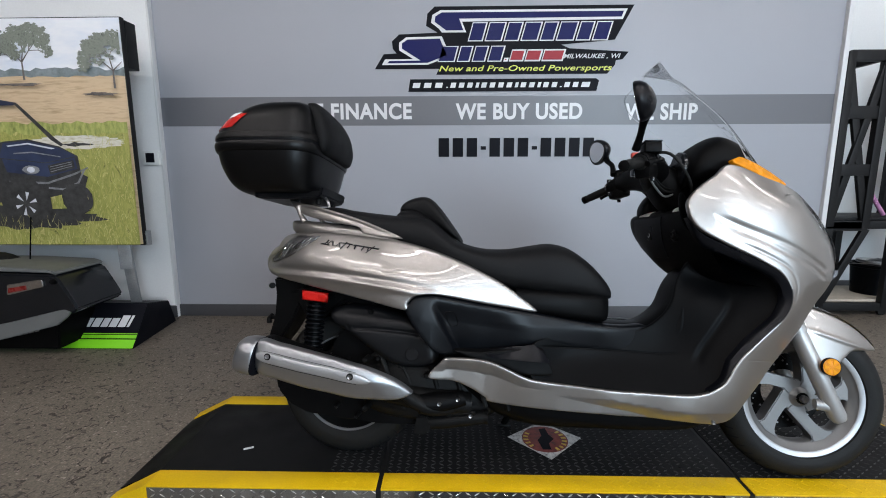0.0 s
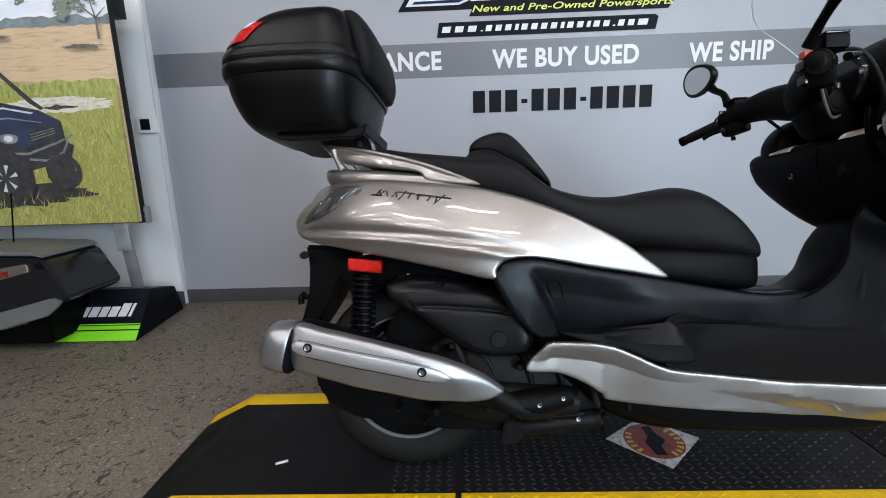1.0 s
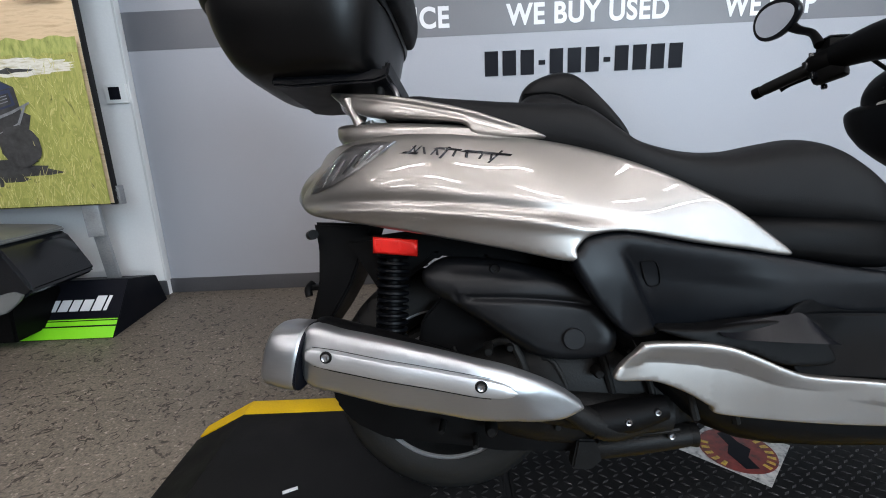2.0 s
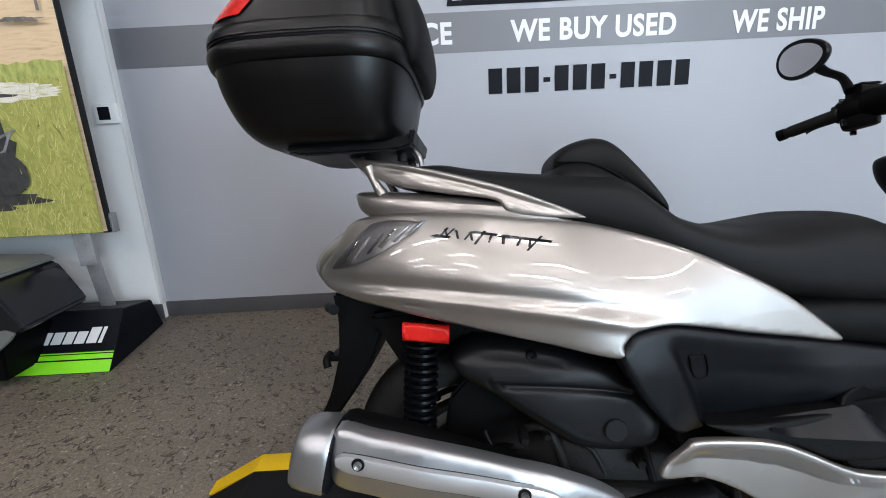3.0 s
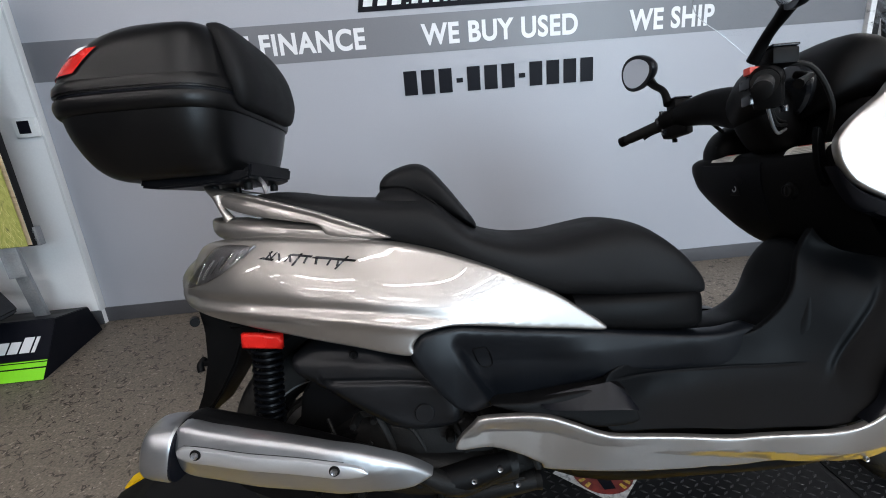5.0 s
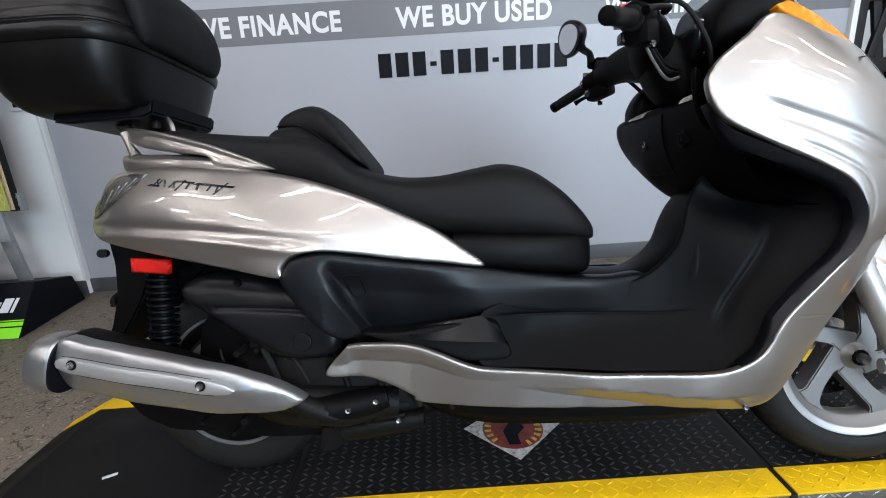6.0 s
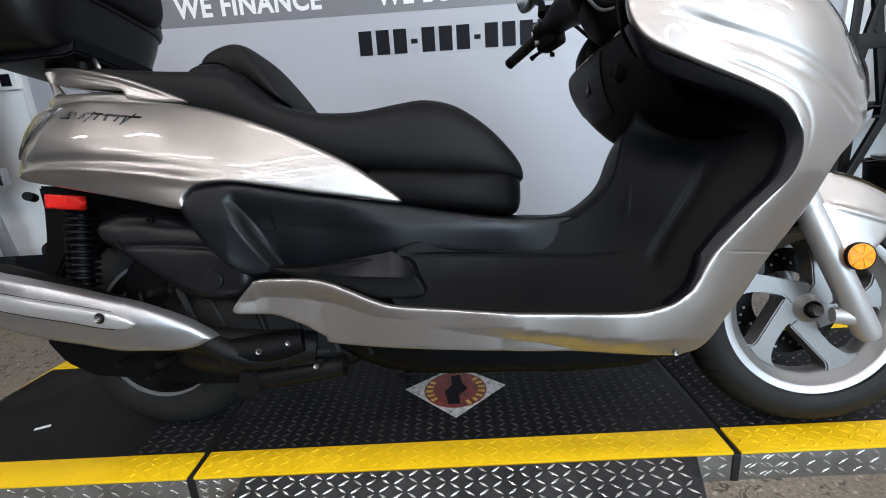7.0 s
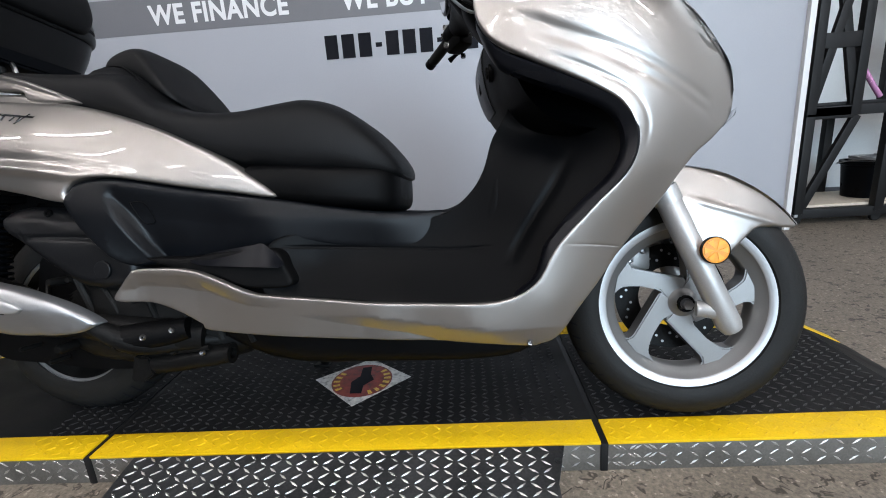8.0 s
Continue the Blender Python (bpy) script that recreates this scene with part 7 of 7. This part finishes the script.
# added black sheet that hides the lit wheel, in place of engine clutter
part("clutter_filler", extruded([(-0.06, 0.30), (-0.04, 0.42), (0.03, 0.50), (0.20, 0.49), (0.34, 0.44), (0.40, 0.30), (0.12, 0.27)], -0.108, -0.085, 0.006), M_MATTE, scooter, "black plate filling in for dark engine clutter")
part("swingarm_plate", extruded([(-0.235, 0.30), (-0.225, 0.25), (-0.185, 0.205), (-0.114, 0.172), (-0.044, 0.167), (0.058, 0.158), (0.123, 0.148), (0.30, 0.15), (0.42, 0.185), (0.42, 0.235), (0.36, 0.31), (0.10, 0.34)], -0.150, -0.122, 0.008), M_MATTE, scooter, "black swingarm plate")
for x_, z_ in ((0.30, 0.205), (0.16, 0.215), (0.40, 0.23)):
    bolt("plate_bolt", (x_, -0.151, z_), 0.006, scooter)
# rear mudguard and plate bracket
part("mudguard", extruded([(-0.285, 0.64), (-0.15, 0.63), (-0.17, 0.575), (-0.205, 0.49), (-0.245, 0.425), (-0.30, 0.352), (-0.33, 0.355), (-0.30, 0.42), (-0.278, 0.50), (-0.275, 0.58)], -0.075, 0.075, 0.006), M_MATTE, scooter, "black rear mudguard")
pb = part("plate_bracket", box((-0.312, -0.035, 0.478), (-0.28, 0.035, 0.492), 0.003), M_MATTE, scooter, "black plate bracket")
part("bracket_bolt", tube([(-0.312, -0.02, 0.494), (-0.318, -0.035, 0.482), (-0.314, -0.04, 0.466)], 0.009, 10), M_MATTE, pb)
part("rear_bolt", tube([(-0.29, -0.08, 0.61), (-0.27, -0.115, 0.612)], 0.011, 10, smooth=False), M_MATTE, scooter)

# top case
CX = [(0.947, -0.385, -0.128, 0.160), (0.957, -0.41, -0.119, 0.186), (0.985, -0.437, -0.110, 0.210), (1.04, -0.462, -0.099, 0.234), (1.098, -0.474, -0.089, 0.246), (1.112, -0.477, -0.087, 0.250)]
LX = [(1.116, -0.477, -0.087, 0.250), (1.130, -0.476, -0.088, 0.250), (1.16, -0.460, -0.095, 0.246), (1.20, -0.424, -0.103, 0.238), (1.232, -0.376, -0.112, 0.222), (1.254, -0.325, -0.124, 0.195), (1.268, -0.275, -0.145, 0.15), (1.273, -0.24, -0.17, 0.09)]


def case_ring(z, x0, x1, hw, n=48, e=4.2, grow=0.0):
    xc, hx = (x0 + x1) / 2, (x1 - x0) / 2 + grow
    out = []
    for i in range(n):
        a = 2 * math.pi * i / n
        c, s = math.cos(a), math.sin(a)
        x = xc + hx * math.copysign(abs(c) ** (2 / e), c)
        taper = 1 - 0.06 * max((xc - x) / hx, 0) ** 2
        out.append((x, (hw + grow) * taper * math.copysign(abs(s) ** (2 / e), s), z))
    return out


def case_skin(rows, grow=0.0, per=4):
    bm = skin(bmesh.new(), [case_ring(*r, grow=grow) for r in spline(rows, per)])
    bmesh.ops.recalc_face_normals(bm, faces=bm.faces)
    return bm


tc_ = part("top_case", case_skin(CX), M_CASE, scooter, "black plastic top case")
part("case_lid", case_skin(LX), M_CASE, tc_, "domed black top case lid")
part("case_seam", case_skin([(1.109, -0.474, -0.089, 0.247), (1.119, -0.474, -0.089, 0.247)], 0.0, 1), M_INK, tc_)
part("case_belt", case_skin([(1.076, -0.471, -0.089, 0.244), (1.082, -0.4775, -0.086, 0.2505), (1.098, -0.4815, -0.084, 0.2545), (1.108, -0.480, -0.085, 0.253)], 0.0, 2), M_CASE, tc_)
part("lid_belt", case_skin([(1.120, -0.480, -0.085, 0.253), (1.134, -0.479, -0.086, 0.252), (1.146, -0.468, -0.09, 0.246)], 0.0, 2), M_CASE, tc_)


def lid_patch(a0, a1, z0, z1, mat, name, off=0.004, slant=0.0):
    """A lens set flush into the lid: a stretch of its own skin, lifted."""
    rows = spline(LX, 6)
    zs = [r[0] for r in rows]
    grid = []
    for j in range(7):
        line = []
        for i in range(13):
            u, v = i / 12, j / 6
            z = z0 + (z1 - z0) * v
            r = [np.interp(z, zs, [q[k] for q in rows]) for k in (1, 2, 3)]
            ring = case_ring(z, *r, n=1440, grow=off)
            a = a0 + (a1 - a0) * u + slant * v
            line.append(ring[int(round(a * 4)) % 1440])
        grid.append(line)
    return part(name, skin(bmesh.new(), grid, False, False), mat, tc_, "", 50)


lid_patch(212, 258, 1.154, 1.203, M_RED, "rear_reflector_lens", 0.003, 6)
lid_patch(232, 252, 1.192, 1.207, M_WHITELENS, "white_lens", 0.0045, 6)
lid_patch(148, 102, 1.154, 1.203, M_RED, "rear_reflector_lens", 0.003, -6)
pad = part("case_backrest", skin(bmesh.new(), [case_ring(z, x0, x1, hw, 40, 3.2) for z, x0, x1, hw in spline([(1.085, -0.10, -0.075, 0.12), (1.095, -0.11, -0.062, 0.15), (1.14, -0.12, -0.052, 0.168), (1.20, -0.135, -0.062, 0.168), (1.245, -0.15, -0.085, 0.158), (1.268, -0.16, -0.105, 0.14), (1.275, -0.15, -0.12, 0.11)], 4)]), M_VINYL, tc_, "black padded case backrest")
part("mount_plate", extruded([(-0.345, 0.932), (-0.34, 0.952), (-0.10, 0.955), (-0.095, 0.972), (-0.085, 0.97), (-0.092, 0.937), (-0.12, 0.928), (-0.30, 0.925)], -0.13, 0.13, 0.005), M_PLASTIC, tc_, "black mounting plate")
for x, y in ((-0.21, -0.06), (-0.21, 0.06), (-0.12, -0.08), (-0.12, 0.08)):
    part("rack_post", lathe([(0, 0), (0.010, 0), (0.010, 0.014), (0.007, 0.016), (0.007, 0.03), (0, 0.03)], 14, "z", (x, y, 0.912)), M_CAST, tc_, "dark steel rack spacer")
part("rack_brace", tube([(-0.10, -0.07, 0.94), (-0.085, -0.075, 0.92), (-0.08, -0.075, 0.895)], 0.006, 8), M_STEEL, tc_)
